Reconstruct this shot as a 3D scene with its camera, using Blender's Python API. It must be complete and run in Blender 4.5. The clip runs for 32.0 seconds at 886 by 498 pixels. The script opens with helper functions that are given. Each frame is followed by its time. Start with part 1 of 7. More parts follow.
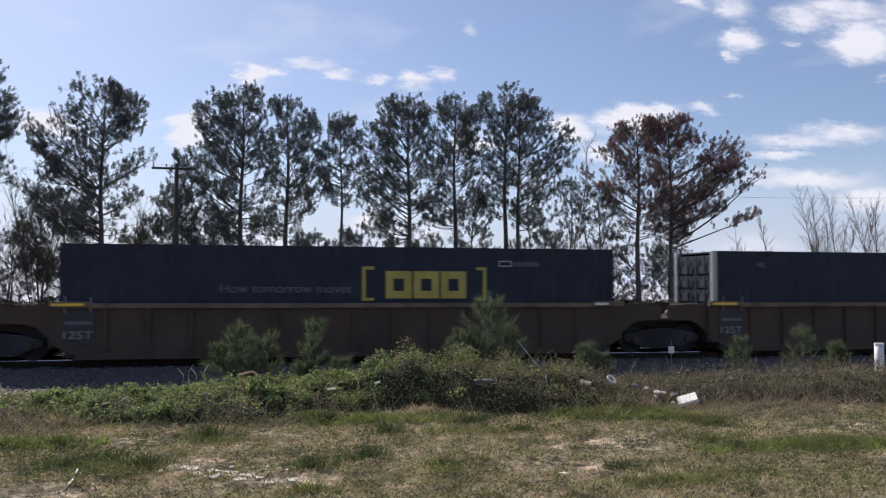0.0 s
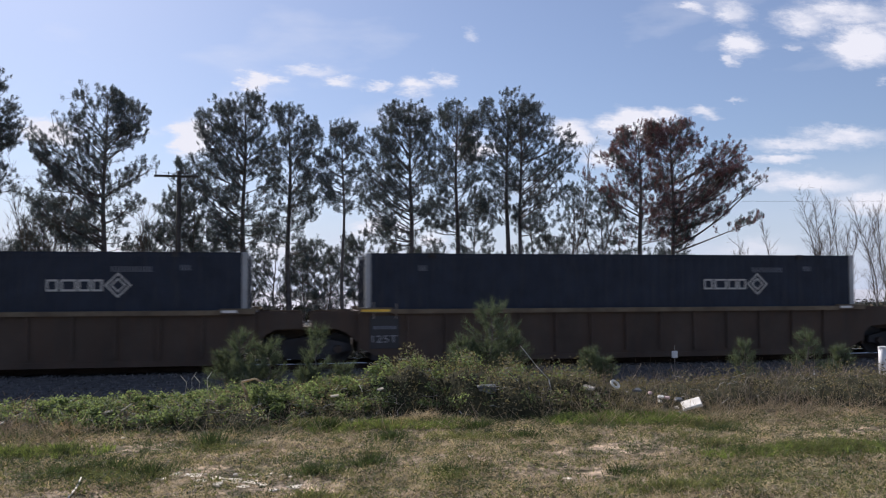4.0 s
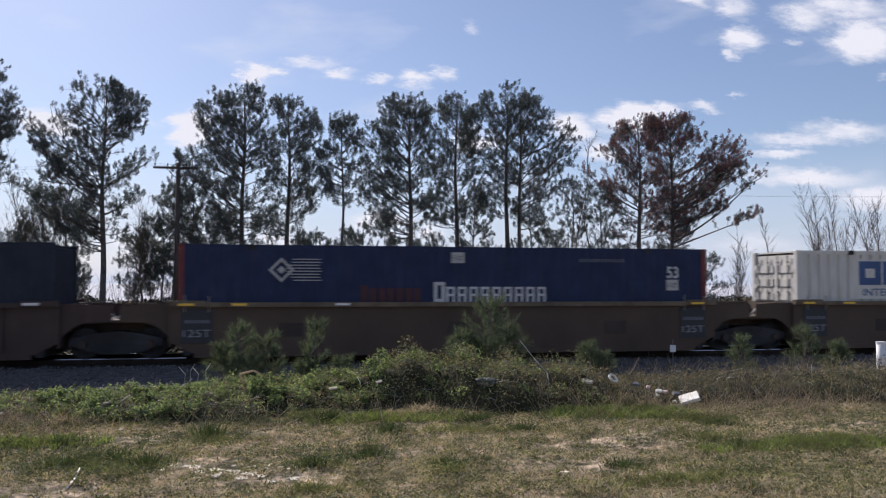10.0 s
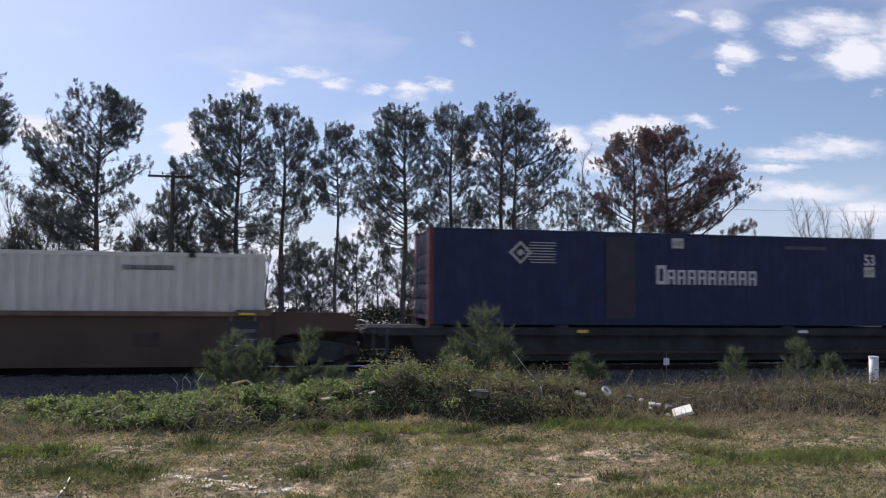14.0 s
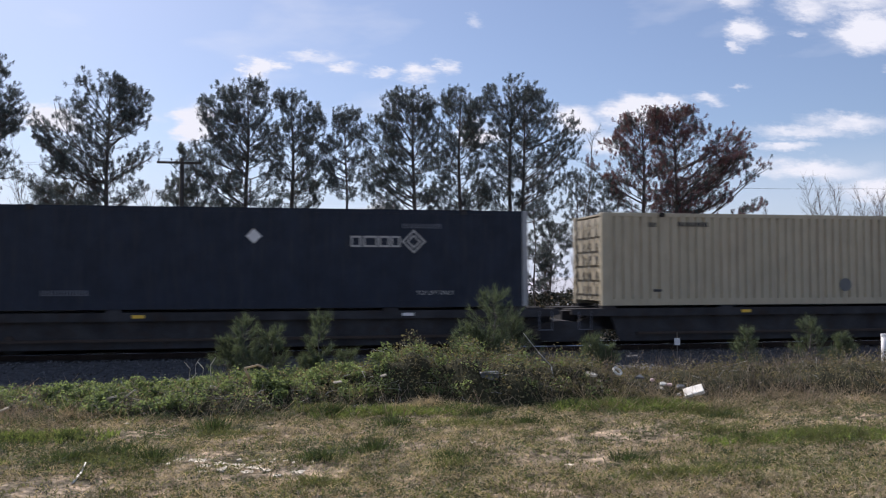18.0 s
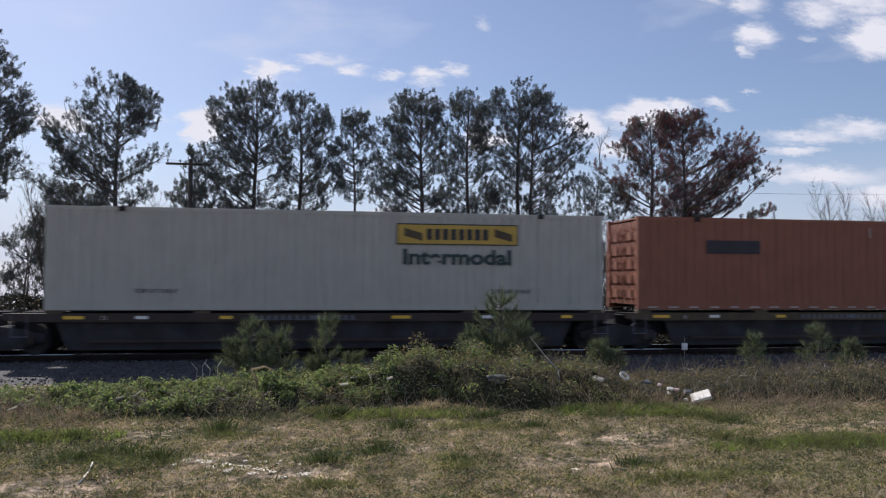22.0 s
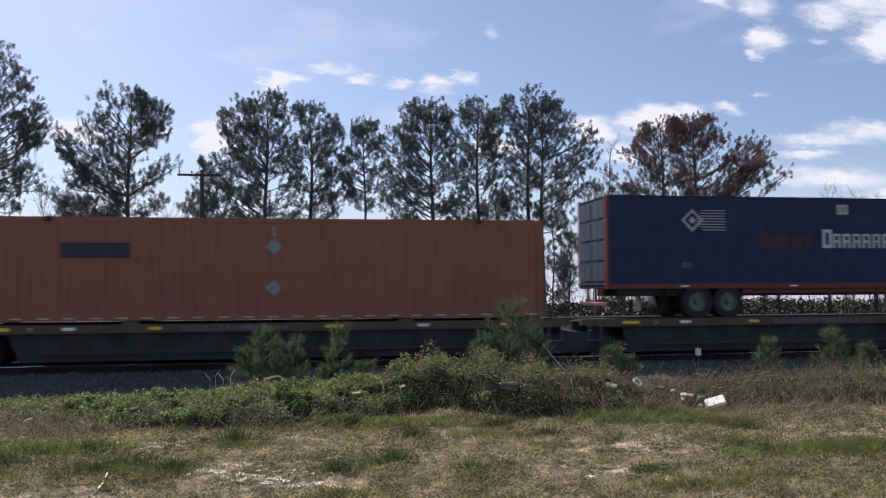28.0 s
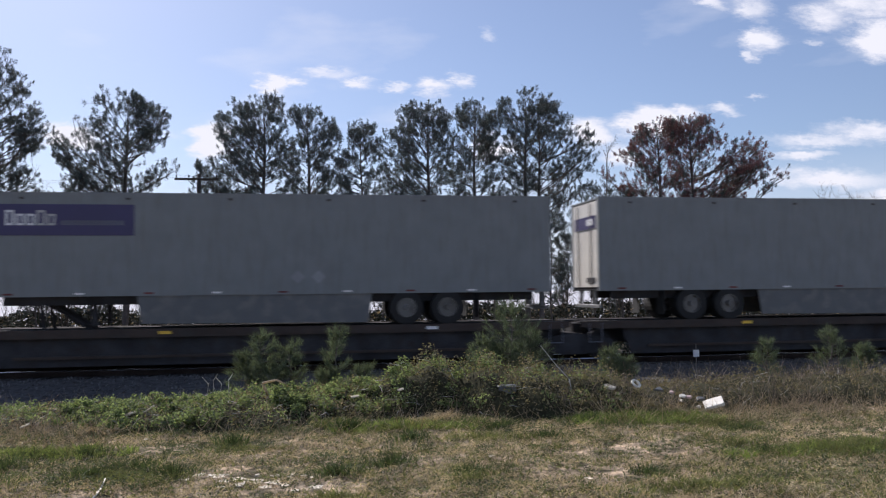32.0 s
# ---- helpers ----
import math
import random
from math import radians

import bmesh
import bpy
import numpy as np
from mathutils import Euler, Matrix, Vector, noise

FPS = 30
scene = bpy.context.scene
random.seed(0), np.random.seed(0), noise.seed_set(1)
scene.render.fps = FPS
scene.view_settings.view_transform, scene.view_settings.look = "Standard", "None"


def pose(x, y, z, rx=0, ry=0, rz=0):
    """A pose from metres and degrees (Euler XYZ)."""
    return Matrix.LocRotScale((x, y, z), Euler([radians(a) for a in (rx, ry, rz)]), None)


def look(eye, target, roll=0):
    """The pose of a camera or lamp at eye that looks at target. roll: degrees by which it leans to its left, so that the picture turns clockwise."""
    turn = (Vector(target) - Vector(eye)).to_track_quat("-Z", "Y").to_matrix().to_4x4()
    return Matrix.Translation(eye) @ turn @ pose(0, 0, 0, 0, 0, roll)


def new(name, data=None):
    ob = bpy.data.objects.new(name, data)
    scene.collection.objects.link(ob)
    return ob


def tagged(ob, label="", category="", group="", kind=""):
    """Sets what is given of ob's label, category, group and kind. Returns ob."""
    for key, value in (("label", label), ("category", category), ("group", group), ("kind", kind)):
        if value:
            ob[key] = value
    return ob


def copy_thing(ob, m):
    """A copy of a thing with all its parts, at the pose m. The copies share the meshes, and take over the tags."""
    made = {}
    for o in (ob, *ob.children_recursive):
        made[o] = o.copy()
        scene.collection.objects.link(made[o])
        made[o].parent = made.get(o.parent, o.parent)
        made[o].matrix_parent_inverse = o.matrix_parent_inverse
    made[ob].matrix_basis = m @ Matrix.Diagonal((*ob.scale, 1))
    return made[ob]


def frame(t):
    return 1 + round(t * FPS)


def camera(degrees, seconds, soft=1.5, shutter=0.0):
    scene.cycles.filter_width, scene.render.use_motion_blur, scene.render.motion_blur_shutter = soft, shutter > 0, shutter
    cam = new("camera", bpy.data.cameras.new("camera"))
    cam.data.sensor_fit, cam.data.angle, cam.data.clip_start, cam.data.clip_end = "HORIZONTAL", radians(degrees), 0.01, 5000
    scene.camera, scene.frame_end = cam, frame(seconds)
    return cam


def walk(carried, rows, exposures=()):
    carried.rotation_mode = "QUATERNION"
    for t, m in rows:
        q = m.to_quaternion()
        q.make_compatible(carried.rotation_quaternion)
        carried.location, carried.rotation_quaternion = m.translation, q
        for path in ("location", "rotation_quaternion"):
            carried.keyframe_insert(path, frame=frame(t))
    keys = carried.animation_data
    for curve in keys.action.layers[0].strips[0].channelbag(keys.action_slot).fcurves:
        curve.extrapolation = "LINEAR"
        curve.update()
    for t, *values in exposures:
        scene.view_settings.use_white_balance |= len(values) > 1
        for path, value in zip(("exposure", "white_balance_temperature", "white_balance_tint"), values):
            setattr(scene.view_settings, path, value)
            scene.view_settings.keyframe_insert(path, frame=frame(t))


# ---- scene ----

# ============ camera: held by hand, standing in the grass ============
EYE = Vector((0.0, 0.0, 1.649))


def aim(yaw, pitch, roll):
    """The camera's pose: yaw to the left of +y, pitch up, roll, in degrees."""
    a, b = radians(yaw), radians(pitch)
    ahead = Vector((-math.sin(a) * math.cos(b), math.cos(a) * math.cos(b), math.sin(b)))
    return look(EYE, EYE + ahead, roll)


cam = camera(57.33, 32.0, soft=1.2, shutter=0.4)
walk(cam, [(t, aim(y, p, r)) for t, y, p, r in [
    (0, -10.83, 2.50, 0.17), (0.5, -10.71, 2.51, 0.09), (1, -10.46, 2.39, 0.07), (1.5, -10.31, 2.59, -0.03),
    (2, -10.20, 2.86, -0.23), (2.5, -10.27, 2.87, -0.22), (3, -10.28, 3.01, -0.26), (3.5, -10.59, 3.00, -0.27),
    (5.5, -10.71, 2.51, -0.08), (6, -10.61, 2.49, 0.06), (6.5, -10.43, 2.37, 0.08), (7, -10.41, 2.28, 0.15),
    (7.5, -10.41, 2.23, 0.11), (8, -10.48, 2.24, 0.17), (8.5, -10.55, 2.27, 0.23), (9, -10.66, 2.27, 0.20),
    (9.5, -10.62, 2.32, 0.20), (10, -10.73, 2.43, 0.11), (10.5, -10.77, 2.33, 0.02), (11, -10.91, 2.40, 0.25),
    (11.5, -11.04, 2.54, 0.40), (12, -11.05, 2.66, 0.56), (12.5, -11.11, 2.88, 0.63), (13, -11.13, 2.98, 0.58),
    (13.5, -11.13, 3.12, 0.60), (14, -11.12, 3.21, 0.59), (14.5, -11.22, 3.23, 0.58), (16.5, -11.62, 2.09, -0.25),
    (17, -11.10, 1.78, -0.15), (17.5, -10.76, 1.86, -0.06), (18, -10.46, 1.99, -0.09), (18.5, -10.15, 1.97, -0.19),
    (19, -10.07, 2.00, -0.06), (19.5, -10.00, 2.00, -0.02), (20, -9.80, 2.01, 0.08), (20.5, -9.81, 2.05, 0.23),
    (21, -9.82, 2.10, 0.20), (21.5, -9.83, 2.21, 0.29), (22, -9.94, 2.20, 0.33), (22.5, -10.05, 2.34, 0.40),
    (23, -10.13, 2.52, 0.43), (23.5, -10.03, 2.73, 0.46), (24, -9.97, 2.90, 0.21), (24.5, -10.00, 3.00, 0.01),
    (25, -9.93, 3.02, -0.28), (25.5, -9.89, 2.88, -0.41), (27.5, -9.18, 2.75, -0.35), (28, -9.16, 2.74, -0.29),
    (28.5, -9.30, 2.83, -0.36), (29, -9.33, 2.84, -0.44), (29.5, -9.37, 2.90, -0.57), (30, -9.12, 2.97, -0.71),
    (30.5, -9.25, 3.00, -0.62), (31, -9.26, 2.97, -0.63), (31.5, -9.30, 2.96, -0.59), (32, -9.33, 2.94, -0.61)]],
     exposures=[(t, e, 6250, 18) for t, e in ((0, 0.2), (9, 0.17), (12, 0.24), (18, 0.24), (20, 0.18), (22, 0.1), (24, 0.25), (28, 0.25), (32, 0.28))])

# ============ sky, clouds, sun ============
SUN_EL, SUN_AZ = 37.0, -22.0          # degrees; azimuth from +y towards +x
world = bpy.data.worlds.new("sky")
scene.world = world
world.use_nodes = True


def build_sky():
    nt = world.node_tree
    nt.nodes.clear()
    N, L = nt.nodes.new, nt.links.new

    def math_node(op, a, b=None, clamp=False):
        n = N("ShaderNodeMath")
        n.operation, n.use_clamp = op, clamp
        for i, v in enumerate((a, b)):
            if v is None:
                continue
            if isinstance(v, (int, float)):
                n.inputs[i].default_value = v
            else:
                L(v, n.inputs[i])
        return n.outputs[0]

    sky = N("ShaderNodeTexSky")
    sky.sky_type, sky.sun_disc = "NISHITA", False
    sky.sun_elevation, sky.sun_rotation = radians(SUN_EL), radians(SUN_AZ)
    sky.air_density, sky.dust_density, sky.ozone_density = 1.0, 0.6, 4.5
    co = N("ShaderNodeTexCoord")
    sep = N("ShaderNodeSeparateXYZ")
    L(co.outputs["Generated"], sep.inputs[0])
    x, y, z = sep.outputs
    ya = math_node("MAXIMUM", math_node("ABSOLUTE", y), 0.05)
    a, b = math_node("DIVIDE", x, ya), math_node("DIVIDE", z, ya)
    flat = N("ShaderNodeCombineXYZ")
    L(a, flat.inputs[0])
    L(b, flat.inputs[1])
    # billows shift the outline of each cloud
    billow = N("ShaderNodeTexNoise")
    billow.inputs["Scale"].default_value, billow.inputs["Detail"].default_value, billow.inputs["Roughness"].default_value = 30, 9, 0.68
    drawn = N("ShaderNodeMapping")
    drawn.inputs["Scale"].default_value = (0.55, 1.5, 1)
    L(flat.outputs[0], drawn.inputs["Vector"])
    L(drawn.outputs[0], billow.inputs["Vector"])
    shift = N("ShaderNodeVectorMath")
    shift.operation = "MULTIPLY_ADD"
    L(billow.outputs["Color"], shift.inputs[0])
    shift.inputs[1].default_value, shift.inputs[2].default_value = (0.084, 0.046, 0), (-0.042, -0.023, 0)
    moved = N("ShaderNodeVectorMath")
    L(flat.outputs[0], moved.inputs[0])
    L(shift.outputs[0], moved.inputs[1])
    mask = None
    for cx, cy, rx, ry, power in CLOUDS_LEFT + CLOUDS_RIGHT + CLOUDS_HIGH:
        m = N("ShaderNodeMapping")
        m.vector_type = "POINT"
        m.inputs["Location"].default_value = (-cx / rx, -cy / ry, 0)
        m.inputs["Scale"].default_value = (1 / rx, 1 / ry, 0)
        L(moved.outputs[0], m.inputs["Vector"])
        ln = N("ShaderNodeVectorMath")
        ln.operation = "LENGTH"
        L(m.outputs[0], ln.inputs[0])
        fall = math_node("MULTIPLY", math_node("SUBTRACT", 1.31, ln.outputs["Value"], True), power)
        mask = fall if mask is None else math_node("MAXIMUM", mask, fall)
    # scattered clouds all round, and a pale bank low on the horizon
    wide = N("ShaderNodeTexNoise")
    wide.inputs["Scale"].default_value, wide.inputs["Detail"].default_value = 5.0, 7
    stretch = N("ShaderNodeMapping")
    stretch.inputs["Scale"].default_value = (1, 1, 3.2)
    L(co.outputs["Generated"], stretch.inputs["Vector"])
    L(stretch.outputs[0], wide.inputs["Vector"])
    low = N("ShaderNodeMapRange")
    low.inputs["From Min"].default_value, low.inputs["From Max"].default_value = 0.17, 0.0
    low.inputs["To Min"].default_value, low.inputs["To Max"].default_value = 0.0, 1.25
    L(z, low.inputs["Value"])
    bank = math_node("MULTIPLY", low.outputs[0], math_node("ADD", wide.outputs["Fac"], 0.25), True)
    thin = math_node("MULTIPLY", math_node("SUBTRACT", wide.outputs["Fac"], 0.56, True), 1.6)
    grain = math_node("ADD", math_node("MULTIPLY", billow.outputs["Fac"], 0.9), 0.25)
    cloud = math_node("MULTIPLY", mask, grain)
    edge = N("ShaderNodeMapRange")
    edge.interpolation_type = "SMOOTHSTEP"
    edge.inputs["From Min"].default_value, edge.inputs["From Max"].default_value = 0.0, 0.95
    L(cloud, edge.inputs["Value"])
    cloud = math_node("ADD", edge.outputs[0], math_node("ADD", thin, 0.10), True)
    haze = N("ShaderNodeMixRGB")
    haze.inputs[2].default_value = (6.3, 7.3, 8.8, 1)
    L(bank, haze.inputs[0])
    L(sky.outputs[0], haze.inputs[1])
    tone = N("ShaderNodeMixRGB")
    tone.inputs[2].default_value = (*CLOUD_TONE, 1)
    L(cloud, tone.inputs[0])
    L(haze.outputs[0], tone.inputs[1])
    bg = N("ShaderNodeBackground")
    bg.inputs["Strength"].default_value = 0.081
    L(tone.outputs[0], bg.inputs["Color"])
    L(bg.outputs[0], N("ShaderNodeOutputWorld").inputs[0])


CLOUD_TONE = (9.1, 9.3, 9.6)
CLOUDS_LEFT = [(-0.046, 0.257, 0.020, 0.012, 1.5), (-0.022, 0.259, 0.016, 0.009, 1.1), (0.025, 0.270, 0.033, 0.008, 0.75), (0.060, 0.260, 0.021, 0.007, 0.85),
          (0.109, 0.253, 0.020, 0.006, 0.85), (0.156, 0.256, 0.023, 0.012, 1), (0.190, 0.265, 0.015, 0.012, 0.95), (0.221, 0.329, 0.014, 0.008, 0.6),
          (-0.276, 0.186, 0.038, 0.017, 1.7), (-0.118, 0.178, 0.027, 0.022, 1.8), (-0.165, 0.190, 0.016, 0.005, 0.4), (0.232, 0.182, 0.033, 0.017, 1.3),
          (0.110, 0.081, 0.039, 0.014, 1), (-0.020, 0.051, 0.023, 0.011, 1), (0.170, 0.064, 0.022, 0.016, 1), (-0.189, 0.049, 0.023, 0.012, 0.9)]
CLOUDS_RIGHT = [(0.361, 0.203, 0.031, 0.021, 1.2), (0.447, 0.220, 0.050, 0.021, 1.4), (0.403, 0.172, 0.039, 0.015, 0.9), (0.492, 0.234, 0.026, 0.011, 1),
          (0.544, 0.241, 0.028, 0.009, 0.9), (0.595, 0.258, 0.011, 0.003, 0.6), (0.687, 0.201, 0.083, 0.011, 0.85), (0.761, 0.215, 0.076, 0.016, 0.95),
          (0.662, 0.180, 0.050, 0.008, 0.95), (0.703, 0.147, 0.105, 0.016, 1), (0.799, 0.121, 0.068, 0.017, 1), (0.616, 0.054, 0.076, 0.017, 0.7)]
CLOUDS_HIGH = [(0.609, 0.336, 0.031, 0.019, 1.1), (0.589, 0.314, 0.013, 0.009, 0.8), (0.596, 0.377, 0.034, 0.017, 0.8), (0.699, 0.373, 0.046, 0.021, 0.95),
          (0.682, 0.335, 0.017, 0.006, 0.6), (0.791, 0.344, 0.058, 0.029, 1.5), (0.765, 0.388, 0.086, 0.021, 1), (0.531, 0.380, 0.028, 0.009, 0.8),
          (0.823, 0.294, 0.016, 0.006, 0.5), (0.887, 0.373, 0.084, 0.049, 1.2)]
build_sky()
sun = new("sun", bpy.data.lights.new("sun", "SUN"))
sun.data.energy, sun.data.angle, sun.data.color = 4.8, radians(0.55), (1.0, 0.95, 0.86)
ea, aa = radians(SUN_EL), radians(SUN_AZ)
sun.matrix_world = look((math.sin(aa) * math.cos(ea) * 60, math.cos(aa) * math.cos(ea) * 60, math.sin(ea) * 60), (0, 0, 0))

# ============ materials ============


def mat(name, color, rough=0.75, metal=0.0, var=0.25, scale=1.5, bump=0.15, bscale=45.0, dirt=None, dirt_amount=0.4,
        streak=False, rand=False, island=False, glow=0.0, thin=0.0, spec=0.5):
    """A painted, wooden, stony or leafy surface: two scales of variation, dirt or rust patches, fine relief."""
    m = bpy.data.materials.new(name)
    m.use_nodes = True
    nt = m.node_tree
    nt.nodes.clear()
    N, L = nt.nodes.new, nt.links.new
    out = N("ShaderNodeOutputMaterial")
    bsdf = N("ShaderNodeBsdfPrincipled")
    bsdf.inputs["Roughness"].default_value, bsdf.inputs["Metallic"].default_value = rough, metal
    bsdf.inputs["Specular IOR Level"].default_value = spec
    co = N("ShaderNodeTexCoord")

    def noise_node(s, detail=5, vec=None):
        n = N("ShaderNodeTexNoise")
        n.inputs["Scale"].default_value, n.inputs["Detail"].default_value = s, detail
        L(vec or co.outputs["Object"], n.inputs["Vector"])
        return n.outputs["Fac"]

    def mixed(kind, fac, c1, c2):
        n = N("ShaderNodeMixRGB")
        n.blend_type = kind
        for i, v in enumerate((fac, c1, c2)):
            if isinstance(v, (int, float)):
                n.inputs[i].default_value = v
            elif isinstance(v, tuple):
                n.inputs[i].default_value = (*v, 1)
            else:
                L(v, n.inputs[i])
        return n.outputs[0]

    def ranged(v, a, b, c, d):
        n = N("ShaderNodeMapRange")
        for k, q in zip(("From Min", "From Max", "To Min", "To Max"), (a, b, c, d)):
            n.inputs[k].default_value = q
        L(v, n.inputs["Value"])
        return n.outputs[0]

    wide = ranged(noise_node(scale), 0.3, 0.7, 1 - var, 1 + var)
    fine = ranged(noise_node(bscale, 3), 0.3, 0.7, 1 - var * 0.5, 1 + var * 0.5)
    both = N("ShaderNodeMath")
    both.operation = "MULTIPLY"
    L(wide, both.inputs[0])
    L(fine, both.inputs[1])
    value = both.outputs[0]
    if rand or island:
        src = N("ShaderNodeObjectInfo").outputs["Random"] if rand else N("ShaderNodeNewGeometry").outputs["Random Per Island"]
        each = N("ShaderNodeMath")
        each.operation = "MULTIPLY"
        L(value, each.inputs[0])
        L(ranged(src, 0, 1, 0.62, 1.38), each.inputs[1])
        value = each.outputs[0]
    grey = N("ShaderNodeCombineXYZ")
    for i in range(3):
        L(value, grey.inputs[i])
    col = mixed("MULTIPLY", 1.0, color, grey.outputs[0])
    if dirt:
        vec = None
        if streak:
            mp = N("ShaderNodeMapping")
            mp.inputs["Scale"].default_value = (3.0, 3.0, 0.35)
            L(co.outputs["Object"], mp.inputs["Vector"])
            vec = mp.outputs[0]
        patch = ranged(noise_node(scale * 1.7, 8, vec), 0.62 - dirt_amount * 0.35, 0.78, 0.0, min(1.0, dirt_amount * 1.8))
        col = mixed("MIX", patch, col, dirt)
    L(col, bsdf.inputs["Base Color"])
    if glow:
        L(col, bsdf.inputs["Emission Color"])
        bsdf.inputs["Emission Strength"].default_value = glow
    if bump:
        bp = N("ShaderNodeBump")
        bp.inputs["Strength"].default_value, bp.inputs["Distance"].default_value = bump, 0.02
        L(noise_node(bscale, 6), bp.inputs["Height"])
        L(bp.outputs[0], bsdf.inputs["Normal"])
    if thin:
        tr = N("ShaderNodeBsdfTranslucent")
        L(mixed("MULTIPLY", 1.0, col, (1.25, 1.2, 0.7)), tr.inputs["Color"])
        mx = N("ShaderNodeMixShader")
        mx.inputs[0].default_value = thin
        L(bsdf.outputs[0], mx.inputs[1])
        L(tr.outputs[0], mx.inputs[2])
        L(mx.outputs[0], out.inputs[0])
    else:
        L(bsdf.outputs[0], out.inputs[0])
    return m


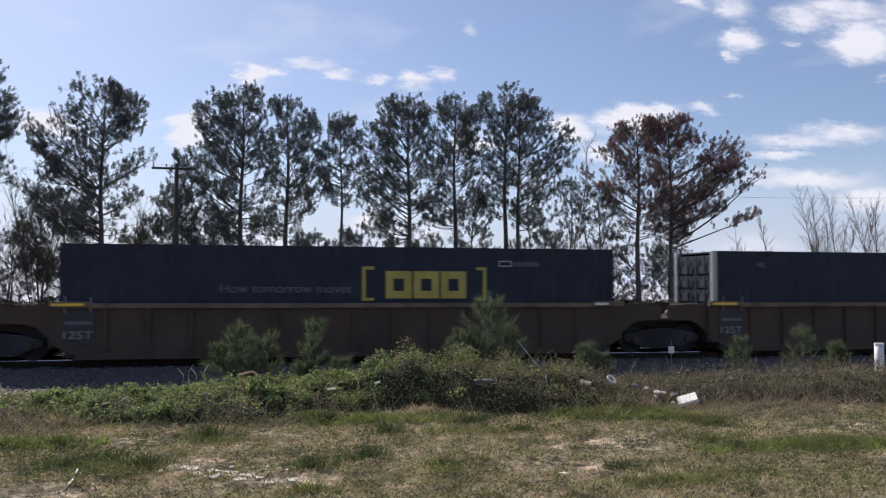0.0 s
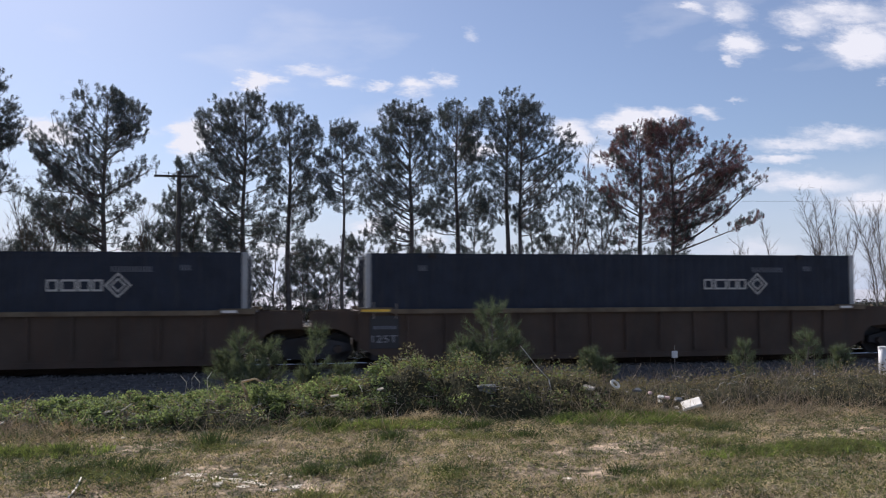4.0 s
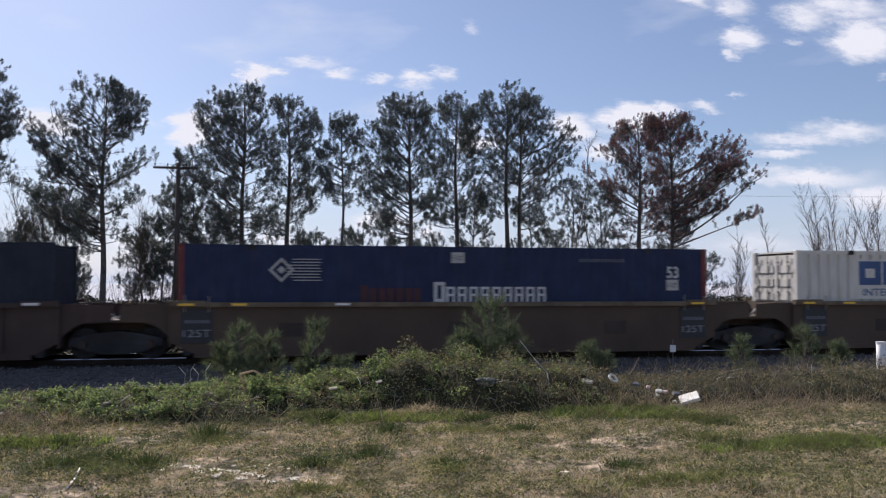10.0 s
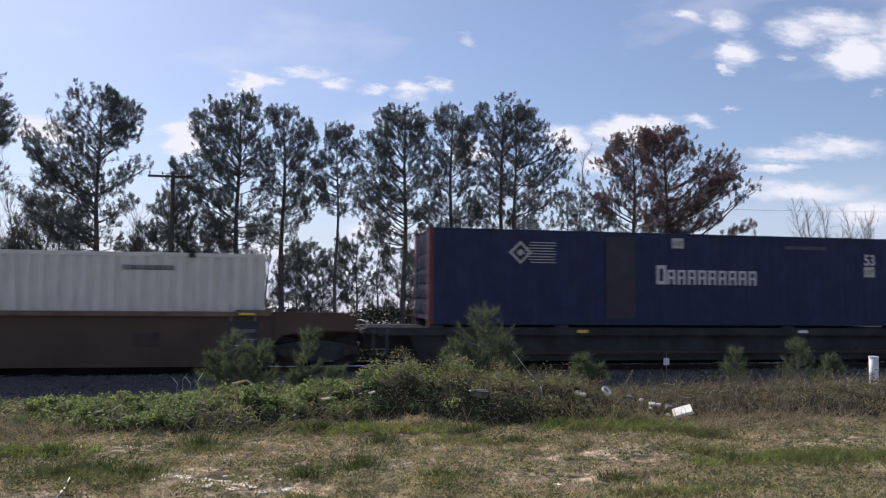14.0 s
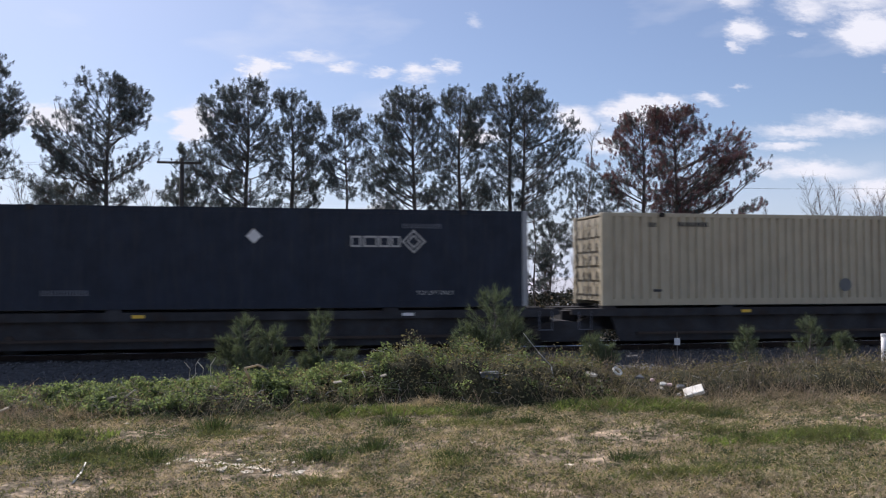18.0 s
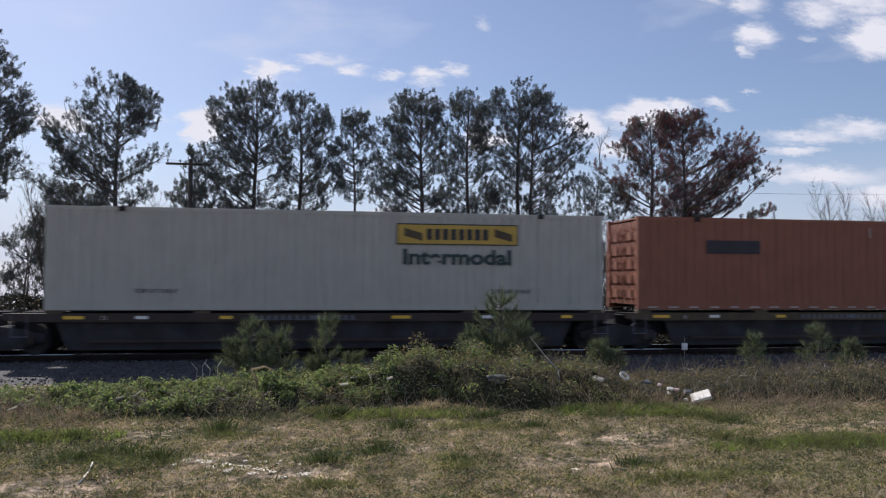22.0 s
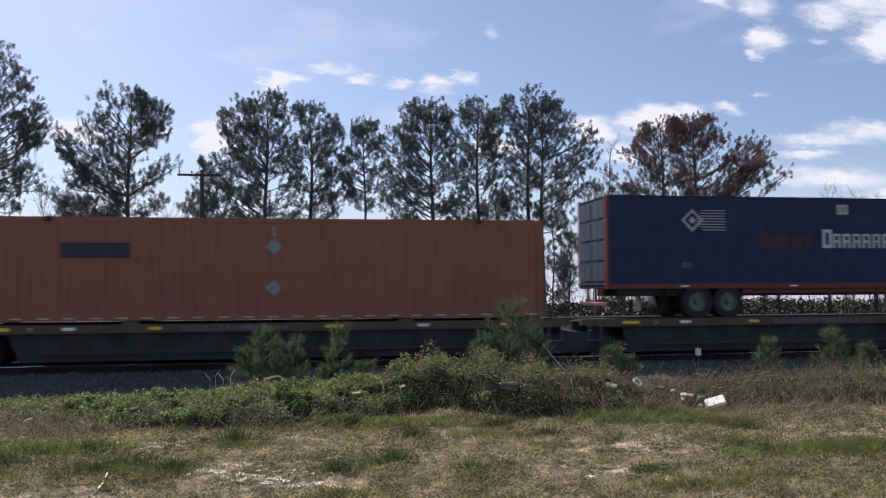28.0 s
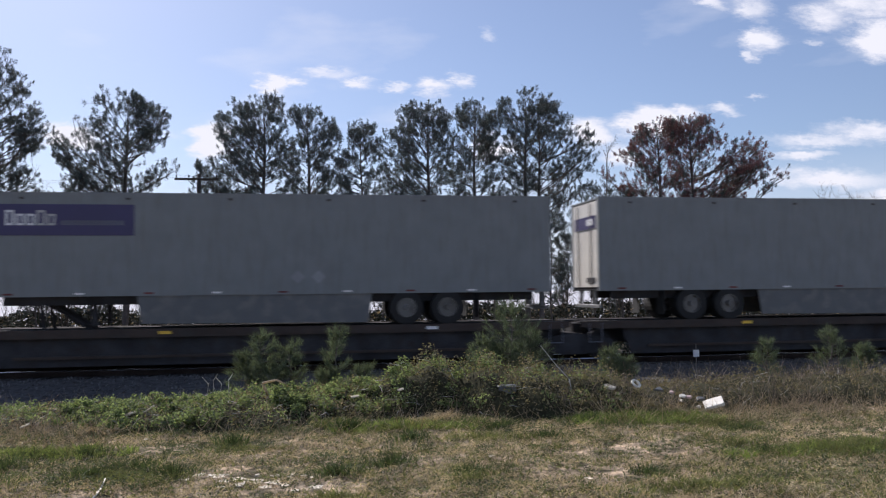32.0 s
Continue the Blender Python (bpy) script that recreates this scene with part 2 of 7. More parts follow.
RUST, GRIME, DUST = (0.13, 0.055, 0.028), (0.05, 0.045, 0.04), (0.32, 0.28, 0.23)
MAT = {
    "navy": mat("navy_paint", (0.023, 0.030, 0.047), 0.65, spec=0.25, var=0.2, dirt=(0.05, 0.05, 0.055), dirt_amount=0.3, streak=True),
    "blue": mat("blue_paint", (0.022, 0.032, 0.080), 0.65, spec=0.25, var=0.2, dirt=(0.05, 0.05, 0.07), dirt_amount=0.3, streak=True),
    "red_trim": mat("red_paint", (0.145, 0.026, 0.024), 0.6, dirt=(0.10, 0.035, 0.03), dirt_amount=0.4),
    "white": mat("white_paint", (0.65, 0.625, 0.57), 0.55, var=0.06, dirt=(0.42, 0.40, 0.36), dirt_amount=0.35, streak=True),
    "beige": mat("beige_paint", (0.465, 0.41, 0.295), 0.6, var=0.08, dirt=(0.33, 0.26, 0.19), dirt_amount=0.35, streak=True),
    "pale": mat("pale_grey_white_paint", (0.46, 0.45, 0.395), 0.55, var=0.06, dirt=(0.36, 0.345, 0.30), dirt_amount=0.3, streak=True),
    "orange": mat("orange_red_paint", (0.285, 0.108, 0.064), 0.65, var=0.1, dirt=(0.20, 0.085, 0.06), dirt_amount=0.4, streak=True),
    "crimson": mat("brown_red_paint", (0.30, 0.062, 0.046), 0.65, var=0.1, dirt=(0.19, 0.06, 0.05), dirt_amount=0.35, streak=True),
    "silver": mat("silver_white_panel", (0.205, 0.220, 0.226), 0.5, var=0.08, dirt=(0.160, 0.158, 0.150), dirt_amount=0.35, streak=True),
    "post_pale": mat("pale_galvanised_post", (0.36, 0.37, 0.38), 0.5, var=0.12, dirt=(0.25, 0.24, 0.23), dirt_amount=0.3, streak=True),
    "skirt": mat("grey_skirt", (0.125, 0.133, 0.138), 0.5, var=0.08, dirt=(0.25, 0.24, 0.22), dirt_amount=0.4),
    "well_rust": mat("weathered_yellow_brown_paint", (0.066, 0.047, 0.036), 0.8, var=0.3, scale=0.9, dirt=(0.075, 0.045, 0.031), dirt_amount=0.6, streak=True),
    "well_top": mat("weathered_ochre_paint", (0.15, 0.115, 0.075), 0.75, var=0.25, dirt=(0.085, 0.055, 0.038), dirt_amount=0.5),
    "well_brown": mat("dull_brown_paint", (0.085, 0.058, 0.042), 0.8, var=0.2, scale=0.7, dirt=(0.09, 0.06, 0.04), dirt_amount=0.5, streak=True),
    "well_red": mat("rust_red_paint", (0.066, 0.043, 0.036), 0.8, var=0.25, scale=0.8, dirt=(0.060, 0.036, 0.029), dirt_amount=0.5, streak=True),
    "sill": mat("dirty_yellow_sill_paint", (0.095, 0.070, 0.040), 0.75, var=0.25, dirt=(0.09, 0.065, 0.04), dirt_amount=0.6),
    "sill_brown": mat("dark_brown_sill_paint", (0.055, 0.038, 0.030), 0.8, var=0.25, dirt=GRIME, dirt_amount=0.5),
    "under": mat("sooty_black_steel", (0.052, 0.052, 0.056), 0.95, spec=0.1, var=0.3, dirt=(0.05, 0.035, 0.025), dirt_amount=0.35),
    "steel": mat("worn_steel", (0.30, 0.28, 0.26), 0.4, metal=0.9, var=0.2, dirt=RUST, dirt_amount=0.3),
    "rail_top": mat("polished_rail_steel", (0.42, 0.41, 0.40), 0.13, metal=1.0, var=0.08, bump=0.02),
    "rail_side": mat("rusty_rail_steel", (0.04, 0.03, 0.026), 0.9, spec=0.1, var=0.3),
    "rubber": mat("black_rubber", (0.02, 0.02, 0.02), 0.85, var=0.2),
    "rim": mat("dull_aluminium_rim", (0.13, 0.13, 0.13), 0.4, metal=0.6, var=0.15, dirt=GRIME, dirt_amount=0.4),
    "mark_white": mat("white_marking", (0.74, 0.74, 0.74), 0.6, var=0.08, bump=0.0),
    "mark_soft": mat("off_white_marking", (0.56, 0.56, 0.56), 0.6, var=0.12, bump=0.0),
    "mark_grey": mat("grey_marking", (0.46, 0.45, 0.43), 0.6, var=0.1, bump=0.0),
    "mark_dim": mat("dulled_marking", (0.27, 0.28, 0.30), 0.6, var=0.15, bump=0.0),
    "mark_faint": mat("faded_marking", (0.13, 0.14, 0.17), 0.6, var=0.15, bump=0.0),
    "mark_black": mat("black_marking", (0.03, 0.03, 0.035), 0.6, var=0.1, bump=0.0),
    "mark_dark_red": mat("faded_red_marking", (0.062, 0.016, 0.020), 0.6, var=0.2, bump=0.0),
    "mark_brown": mat("brown_patch", (0.030, 0.024, 0.038), 0.6, var=0.25, bump=0.0),
    "logo_yellow": mat("faded_yellow_marking", (0.40, 0.34, 0.075), 0.6, var=0.15, bump=0.0),
    "logo_blue": mat("logo_blue_paint", (0.035, 0.085, 0.22), 0.5, var=0.1, bump=0.0),
    "logo_purple": mat("purple_sticker", (0.045, 0.036, 0.115), 0.4, var=0.1, bump=0.0),
    "logo_green": mat("green_marking", (0.012, 0.045, 0.042), 0.5, var=0.1, bump=0.0),
    "panel_yellow": mat("yellow_panel", (0.55, 0.36, 0.06), 0.5, var=0.1, bump=0.0),
    "reflector": mat("yellow_reflector", (0.82, 0.50, 0.05), 0.35, var=0.1, bump=0.0),
    "reflector_white": mat("white_reflector", (0.80, 0.78, 0.76), 0.35, var=0.1, bump=0.0),
    "sleeper": mat("tarred_timber", (0.04, 0.034, 0.030), 0.9, var=0.3, rand=True),
    "ballast": mat("grey_ballast", (0.085, 0.084, 0.086), 0.95, var=0.4, scale=6, bump=0.9, bscale=22),
    "stone": mat("grey_ballast_stone", (0.112, 0.110, 0.110), 0.9, var=0.2, island=True, bump=0.0),
    "bark": mat("pine_bark", (0.11, 0.096, 0.09), 0.95, var=0.35, scale=4, bump=0.8, bscale=14),
    "twig": mat("grey_twig_bark", (0.11, 0.09, 0.075), 0.9, var=0.25, scale=5, bump=0.0),
    "needle": mat("pine_needles", (0.098, 0.120, 0.124), 0.6, var=0.18, scale=0.5, bump=0.0, thin=0.10, spec=0.35),
    "needle_red": mat("browned_pine_needles", (0.188, 0.104, 0.120), 0.6, var=0.25, scale=0.5, bump=0.0, thin=0.22, spec=0.2),
    "sapling": mat("young_pine_needles", (0.094, 0.122, 0.092), 0.75, var=0.25, scale=3, island=True, bump=0.0, thin=0.4, spec=0.2),
    "leaf": mat("vine_leaf_green", (0.158, 0.208, 0.112), 0.75, var=0.45, scale=2.2, island=True, bump=0.0, thin=0.55, spec=0.15),
    "leaf_dark": mat("dull_bramble_leaf", (0.180, 0.160, 0.104), 0.85, var=0.35, scale=1.6, island=True, bump=0.0, thin=0.3, spec=0.15),
    "dry": mat("dry_brown_stalk", (0.37, 0.295, 0.23), 0.85, var=0.3, scale=2, island=True, bump=0.0, thin=0.35, spec=0.1),
    "stalk": mat("grey_brown_dead_stalk", (0.30, 0.25, 0.205), 0.9, var=0.3, scale=2, island=True, bump=0.0, thin=0.2, spec=0.1),
    "bleached": mat("bleached_dead_wood", (0.48, 0.46, 0.42), 0.9, var=0.3, scale=6, island=True, bump=0.0, spec=0.1),
    "board": mat("weathered_pale_board", (0.40, 0.35, 0.27), 0.9, var=0.3, scale=9, bump=0.3, rand=True, spec=0.1),
    "weed": mat("dusty_weed_leaf", (0.092, 0.112, 0.064), 0.8, var=0.35, scale=2.5, island=True, bump=0.0, thin=0.35, spec=0.1),
    "shaded_thatch": mat("leaf_litter_gap_shade", (0.045, 0.044, 0.026), 0.95, var=0.4, scale=5, bump=0.8, bscale=30, spec=0.05),
    "scrub": mat("dull_scrub_leaf", (0.050, 0.056, 0.047), 0.9, var=0.35, scale=1.2, island=True, bump=0.0, thin=0.05, spec=0.1),
    "straw": mat("straw_grass", (0.44, 0.368, 0.292), 0.85, var=0.3, scale=2, island=True, bump=0.0, thin=0.35, spec=0.15),
    "grass": mat("spring_grass", (0.140, 0.155, 0.078), 0.75, var=0.35, scale=2, island=True, bump=0.0, thin=0.45, spec=0.15),
    "lush": mat("lush_grass_blade", (0.150, 0.200, 0.074), 0.7, var=0.35, scale=2, island=True, bump=0.0, thin=0.5, spec=0.2),
    "tuft": mat("dark_grass_tuft", (0.062, 0.088, 0.045), 0.8, var=0.3, scale=3, island=True, bump=0.0, thin=0.35, spec=0.1),
    "pole": mat("grey_weathered_pole_wood", (0.07, 0.06, 0.052), 0.9, var=0.3),
    "concrete": mat("pale_broken_concrete", (0.64, 0.575, 0.47), 0.9, var=0.3, scale=8, bump=0.5, rand=True),
    "pink": mat("faded_pink_rubbish", (0.62, 0.45, 0.42), 0.8, var=0.15, scale=6, bump=0.3),
    "foam": mat("white_plastic_rubbish", (0.80, 0.76, 0.67), 0.8, var=0.12, scale=6, bump=0.1),
    "pvc": mat("white_pipe_plastic", (0.78, 0.78, 0.78), 0.5, var=0.06, bump=0.05),
}


def ground_material():
    m = bpy.data.materials.new("patchy_grass_soil")
    m.use_nodes = True
    nt = m.node_tree
    N, L = nt.nodes.new, nt.links.new
    bsdf = nt.nodes["Principled BSDF"]
    bsdf.inputs["Roughness"].default_value = 0.95
    bsdf.inputs["Specular IOR Level"].default_value = 0.1
    co = N("ShaderNodeTexCoord")

    def noise_node(s, d=6):
        n = N("ShaderNodeTexNoise")
        n.inputs["Scale"].default_value, n.inputs["Detail"].default_value = s, d
        L(co.outputs["Object"], n.inputs["Vector"])
        return n.outputs["Fac"]

    def ramp(v, stops):
        n = N("ShaderNodeValToRGB")
        el = n.color_ramp.elements
        while len(el) < len(stops):
            el.new(0.5)
        for e, (p, c) in zip(el, stops):
            e.position, e.color = p, (*c, 1)
        L(v, n.inputs[0])
        return n.outputs[0]

    wide = ramp(noise_node(0.55), [(0.34, (0.115, 0.115, 0.066)), (0.48, (0.200, 0.162, 0.122)), (0.64, (0.290, 0.240, 0.192))])
    fine = ramp(noise_node(9.0, 8), [(0.36, (0.30, 0.31, 0.27)), (0.50, (0.92, 0.92, 0.88)), (0.64, (1.75, 1.7, 1.6))])
    clots = ramp(noise_node(3.1, 5), [(0.38, (0.42, 0.45, 0.36)), (0.50, (0.95, 0.95, 0.92)), (0.62, (1.6, 1.52, 1.45))])
    both = N("ShaderNodeMixRGB")
    both.blend_type, both.inputs[0].default_value = "MULTIPLY", 1.0
    L(fine, both.inputs[1])
    L(clots, both.inputs[2])
    mx = N("ShaderNodeMixRGB")
    mx.blend_type, mx.inputs[0].default_value = "MULTIPLY", 1.0
    L(wide, mx.inputs[1])
    L(both.outputs[0], mx.inputs[2])
    # the ground turns a pale bluish grey beyond the pines
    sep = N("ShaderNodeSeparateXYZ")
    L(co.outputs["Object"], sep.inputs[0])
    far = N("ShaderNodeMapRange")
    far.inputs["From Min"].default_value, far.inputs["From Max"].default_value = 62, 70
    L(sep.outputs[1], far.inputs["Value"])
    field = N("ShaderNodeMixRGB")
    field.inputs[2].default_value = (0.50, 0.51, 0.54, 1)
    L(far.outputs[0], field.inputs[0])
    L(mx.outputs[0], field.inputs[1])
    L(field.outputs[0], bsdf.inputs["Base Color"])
    bp = N("ShaderNodeBump")
    bp.inputs["Strength"].default_value, bp.inputs["Distance"].default_value = 0.8, 0.05
    L(noise_node(14, 8), bp.inputs["Height"])
    L(bp.outputs[0], bsdf.inputs["Normal"])
    return m


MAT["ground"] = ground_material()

# ============ mesh tools ============


class Shape:
    """Collects boxes, tubes and plates into one mesh."""

    def __init__(self):
        self.v, self.f = [], []

    def add(self, verts, faces):
        n = len(self.v)
        self.v += [tuple(p) for p in verts]
        self.f += [tuple(i + n for i in face) for face in faces]
        return self

    def box(self, x0, x1, y0, y1, z0, z1):
        p = [(x, y, z) for z in (z0, z1) for x, y in ((x0, y0), (x1, y0), (x1, y1), (x0, y1))]
        return self.add(p, [(3, 2, 1, 0), (4, 5, 6, 7), (0, 1, 5, 4), (1, 2, 6, 5), (2, 3, 7, 6), (3, 0, 4, 7)])

    def slab(self, x0, x1, y0, y1, z0, z1, c=0.02):
        """A box with chamfered upright and top edges."""
        ring = [(x0 + c, y0), (x1 - c, y0), (x1, y0 + c), (x1, y1 - c), (x1 - c, y1), (x0 + c, y1), (x0, y1 - c), (x0, y0 + c)]
        mx, my = (x0 + x1) / 2, (y0 + y1) / 2
        sx, sy = 1 - 2 * c / (x1 - x0), 1 - 2 * c / (y1 - y0)
        p = [(x, y, z0) for x, y in ring] + [(x, y, z1 - c) for x, y in ring] + [(mx + (x - mx) * sx, my + (y - my) * sy, z1) for x, y in ring]
        f = [tuple(range(7, -1, -1)), tuple(range(16, 24))]
        f += [(k + i, k + (i + 1) % 8, k + 8 + (i + 1) % 8, k + 8 + i) for k in (0, 8) for i in range(8)]
        return self.add(p, f)

    def tube(self, p0, p1, r0, r1=None, n=8, caps=True):
        p0, p1 = Vector(p0), Vector(p1)
        r1 = r0 if r1 is None else r1
        w = (p1 - p0).normalized()
        u = w.orthogonal().normalized()
        v = w.cross(u)
        ring = [u * math.cos(6.28318 * i / n) + v * math.sin(6.28318 * i / n) for i in range(n)]
        pts = [p0 + q * r0 for q in ring] + [p1 + q * r1 for q in ring]
        f = [(i, (i + 1) % n, n + (i + 1) % n, n + i) for i in range(n)]
        if caps:
            f += [tuple(range(n - 1, -1, -1)), tuple(range(n, 2 * n))]
        return self.add(pts, f)

    def ring(self, c, r_out, r_in, y0, y1, n=20):
        """A flat-sided ring round the y axis."""
        pts = []
        for r, y in ((r_out, y0), (r_out, y1), (r_in, y1), (r_in, y0)):
            pts += [(c[0] + r * math.cos(6.28318 * i / n), y, c[1] + r * math.sin(6.28318 * i / n)) for i in range(n)]
        f = [(k * n + i, k * n + (i + 1) % n, (k + 1) % 4 * n + (i + 1) % n, (k + 1) % 4 * n + i) for k in range(4) for i in range(n)]
        return self.add(pts, f)

    def plate(self, outline, y0, y1):
        """An outline in x and z, given thickness along y."""
        n = len(outline)
        p = [(x, y0, z) for x, z in outline] + [(x, y1, z) for x, z in outline]
        f = [tuple(range(n)), tuple(range(2 * n - 1, n - 1, -1))]
        f += [(i, n + i, n + (i + 1) % n, (i + 1) % n) for i in range(n)]
        return self.add(p, f)

    def mesh(self, name, material, smooth=False):
        me = bpy.data.meshes.new(name)
        me.from_pydata(self.v, [], self.f)
        me.materials.append(material)
        if smooth:
            me.polygons.foreach_set("use_smooth", [True] * len(me.polygons))
        bm = bmesh.new()
        bm.from_mesh(me)
        if len(bm.faces) < 4000:
            bmesh.ops.recalc_face_normals(bm, faces=bm.faces)
        bm.to_mesh(me)
        bm.free()
        return me


def part(name, shape, material, parent, label="", smooth=False):
    """One mesh object under a thing or under a part."""
    me = shape if isinstance(shape, bpy.types.Mesh) else shape.mesh(name, MAT[material], smooth)
    ob = new(name, me)
    ob.parent = parent
    return tagged(ob, label) if label else ob


def thing(name, label, category, group="", kind="", at=(0, 0, 0)):
    ob = new(name)
    ob.empty_display_size = 0.3
    ob.location = at
    return tagged(ob, label, category, group, kind)


def single(name, shape, material, label, category, group="", kind="", smooth=False):
    me = shape if isinstance(shape, bpy.types.Mesh) else shape.mesh(name, MAT[material], smooth)
    return tagged(new(name, me), label, category, group, kind)


def raw_mesh(name, verts, faces, material):
    """A mesh from numpy arrays, for great numbers of blades, needles and leaves."""
    me = bpy.data.meshes.new(name)
    nv, (nf, k) = len(verts), faces.shape
    me.vertices.add(nv)
    me.vertices.foreach_set("co", np.asarray(verts, np.float32).ravel())
    me.loops.add(nf * k)
    me.loops.foreach_set("vertex_index", np.asarray(faces, np.int32).ravel())
    me.polygons.add(nf)
    me.polygons.foreach_set("loop_start", np.arange(nf, dtype=np.int32) * k)
    me.update(calc_edges=True)
    me.materials.append(MAT[material])
    return me


def words(name, text, size, material, parent, x, y, z, width=None, label="", bold=0.0):
    """Letters standing on the near side: their left foot at x, z."""
    cu = bpy.data.curves.new(name, "FONT")
    cu.body, cu.size, cu.extrude, cu.offset = text, size, 0.004, bold
    tmp = bpy.data.objects.new(name, cu)
    scene.collection.objects.link(tmp)
    bpy.context.view_layer.update()
    me = bpy.data.meshes.new_from_object(tmp.evaluated_get(bpy.context.evaluated_depsgraph_get()))
    bpy.data.objects.remove(tmp)
    co = np.empty(len(me.vertices) * 3, np.float32)
    me.vertices.foreach_get("co", co)
    co = co.reshape(-1, 3)
    sx = width / (co[:, 0].max() - co[:, 0].min()) if width else 1.0
    flat = np.stack([(co[:, 0] - co[:, 0].min()) * sx + x, y - co[:, 2], co[:, 1] + z], -1)
    me.vertices.foreach_set("co", flat.astype(np.float32).ravel())
    me.materials.clear()
    me.materials.append(MAT[material])
    return part(name, me, material, parent, label)

# ============ the plan ============
RAIL_Z, TRACK_Y = -0.49, 25.15        # top of rail, middle of the track
BED_Z = RAIL_Z - 0.30                 # top of the ballast between the sleepers
LOW_Z = -0.95                         # the ground beside and beyond the track


def ground_z(x, y):
    """Height of the grass: level by the camera, falling gently to the track, level beyond."""
    u = min(max((y - 12.0) / 7.0, 0.0), 1.0)
    z = LOW_Z * u * u * (3 - 2 * u)
    if 3 < y < 15 and -14 < x < 22:
        z += 0.05 * noise.noise((x * 0.5, y * 0.5, 0.3)) + 0.03 * noise.noise((x * 1.7, y * 1.7, 4.1)) + 0.028 * noise.noise((x * 4.6, y * 4.6, 2.2))
    return z


def build_ground():
    xs = [-2600, -1200, -500, -200, -90, -45, -25, -14, -9] + [-6 + 0.11 * i for i in range(165)] + [13 + i for i in range(9)] + [30, 45, 70, 120, 220, 360, 700, 1400, 2600]
    ys = [-1200, -300, -60, -15, -4, 0, 2, 3.5] + [4.5 + 0.11 * i for i in range(64)] + [11.6 + 0.3 * i for i in range(28)] + [22, 28, 34, 42, 52, 65, 90, 140, 260, 600, 1400, 3200]
    v = [(x, y, ground_z(x, y)) for y in ys for x in xs]
    n = len(xs)
    f = [(j * n + i, j * n + i + 1, (j + 1) * n + i + 1, (j + 1) * n + i) for j in range(len(ys) - 1) for i in range(n - 1)]
    me = bpy.data.meshes.new("ground")
    me.from_pydata(v, [], f)
    me.polygons.foreach_set("use_smooth", [True] * len(f))
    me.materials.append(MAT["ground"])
    tagged(new("ground", me), "patchy spring grass and dry soil reaching the horizon", "ground", kind="structure")


build_ground()


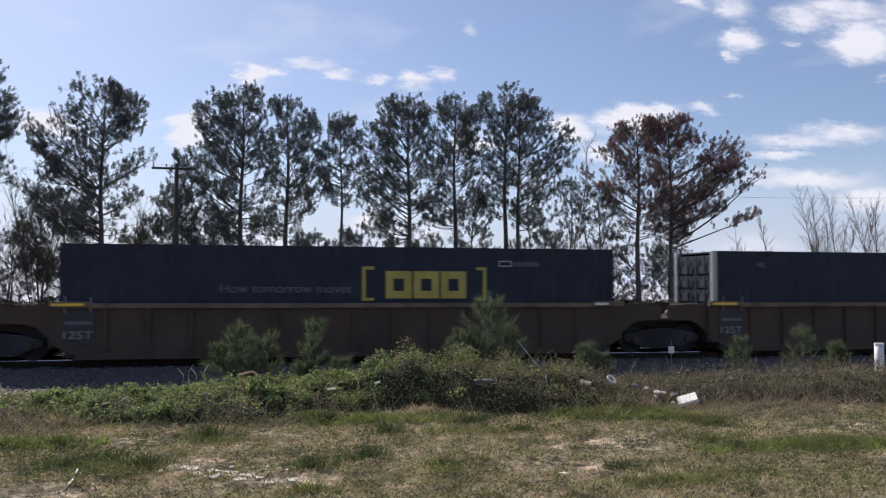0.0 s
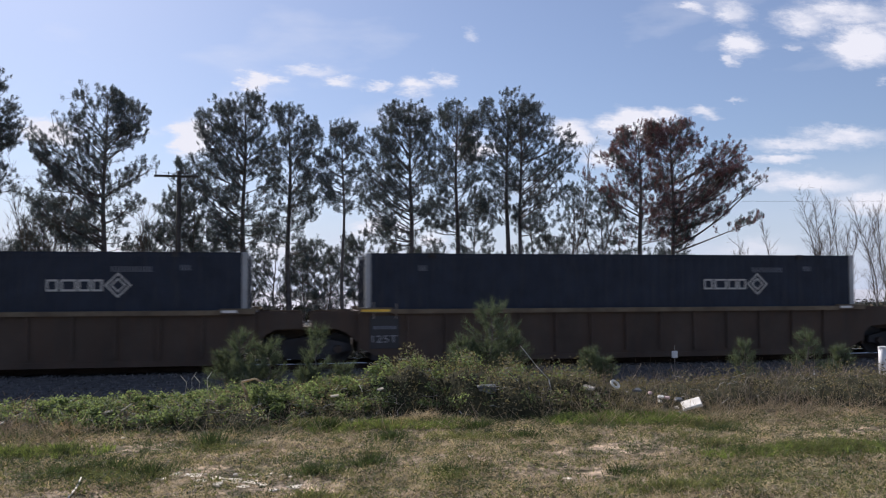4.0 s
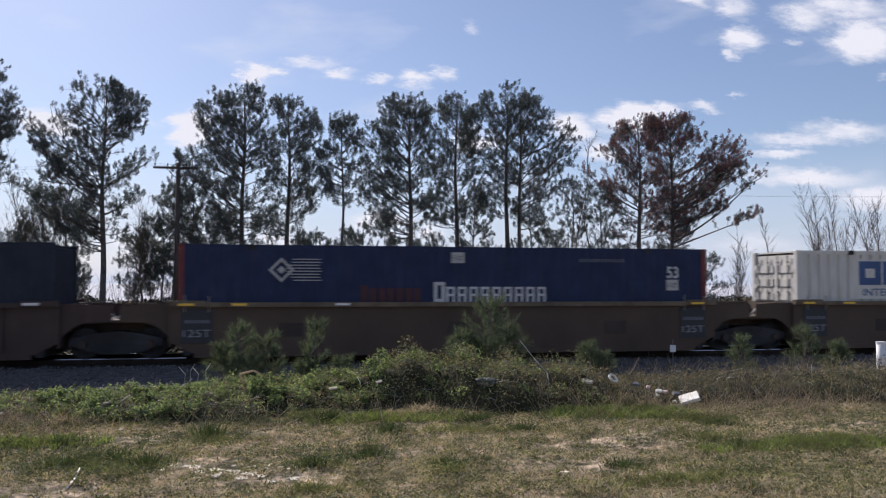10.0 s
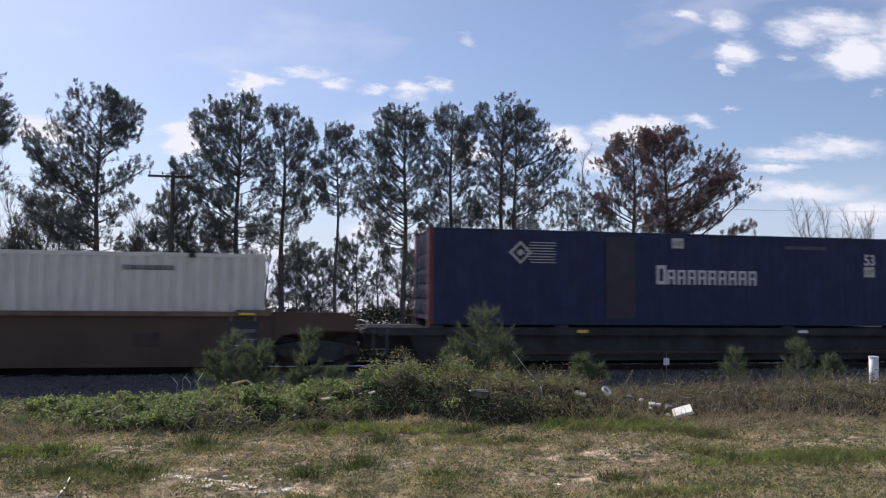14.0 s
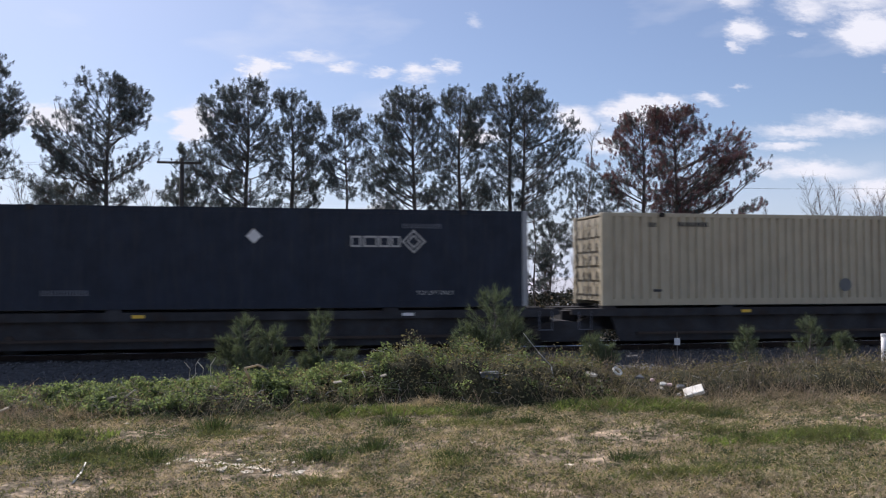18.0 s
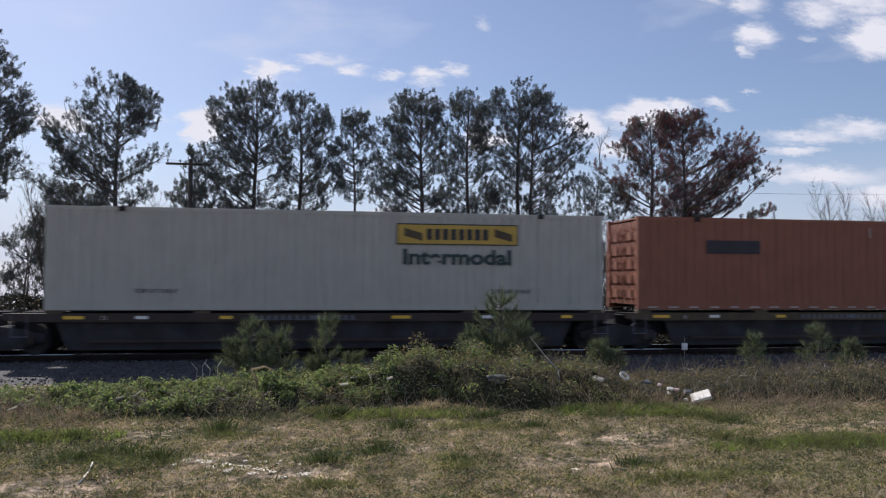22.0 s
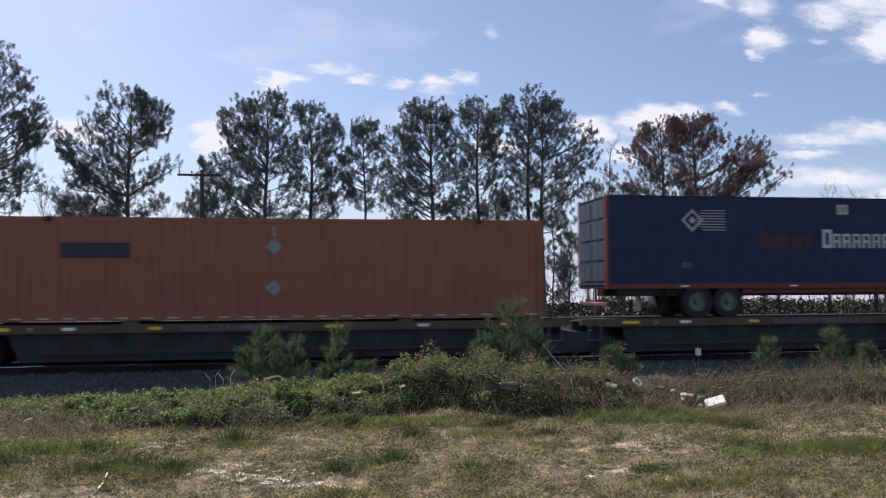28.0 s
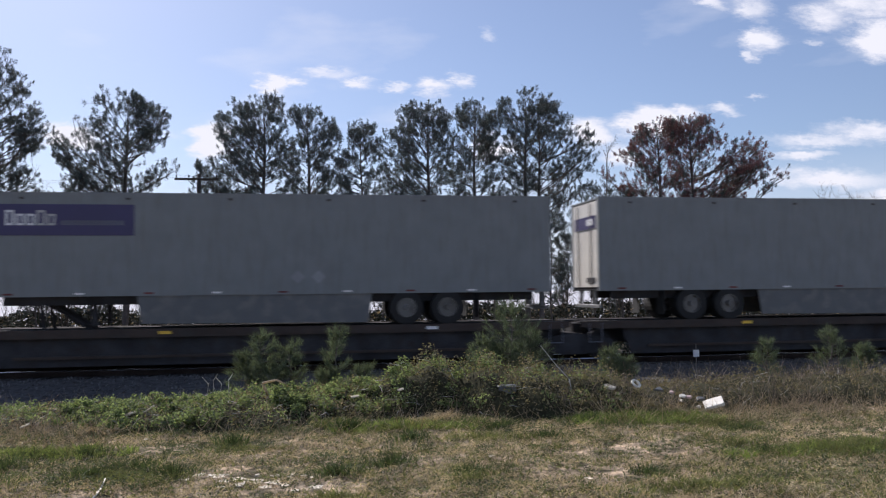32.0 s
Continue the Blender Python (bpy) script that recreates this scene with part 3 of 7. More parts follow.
def build_track():
    xs = [-260 + 10 * i for i in range(24)] + [-20 + 0.35 * i for i in range(150)] + [35 + 10 * i for i in range(40)]
    prof = [(-4.6, LOW_Z - 0.06), (-3.7, LOW_Z + 0.03), (-2.6, BED_Z), (-1.6, BED_Z + 0.115), (-0.9, BED_Z + 0.09), (0.0, BED_Z + 0.10),
            (0.9, BED_Z + 0.09), (1.6, BED_Z + 0.115), (2.6, BED_Z), (3.7, LOW_Z + 0.03), (4.6, LOW_Z - 0.06)]
    v = [(x, TRACK_Y + py, pz + 0.035 * noise.noise((x * 2.3, py * 2.1, 0))) for x in xs for py, pz in prof]
    n = len(prof)
    f = [(i * n + j, (i + 1) * n + j, (i + 1) * n + j + 1, i * n + j + 1) for i in range(len(xs) - 1) for j in range(n - 1)]
    me = bpy.data.meshes.new("track_bed")
    me.from_pydata(v, [], f)
    me.materials.append(MAT["ballast"])
    bed = tagged(new("track_bed", me), "grey crushed-stone ballast bed under the rails", "track bed", kind="structure")
    for side in (-1, 1):
        y = TRACK_Y + side * 0.755
        foot = Shape().box(-260, 430, y - 0.07, y + 0.07, RAIL_Z - 0.175, RAIL_Z - 0.155).box(-260, 430, y - 0.012, y + 0.012, RAIL_Z - 0.155, RAIL_Z - 0.04)
        rail = part("rail", foot, "rail_side", bed, "rusty steel rail with a polished head")
        part("rail_head", Shape().slab(-260, 430, y - 0.036, y + 0.036, RAIL_Z - 0.04, RAIL_Z - 0.004, 0.008), "rail_side", rail)
        band = [(y - 0.041, RAIL_Z - 0.027), (y - 0.034, RAIL_Z - 0.003), (y + 0.022, RAIL_Z), (y + 0.022, RAIL_Z - 0.006), (y - 0.026, RAIL_Z - 0.030)]
        if side > 0:
            band = band[1:4] + [(y - 0.034, RAIL_Z - 0.006)]
        n = len(band)
        part("running_band", Shape().add([(x, a, b) for x in (-260, 430) for a, b in band], [(i, (i + 1) % n, n + (i + 1) % n, n + i) for i in range(n)]), "rail_top", rail, "polished running band")
    tie = Shape().slab(-0.115, 0.115, -1.3, 1.3, -0.16, 0.0, 0.012).mesh("sleeper", MAT["sleeper"])
    for i in range(120):
        ob = part("sleeper", tie, "sleeper", bed)
        ob.location = (-14 + 0.52 * i + 0.03 * math.sin(i * 7.1), TRACK_Y + 0.03 * math.sin(i * 3.3), RAIL_Z - 0.175)
    rest = Shape()
    for i in range(880):
        x = -258 + 0.78 * i
        if not -14.4 < x < 48.4:
            rest.box(x - 0.115, x + 0.115, TRACK_Y - 1.3, TRACK_Y + 1.3, RAIL_Z - 0.335, RAIL_Z - 0.175)
    tagged(part("far_sleepers", rest, "sleeper", bed), kind="stuff")
    # loose stones on the near shoulder
    rng = np.random.default_rng(5)
    n = 9000
    px, py = rng.uniform(-13, 26, n), rng.uniform(-5.2, 2.2, n)
    keep = np.abs(np.abs(py) - 0.755) > 0.1
    px, py = px[keep], py[keep]
    pz = np.interp(py, [a for a, _ in prof], [b for _, b in prof])
    pz = np.where(py < -4.5, LOW_Z + 0.0, pz)
    n = len(px)
    octa = np.array([(1, 0, 0), (0, 1, 0), (-1, 0, 0), (0, -1, 0), (0, 0, 1), (0, 0, -1)], float)
    s = rng.uniform(0.022, 0.05, (n, 1, 1)) * rng.uniform(0.6, 1.3, (n, 6, 1))
    a = rng.uniform(0, 6.28, n)
    rot = np.stack([np.stack([np.cos(a), -np.sin(a), 0 * a], -1), np.stack([np.sin(a), np.cos(a), 0 * a], -1), np.tile([0, 0, 1.0], (n, 1))], 1)
    v = np.einsum("nij,nkj->nki", rot, octa[None] * s) + np.stack([px, TRACK_Y + py, pz + 0.015], -1)[:, None]
    tri = np.array([(0, 1, 4), (1, 2, 4), (2, 3, 4), (3, 0, 4), (1, 0, 5), (2, 1, 5), (3, 2, 5), (0, 3, 5)])
    f = (tri[None] + (np.arange(n) * 6)[:, None, None]).reshape(-1, 3)
    tagged(new("ballast_stones", raw_mesh("ballast_stones", v.reshape(-1, 3), f, "stone")), "loose grey crushed stones along the track", "gravel", kind="stuff")


build_track()

# ============ the train ============
LONG, HALF = 16.15, 1.295             # a 53-foot box and half its width
MOVING = []                           # (thing, its left end in the train at 16 s)
WHEELS = []                           # (wheelset, its x and z in its car, its place in the train)


def travel(t):
    """How far the train stands to the right of its place at 16 s; it rolls left and gathers speed."""
    u, s = (t - 16) / 16, 0.0
    for j, c in enumerate((-8.48288, -0.53464, -0.08351, 0.16984, 0.07882, -0.09790, -0.00927)):
        s += c * u ** (j + 1)
    return 16 * s


def on_train(ob, s, z=0.0):
    ob.location = (s + travel(0), TRACK_Y, RAIL_Z + z)
    MOVING.append((ob, s, z))
    return ob


def corrugated(x0, x1, z0, z1, y, depth, pitch):
    """A pressed steel side: flat crests and valleys, one after another along x."""
    s, xs = Shape(), []
    n = max(1, round((x1 - x0) / pitch))
    p = (x1 - x0) / n
    for i in range(n):
        a = x0 + i * p
        xs += [(a, 0), (a + 0.56 * p, 0), (a + 0.64 * p, depth), (a + 0.92 * p, depth)]
    xs.append((x1, 0))
    v = [(x, y + d, z) for z in (z0, z1) for x, d in xs]
    m = len(xs)
    return s.add(v, [(i, i + 1, m + i + 1, m + i) for i in range(m - 1)])


def frame_block(s, x0, x1, z0, z1, y, w):
    """A hollow rectangle of bars, w wide."""
    s.box(x0, x1, y - 0.006, y, z0, z0 + w).box(x0, x1, y - 0.006, y, z1 - w, z1)
    return s.box(x0, x0 + w, y - 0.006, y, z0 + w, z1 - w).box(x1 - w, x1, y - 0.006, y, z0 + w, z1 - w)


def diamond(s, cx, cz, r, y, w=None):
    """A diamond plate, or a diamond ring w wide."""
    if w is None:
        return s.plate([(cx - r, cz), (cx, cz - r), (cx + r, cz), (cx, cz + r)], y - 0.006, y)
    for a, b in (((-1, 0), (0, -1)), ((0, -1), (1, 0)), ((1, 0), (0, 1)), ((0, 1), (-1, 0))):
        q = r - w
        s.plate([(cx + a[0] * r, cz + a[1] * r), (cx + b[0] * r, cz + b[1] * r), (cx + b[0] * q, cz + b[1] * q), (cx + a[0] * q, cz + a[1] * q)], y - 0.006, y)
    return s


def bars(s, x0, x1, z0, z1, n, y, fill=0.7):
    """A row of n plain upright blocks on a thin base line, in place of writing."""
    s.box(x0, x1, y - 0.004, y, z0 - 0.012, z0)
    p = (x1 - x0) / n
    for i in range(n):
        s.box(x0 + i * p, x0 + (i + fill) * p, y - 0.006, y, z0, z1)
    return s


FACE = -HALF - 0.010                  # the plane of markings on the near side


def box_container(s0, paint, label, lift, tall=2.9, posts=None, pitch=0.30, depth=0.035, rails=None, inner=True, dash=False, right_posts=None):
    """A 53-foot freight container: pressed sides, posts at the ends and at forty feet, rails, castings, doors at its left end."""
    c = thing("freight_container", label, "container", "containers on the train")
    posts, rails = posts or paint, rails or paint
    h, a, b = tall, 2.0, LONG - 2.0
    for sgn in (-1, 1):
        y = sgn * (HALF - 0.012)
        w = Shape()
        for x0, x1 in ((0.14, a - 0.06), (a + 0.06, b - 0.06), (b + 0.06, LONG - 0.14)):
            q = corrugated(x0, x1, 0.20, h - 0.12, y, -sgn * depth, pitch)
            w.add(q.v, q.f)
        part("side_wall", w, paint, c)
        for nm2, z0, z1 in (("bottom_rail", 0.0, 0.20), ("top_rail", h - 0.12, h)):
            part(nm2, Shape().box(0.12, LONG - 0.12, sgn * (HALF - 0.09), sgn * HALF, z0, z1), rails, c)
        for x in (a, b):
            part("lifting_post", Shape().box(x - 0.06, x + 0.06, sgn * (HALF - 0.1), sgn * (HALF + (0.004 if inner else -0.008)), 0.20, h - 0.12), paint, c)
            part("corner_casting", Shape().slab(x - 0.09, x + 0.09, sgn * HALF - 0.07, sgn * HALF + 0.07 if sgn < 0 else sgn * HALF + 0.006, h - 0.13, h + 0.012, 0.012), "under", c)
        for x in (0.0, LONG):
            x0, x1 = (0.0, 0.16) if x == 0 else (LONG - 0.16, LONG)
            part("corner_post", Shape().box(x0, x1, sgn * (HALF - 0.15), sgn * (HALF + 0.003), 0.1, h - 0.1), (right_posts or posts) if x else posts, c)
            for z in (0.0, h - 0.12):
                q = sorted((sgn * (HALF - 0.16), sgn * (HALF + 0.006)))
                part("corner_casting", Shape().slab(x0 - 0.004, x1 + 0.004, q[0], q[1], z, z + 0.125, 0.01), (right_posts or posts) if x else posts, c)
    roof = Shape()
    n = 40
    for i in range(n):
        x0 = 0.12 + (LONG - 0.24) * i / n
        roof.box(x0, x0 + (LONG - 0.24) / n * 0.55, -HALF + 0.09, HALF - 0.09, h - 0.04, h - 0.012)
    roof.box(0.12, LONG - 0.12, -HALF + 0.09, HALF - 0.09, h - 0.06, h - 0.034)
    part("roof", roof, paint, c)
    part("floor", Shape().box(0.14, LONG - 0.14, -HALF + 0.09, HALF - 0.09, 0.10, 0.18), "under", c)
    end = part("end_wall", Shape().box(LONG - 0.09, LONG - 0.06, -HALF + 0.15, HALF - 0.15, 0.1, h - 0.1), paint, c)
    for i in range(9):
        y0 = -HALF + 0.15 + i * 0.255
        part("end_rib", Shape().box(LONG - 0.06, LONG - 0.03, y0, y0 + 0.15, 0.2, h - 0.13), paint, end)
    for y0, y1 in ((-HALF + 0.15, -0.012), (0.012, HALF - 0.15)):
        d = Shape().box(0.05, 0.09, y0, y1, 0.14, h - 0.13)
        for k in range(5):
            z = 0.34 + k * (h - 0.6) / 5
            d.box(0.015, 0.05, y0 + 0.08, y1 - 0.08, z, z + (h - 0.6) / 5 * 0.55)
        door = part("door", d, paint, c)
        for k in (0.28, 0.78):
            y = y0 + (y1 - y0) * k
            rod = Shape().tube((-0.012, y, 0.16), (-0.012, y, h - 0.15), 0.022, n=6)
            for z in (0.3, 0.9, 1.5, h - 0.4):
                rod.box(-0.03, 0.02, y - 0.05, y + 0.05, z, z + 0.06)
            part("lock_rod", rod, "steel" if paint in ("white", "pale", "beige") else paint, door)
        yh = y0 if y0 < -1 else y1 - 0.10
        for z in (0.35, 1.0, 1.65, 2.3):
            part("hinge", Shape().box(0.0, 0.05, yh, yh + 0.10, z, z + 0.14), paint, door)
    if dash:
        for i in range(23):
            x = 0.35 + i * (LONG - 0.9) / 22
            part("reflective_strip", Shape().box(x, x + 0.30, -HALF - 0.006, -HALF, 0.045, 0.085), "mark_grey", c)
    return on_train(c, s0, lift)


# ---- markings, each on its own box ----
def brackets(c, z):
    s = Shape().box(8.31, 8.41, FACE - 0.006, FACE, 1.31 + z, 2.32 + z).box(8.41, 8.66, FACE - 0.006, FACE, 2.23 + z, 2.32 + z).box(8.41, 8.66, FACE - 0.006, FACE, 1.31 + z, 1.40 + z)
    part("logo_bracket", s, "logo_yellow", c, "faded yellow square bracket")
    s = Shape().box(11.96, 12.06, FACE - 0.006, FACE, 1.31 + z, 2.32 + z).box(11.75, 11.96, FACE - 0.006, FACE, 2.23 + z, 2.32 + z).box(11.75, 11.96, FACE - 0.006, FACE, 1.31 + z, 1.40 + z)
    part("logo_bracket", s, "logo_yellow", c, "faded yellow square bracket")


def solid_logo(c, x0, x1, z0, z1, n, material, label):
    """n broad hollow blocks in place of a firm's name."""
    p = (x1 - x0) / n
    for i in range(n):
        part("logo_block", frame_block(Shape(), x0 + i * p, x0 + (i + 0.93) * p, z0, z1, FACE, min(0.26, p * 0.27)), material, c, label)


def line_logo(c, z):
    """Thin grey hollow blocks and a diamond ring."""
    for i, (x0, x1) in enumerate(((10.77, 11.08), (11.14, 11.56), (11.60, 11.92), (11.96, 12.24))):
        part("logo_block", frame_block(Shape(), x0, x1, z, z + 0.33, FACE, 0.055), "mark_grey", c, "thin grey hollow block")
    s = diamond(Shape(), 12.64, z + 0.17, 0.36, FACE, 0.07)
    part("logo_diamond", diamond(s, 12.64, z + 0.17, 0.21, FACE, 0.06), "mark_grey", c, "grey double diamond ring")


def serial(c, x0, x1, z0, z1, n=10, material="mark_faint"):
    part("serial_line", bars(Shape(), x0, x1, z0, z1, int(n * 1.5), FACE, 0.5), material, c)


def blue_markings(c, z, low, red=True, word="mark_soft", faded="mark_faint"):
    """The markings of the blue boxes: diamond, stripes, a row of white blocks, length and height figures."""
    s = diamond(Shape(), 2.86, z + 0.95, 0.36, FACE, 0.10)
    part("logo_diamond", diamond(s, 2.86, z + 0.95, 0.12, FACE), "mark_grey", c, "grey diamond ring")
    for i in range(8):
        part("logo_stripe", Shape().box(2.98 + abs(i - 3.5) * 0.06, 4.0 - 0.03 * (i % 3), FACE - 0.006, FACE, z + 0.64 + i * 0.087, z + 0.64 + i * 0.087 + 0.026), "mark_grey", c)
    part("logo_block", frame_block(Shape(), 7.33, 7.66, low, low + 0.60, FACE, 0.10), word, c, "tall white hollow block")
    for i in range(9):
        x = 7.70 + i * 0.355
        s = frame_block(Shape(), x, x + 0.27, low + 0.18, low + 0.46, FACE, 0.07)
        part("logo_block", s.box(x, x + 0.08, FACE - 0.006, FACE, low, low + 0.18).box(x + 0.19, x + 0.27, FACE - 0.006, FACE, low, low + 0.18), word, c, "white hollow block")
    for i in range(7 if red else 0):
        x = 5.15 + i * 0.262
        part("logo_block", Shape().box(x, x + 0.2, FACE - 0.006, FACE, low + 0.02, low + (0.50 if i == 0 else 0.42)), "mark_dark_red", c, "faded red block")
    part("height_plate", Shape().box(7.86, 8.26, FACE - 0.004, FACE, z + 1.18, z + 1.50), "mark_grey", c)
    words("height_figure", "110'", 0.22, "mark_black", c, 7.90, FACE - 0.004, z + 1.26, 0.31)
    words("length_figure", "53", 0.50, "mark_soft", c, 14.80, FACE, z + 0.76, 0.40, "", 0.012)
    part("height_plate", Shape().box(14.78, 15.18, FACE - 0.004, FACE, z + 0.36, z + 0.70), "mark_grey", c)
    words("height_figure", "110'", 0.22, "mark_black", c, 14.82, FACE - 0.004, z + 0.45, 0.31)
    serial(c, 11.9, 13.4, z + 1.25, z + 1.34, 12, faded)


def build_containers():
    W, F = 0.34, 1.25                 # floors in a well, on a spine platform
    nav = "dark navy steel freight container"
    c = box_container(-154.22, "navy", nav + " with no markings", W, inner=False, depth=0.012)
    c = box_container(-134.71, "navy", nav + " with faded yellow bracket logo", W, inner=False, depth=0.012)
    words("slogan", "How tomorrow moves", 0.36, "mark_faint", c, 4.28, FACE, 1.55, 3.72, "faint grey slogan")
    brackets(c, 0.0)
    solid_logo(c, 9.01, 11.49, 1.38, 2.19, 3, "logo_yellow", "faded yellow logo block")
    part("serial_plate", frame_block(Shape(), 12.45, 12.85, 2.34, 2.52, FACE, 0.03), "mark_grey", c)
    serial(c, 12.9, 13.75, 2.37, 2.49, 7, "mark_faint")
    for s0 in (-115.20, -95.68, -72.32):
        c = box_container(s0, "navy", "dark navy freight container with pale corner posts, diamond logo", W, posts="post_pale", inner=False, depth=0.012, right_posts="navy" if s0 == -72.32 else None)
        line_logo(c, 1.80)
        serial(c, 12.45, 13.56, 2.36, 2.50)
        serial(c, 1.58, 1.85, 2.40, 2.54, 3)
        serial(c, 14.3, 14.6, 2.40, 2.54, 3, "mark_faint")
        if s0 == -72.32:
            part("hazard_diamond", diamond(Shape(), 8.05, 2.13, 0.25, FACE), "mark_white", c, "white diamond placard")
    c = box_container(-52.89, "blue", "blue steel container with red corner posts in a well", W, posts="red_trim", inner=False, depth=0.012)
    blue_markings(c, 1.23, 1.24)
    c = box_container(-33.53, "white", "dirty white corrugated container with a blue logo", W, pitch=0.36, depth=0.06)
    solid_logo(c, 2.29, 4.98, 1.77, 2.56, 3, "logo_blue", "blue logo block")
    words("word", "INTERMODAL", 0.34, "logo_blue", c, 2.42, FACE, 1.42, 2.49, "blue lettering", 0.004)
    part("logo_panel", Shape().box(2.05, 5.2, FACE + 0.004, FACE + 0.012, 1.3, 2.62), "white", c)
    serial(c, 12.30, 13.69, 2.42, 2.54, 11, "mark_black")
    c = box_container(-12.59, "blue", "blue steel container with red corner posts on a low platform", F, posts="red_trim", inner=False, depth=0.012)
    blue_markings(c, 1.25, 1.28, False)
    part("repair_patch", Shape().box(5.64, 6.62, FACE + 0.003, FACE + 0.008, 0.2, 2.75), "mark_brown", c, "brown repair patch")
    c = box_container(7.98, "navy", "dark navy freight container with pale corner posts on a platform", F, posts="post_pale", inner=False, depth=0.012)
    line_logo(c, 1.78)
    serial(c, 12.3, 13.5, 2.36, 2.48)
    part("hazard_diamond", diamond(Shape(), 8.0, 2.08, 0.22, FACE), "mark_white", c, "white diamond placard")
    words("notice", "TOP LIFT ONLY", 0.17, "mark_grey", c, 12.72, FACE, 0.37, 1.13)
    serial(c, 2.31, 3.57, 0.40, 0.54, 11)
    c = box_container(26.52, "beige", "beige corrugated steel container with rust marks", F, pitch=0.285, depth=0.055)
    serial(c, 2.55, 3.6, 2.50, 2.62, 9, "mark_black")
    serial(c, 1.55, 1.85, 2.48, 2.60, 3, "mark_black")
    part("stain", Shape().tube((8.45, FACE - 0.004, 0.62), (8.45, FACE + 0.004, 0.62), 0.22, n=14), "skirt", c, "round dull stain")
    for x in (1.7, 13.9):
        part("vent", Shape().slab(x, x + 0.28, FACE - 0.012, FACE + 0.02, 0.42, 0.50, 0.008), "mark_black", c)
    c = box_container(45.17, "pale", "pale grey-white container with a yellow sign panel", F, pitch=0.28, depth=0.024)
    p = part("sign_panel", Shape().slab(9.75, 13.40, FACE - 0.008, FACE + 0.004, 1.97, 2.54, 0.003), "panel_yellow", c, "yellow sign panel with a dark border")
    part("border", frame_block(Shape(), 9.72, 13.43, 1.94, 2.57, FACE - 0.004, 0.035), "mark_black", p)
    for i in range(8):
        x = 10.62 + i * 0.245
        part("logo_block", Shape().box(x, x + 0.17, FACE - 0.016, FACE - 0.009, 2.09, 2.42), "mark_black", p)
    for x0, x1 in ((9.95, 10.5), (12.7, 13.25)):
        part("scroll", Shape().plate([(x0, 2.2), (x1, 2.05), (x1, 2.28), (x0, 2.44)], FACE - 0.014, FACE - 0.009), "sill", p)
    words("word", "Intermodal", 0.62, "logo_green", c, 9.92, FACE, 1.37, 3.30, "dark green lettering", 0.02)
    words("notice", "TOP LIFT ONLY", 0.17, "mark_black", c, 2.36, FACE, 0.48, 1.17)
    words("notice", "TOP LIFT ONLY", 0.17, "mark_black", c, 12.61, FACE, 0.50, 1.22)
    for z0, z1, ya, yb in ((2.02, 2.50, -1.08, 1.08), (1.02, 1.30, -1.0, -0.2)):
        part("end_sign", Shape().box(-0.008, 0.010, ya, yb, z0, z1), "panel_yellow", c, "yellow sign panel on the end doors")
    for s0, paint, tone in ((62.46, "orange", "faded orange"), (79.76, "crimson", "red"), (97.09, "orange", "rust-orange")):
        c = box_container(s0, paint, tone + " steel container with a row of white reflective strips", 1.27, pitch=0.30, depth=0.022, dash=True, inner=False)
        bar = part("logo_panel", Shape().box(2.32, 4.16, FACE - 0.004, FACE, 1.76, 2.18), "mark_brown", c, "dark name panel")
        part("logo_bar", Shape().box(2.42, 4.06, FACE - 0.008, FACE - 0.004, 1.86, 2.0), "mark_black", bar)
        if s0 > 63:
            for z in (0.89, 2.09):
                part("hazard_diamond", diamond(Shape(), 8.12, z, 0.23, FACE), "mark_dim" if s0 > 90 else "mark_faint", c, "pale diamond placard")
        part("chalk_mark", Shape().box(8.10, 8.13, FACE - 0.005, FACE, 2.35, 2.68), "mark_grey", c)


build_containers()


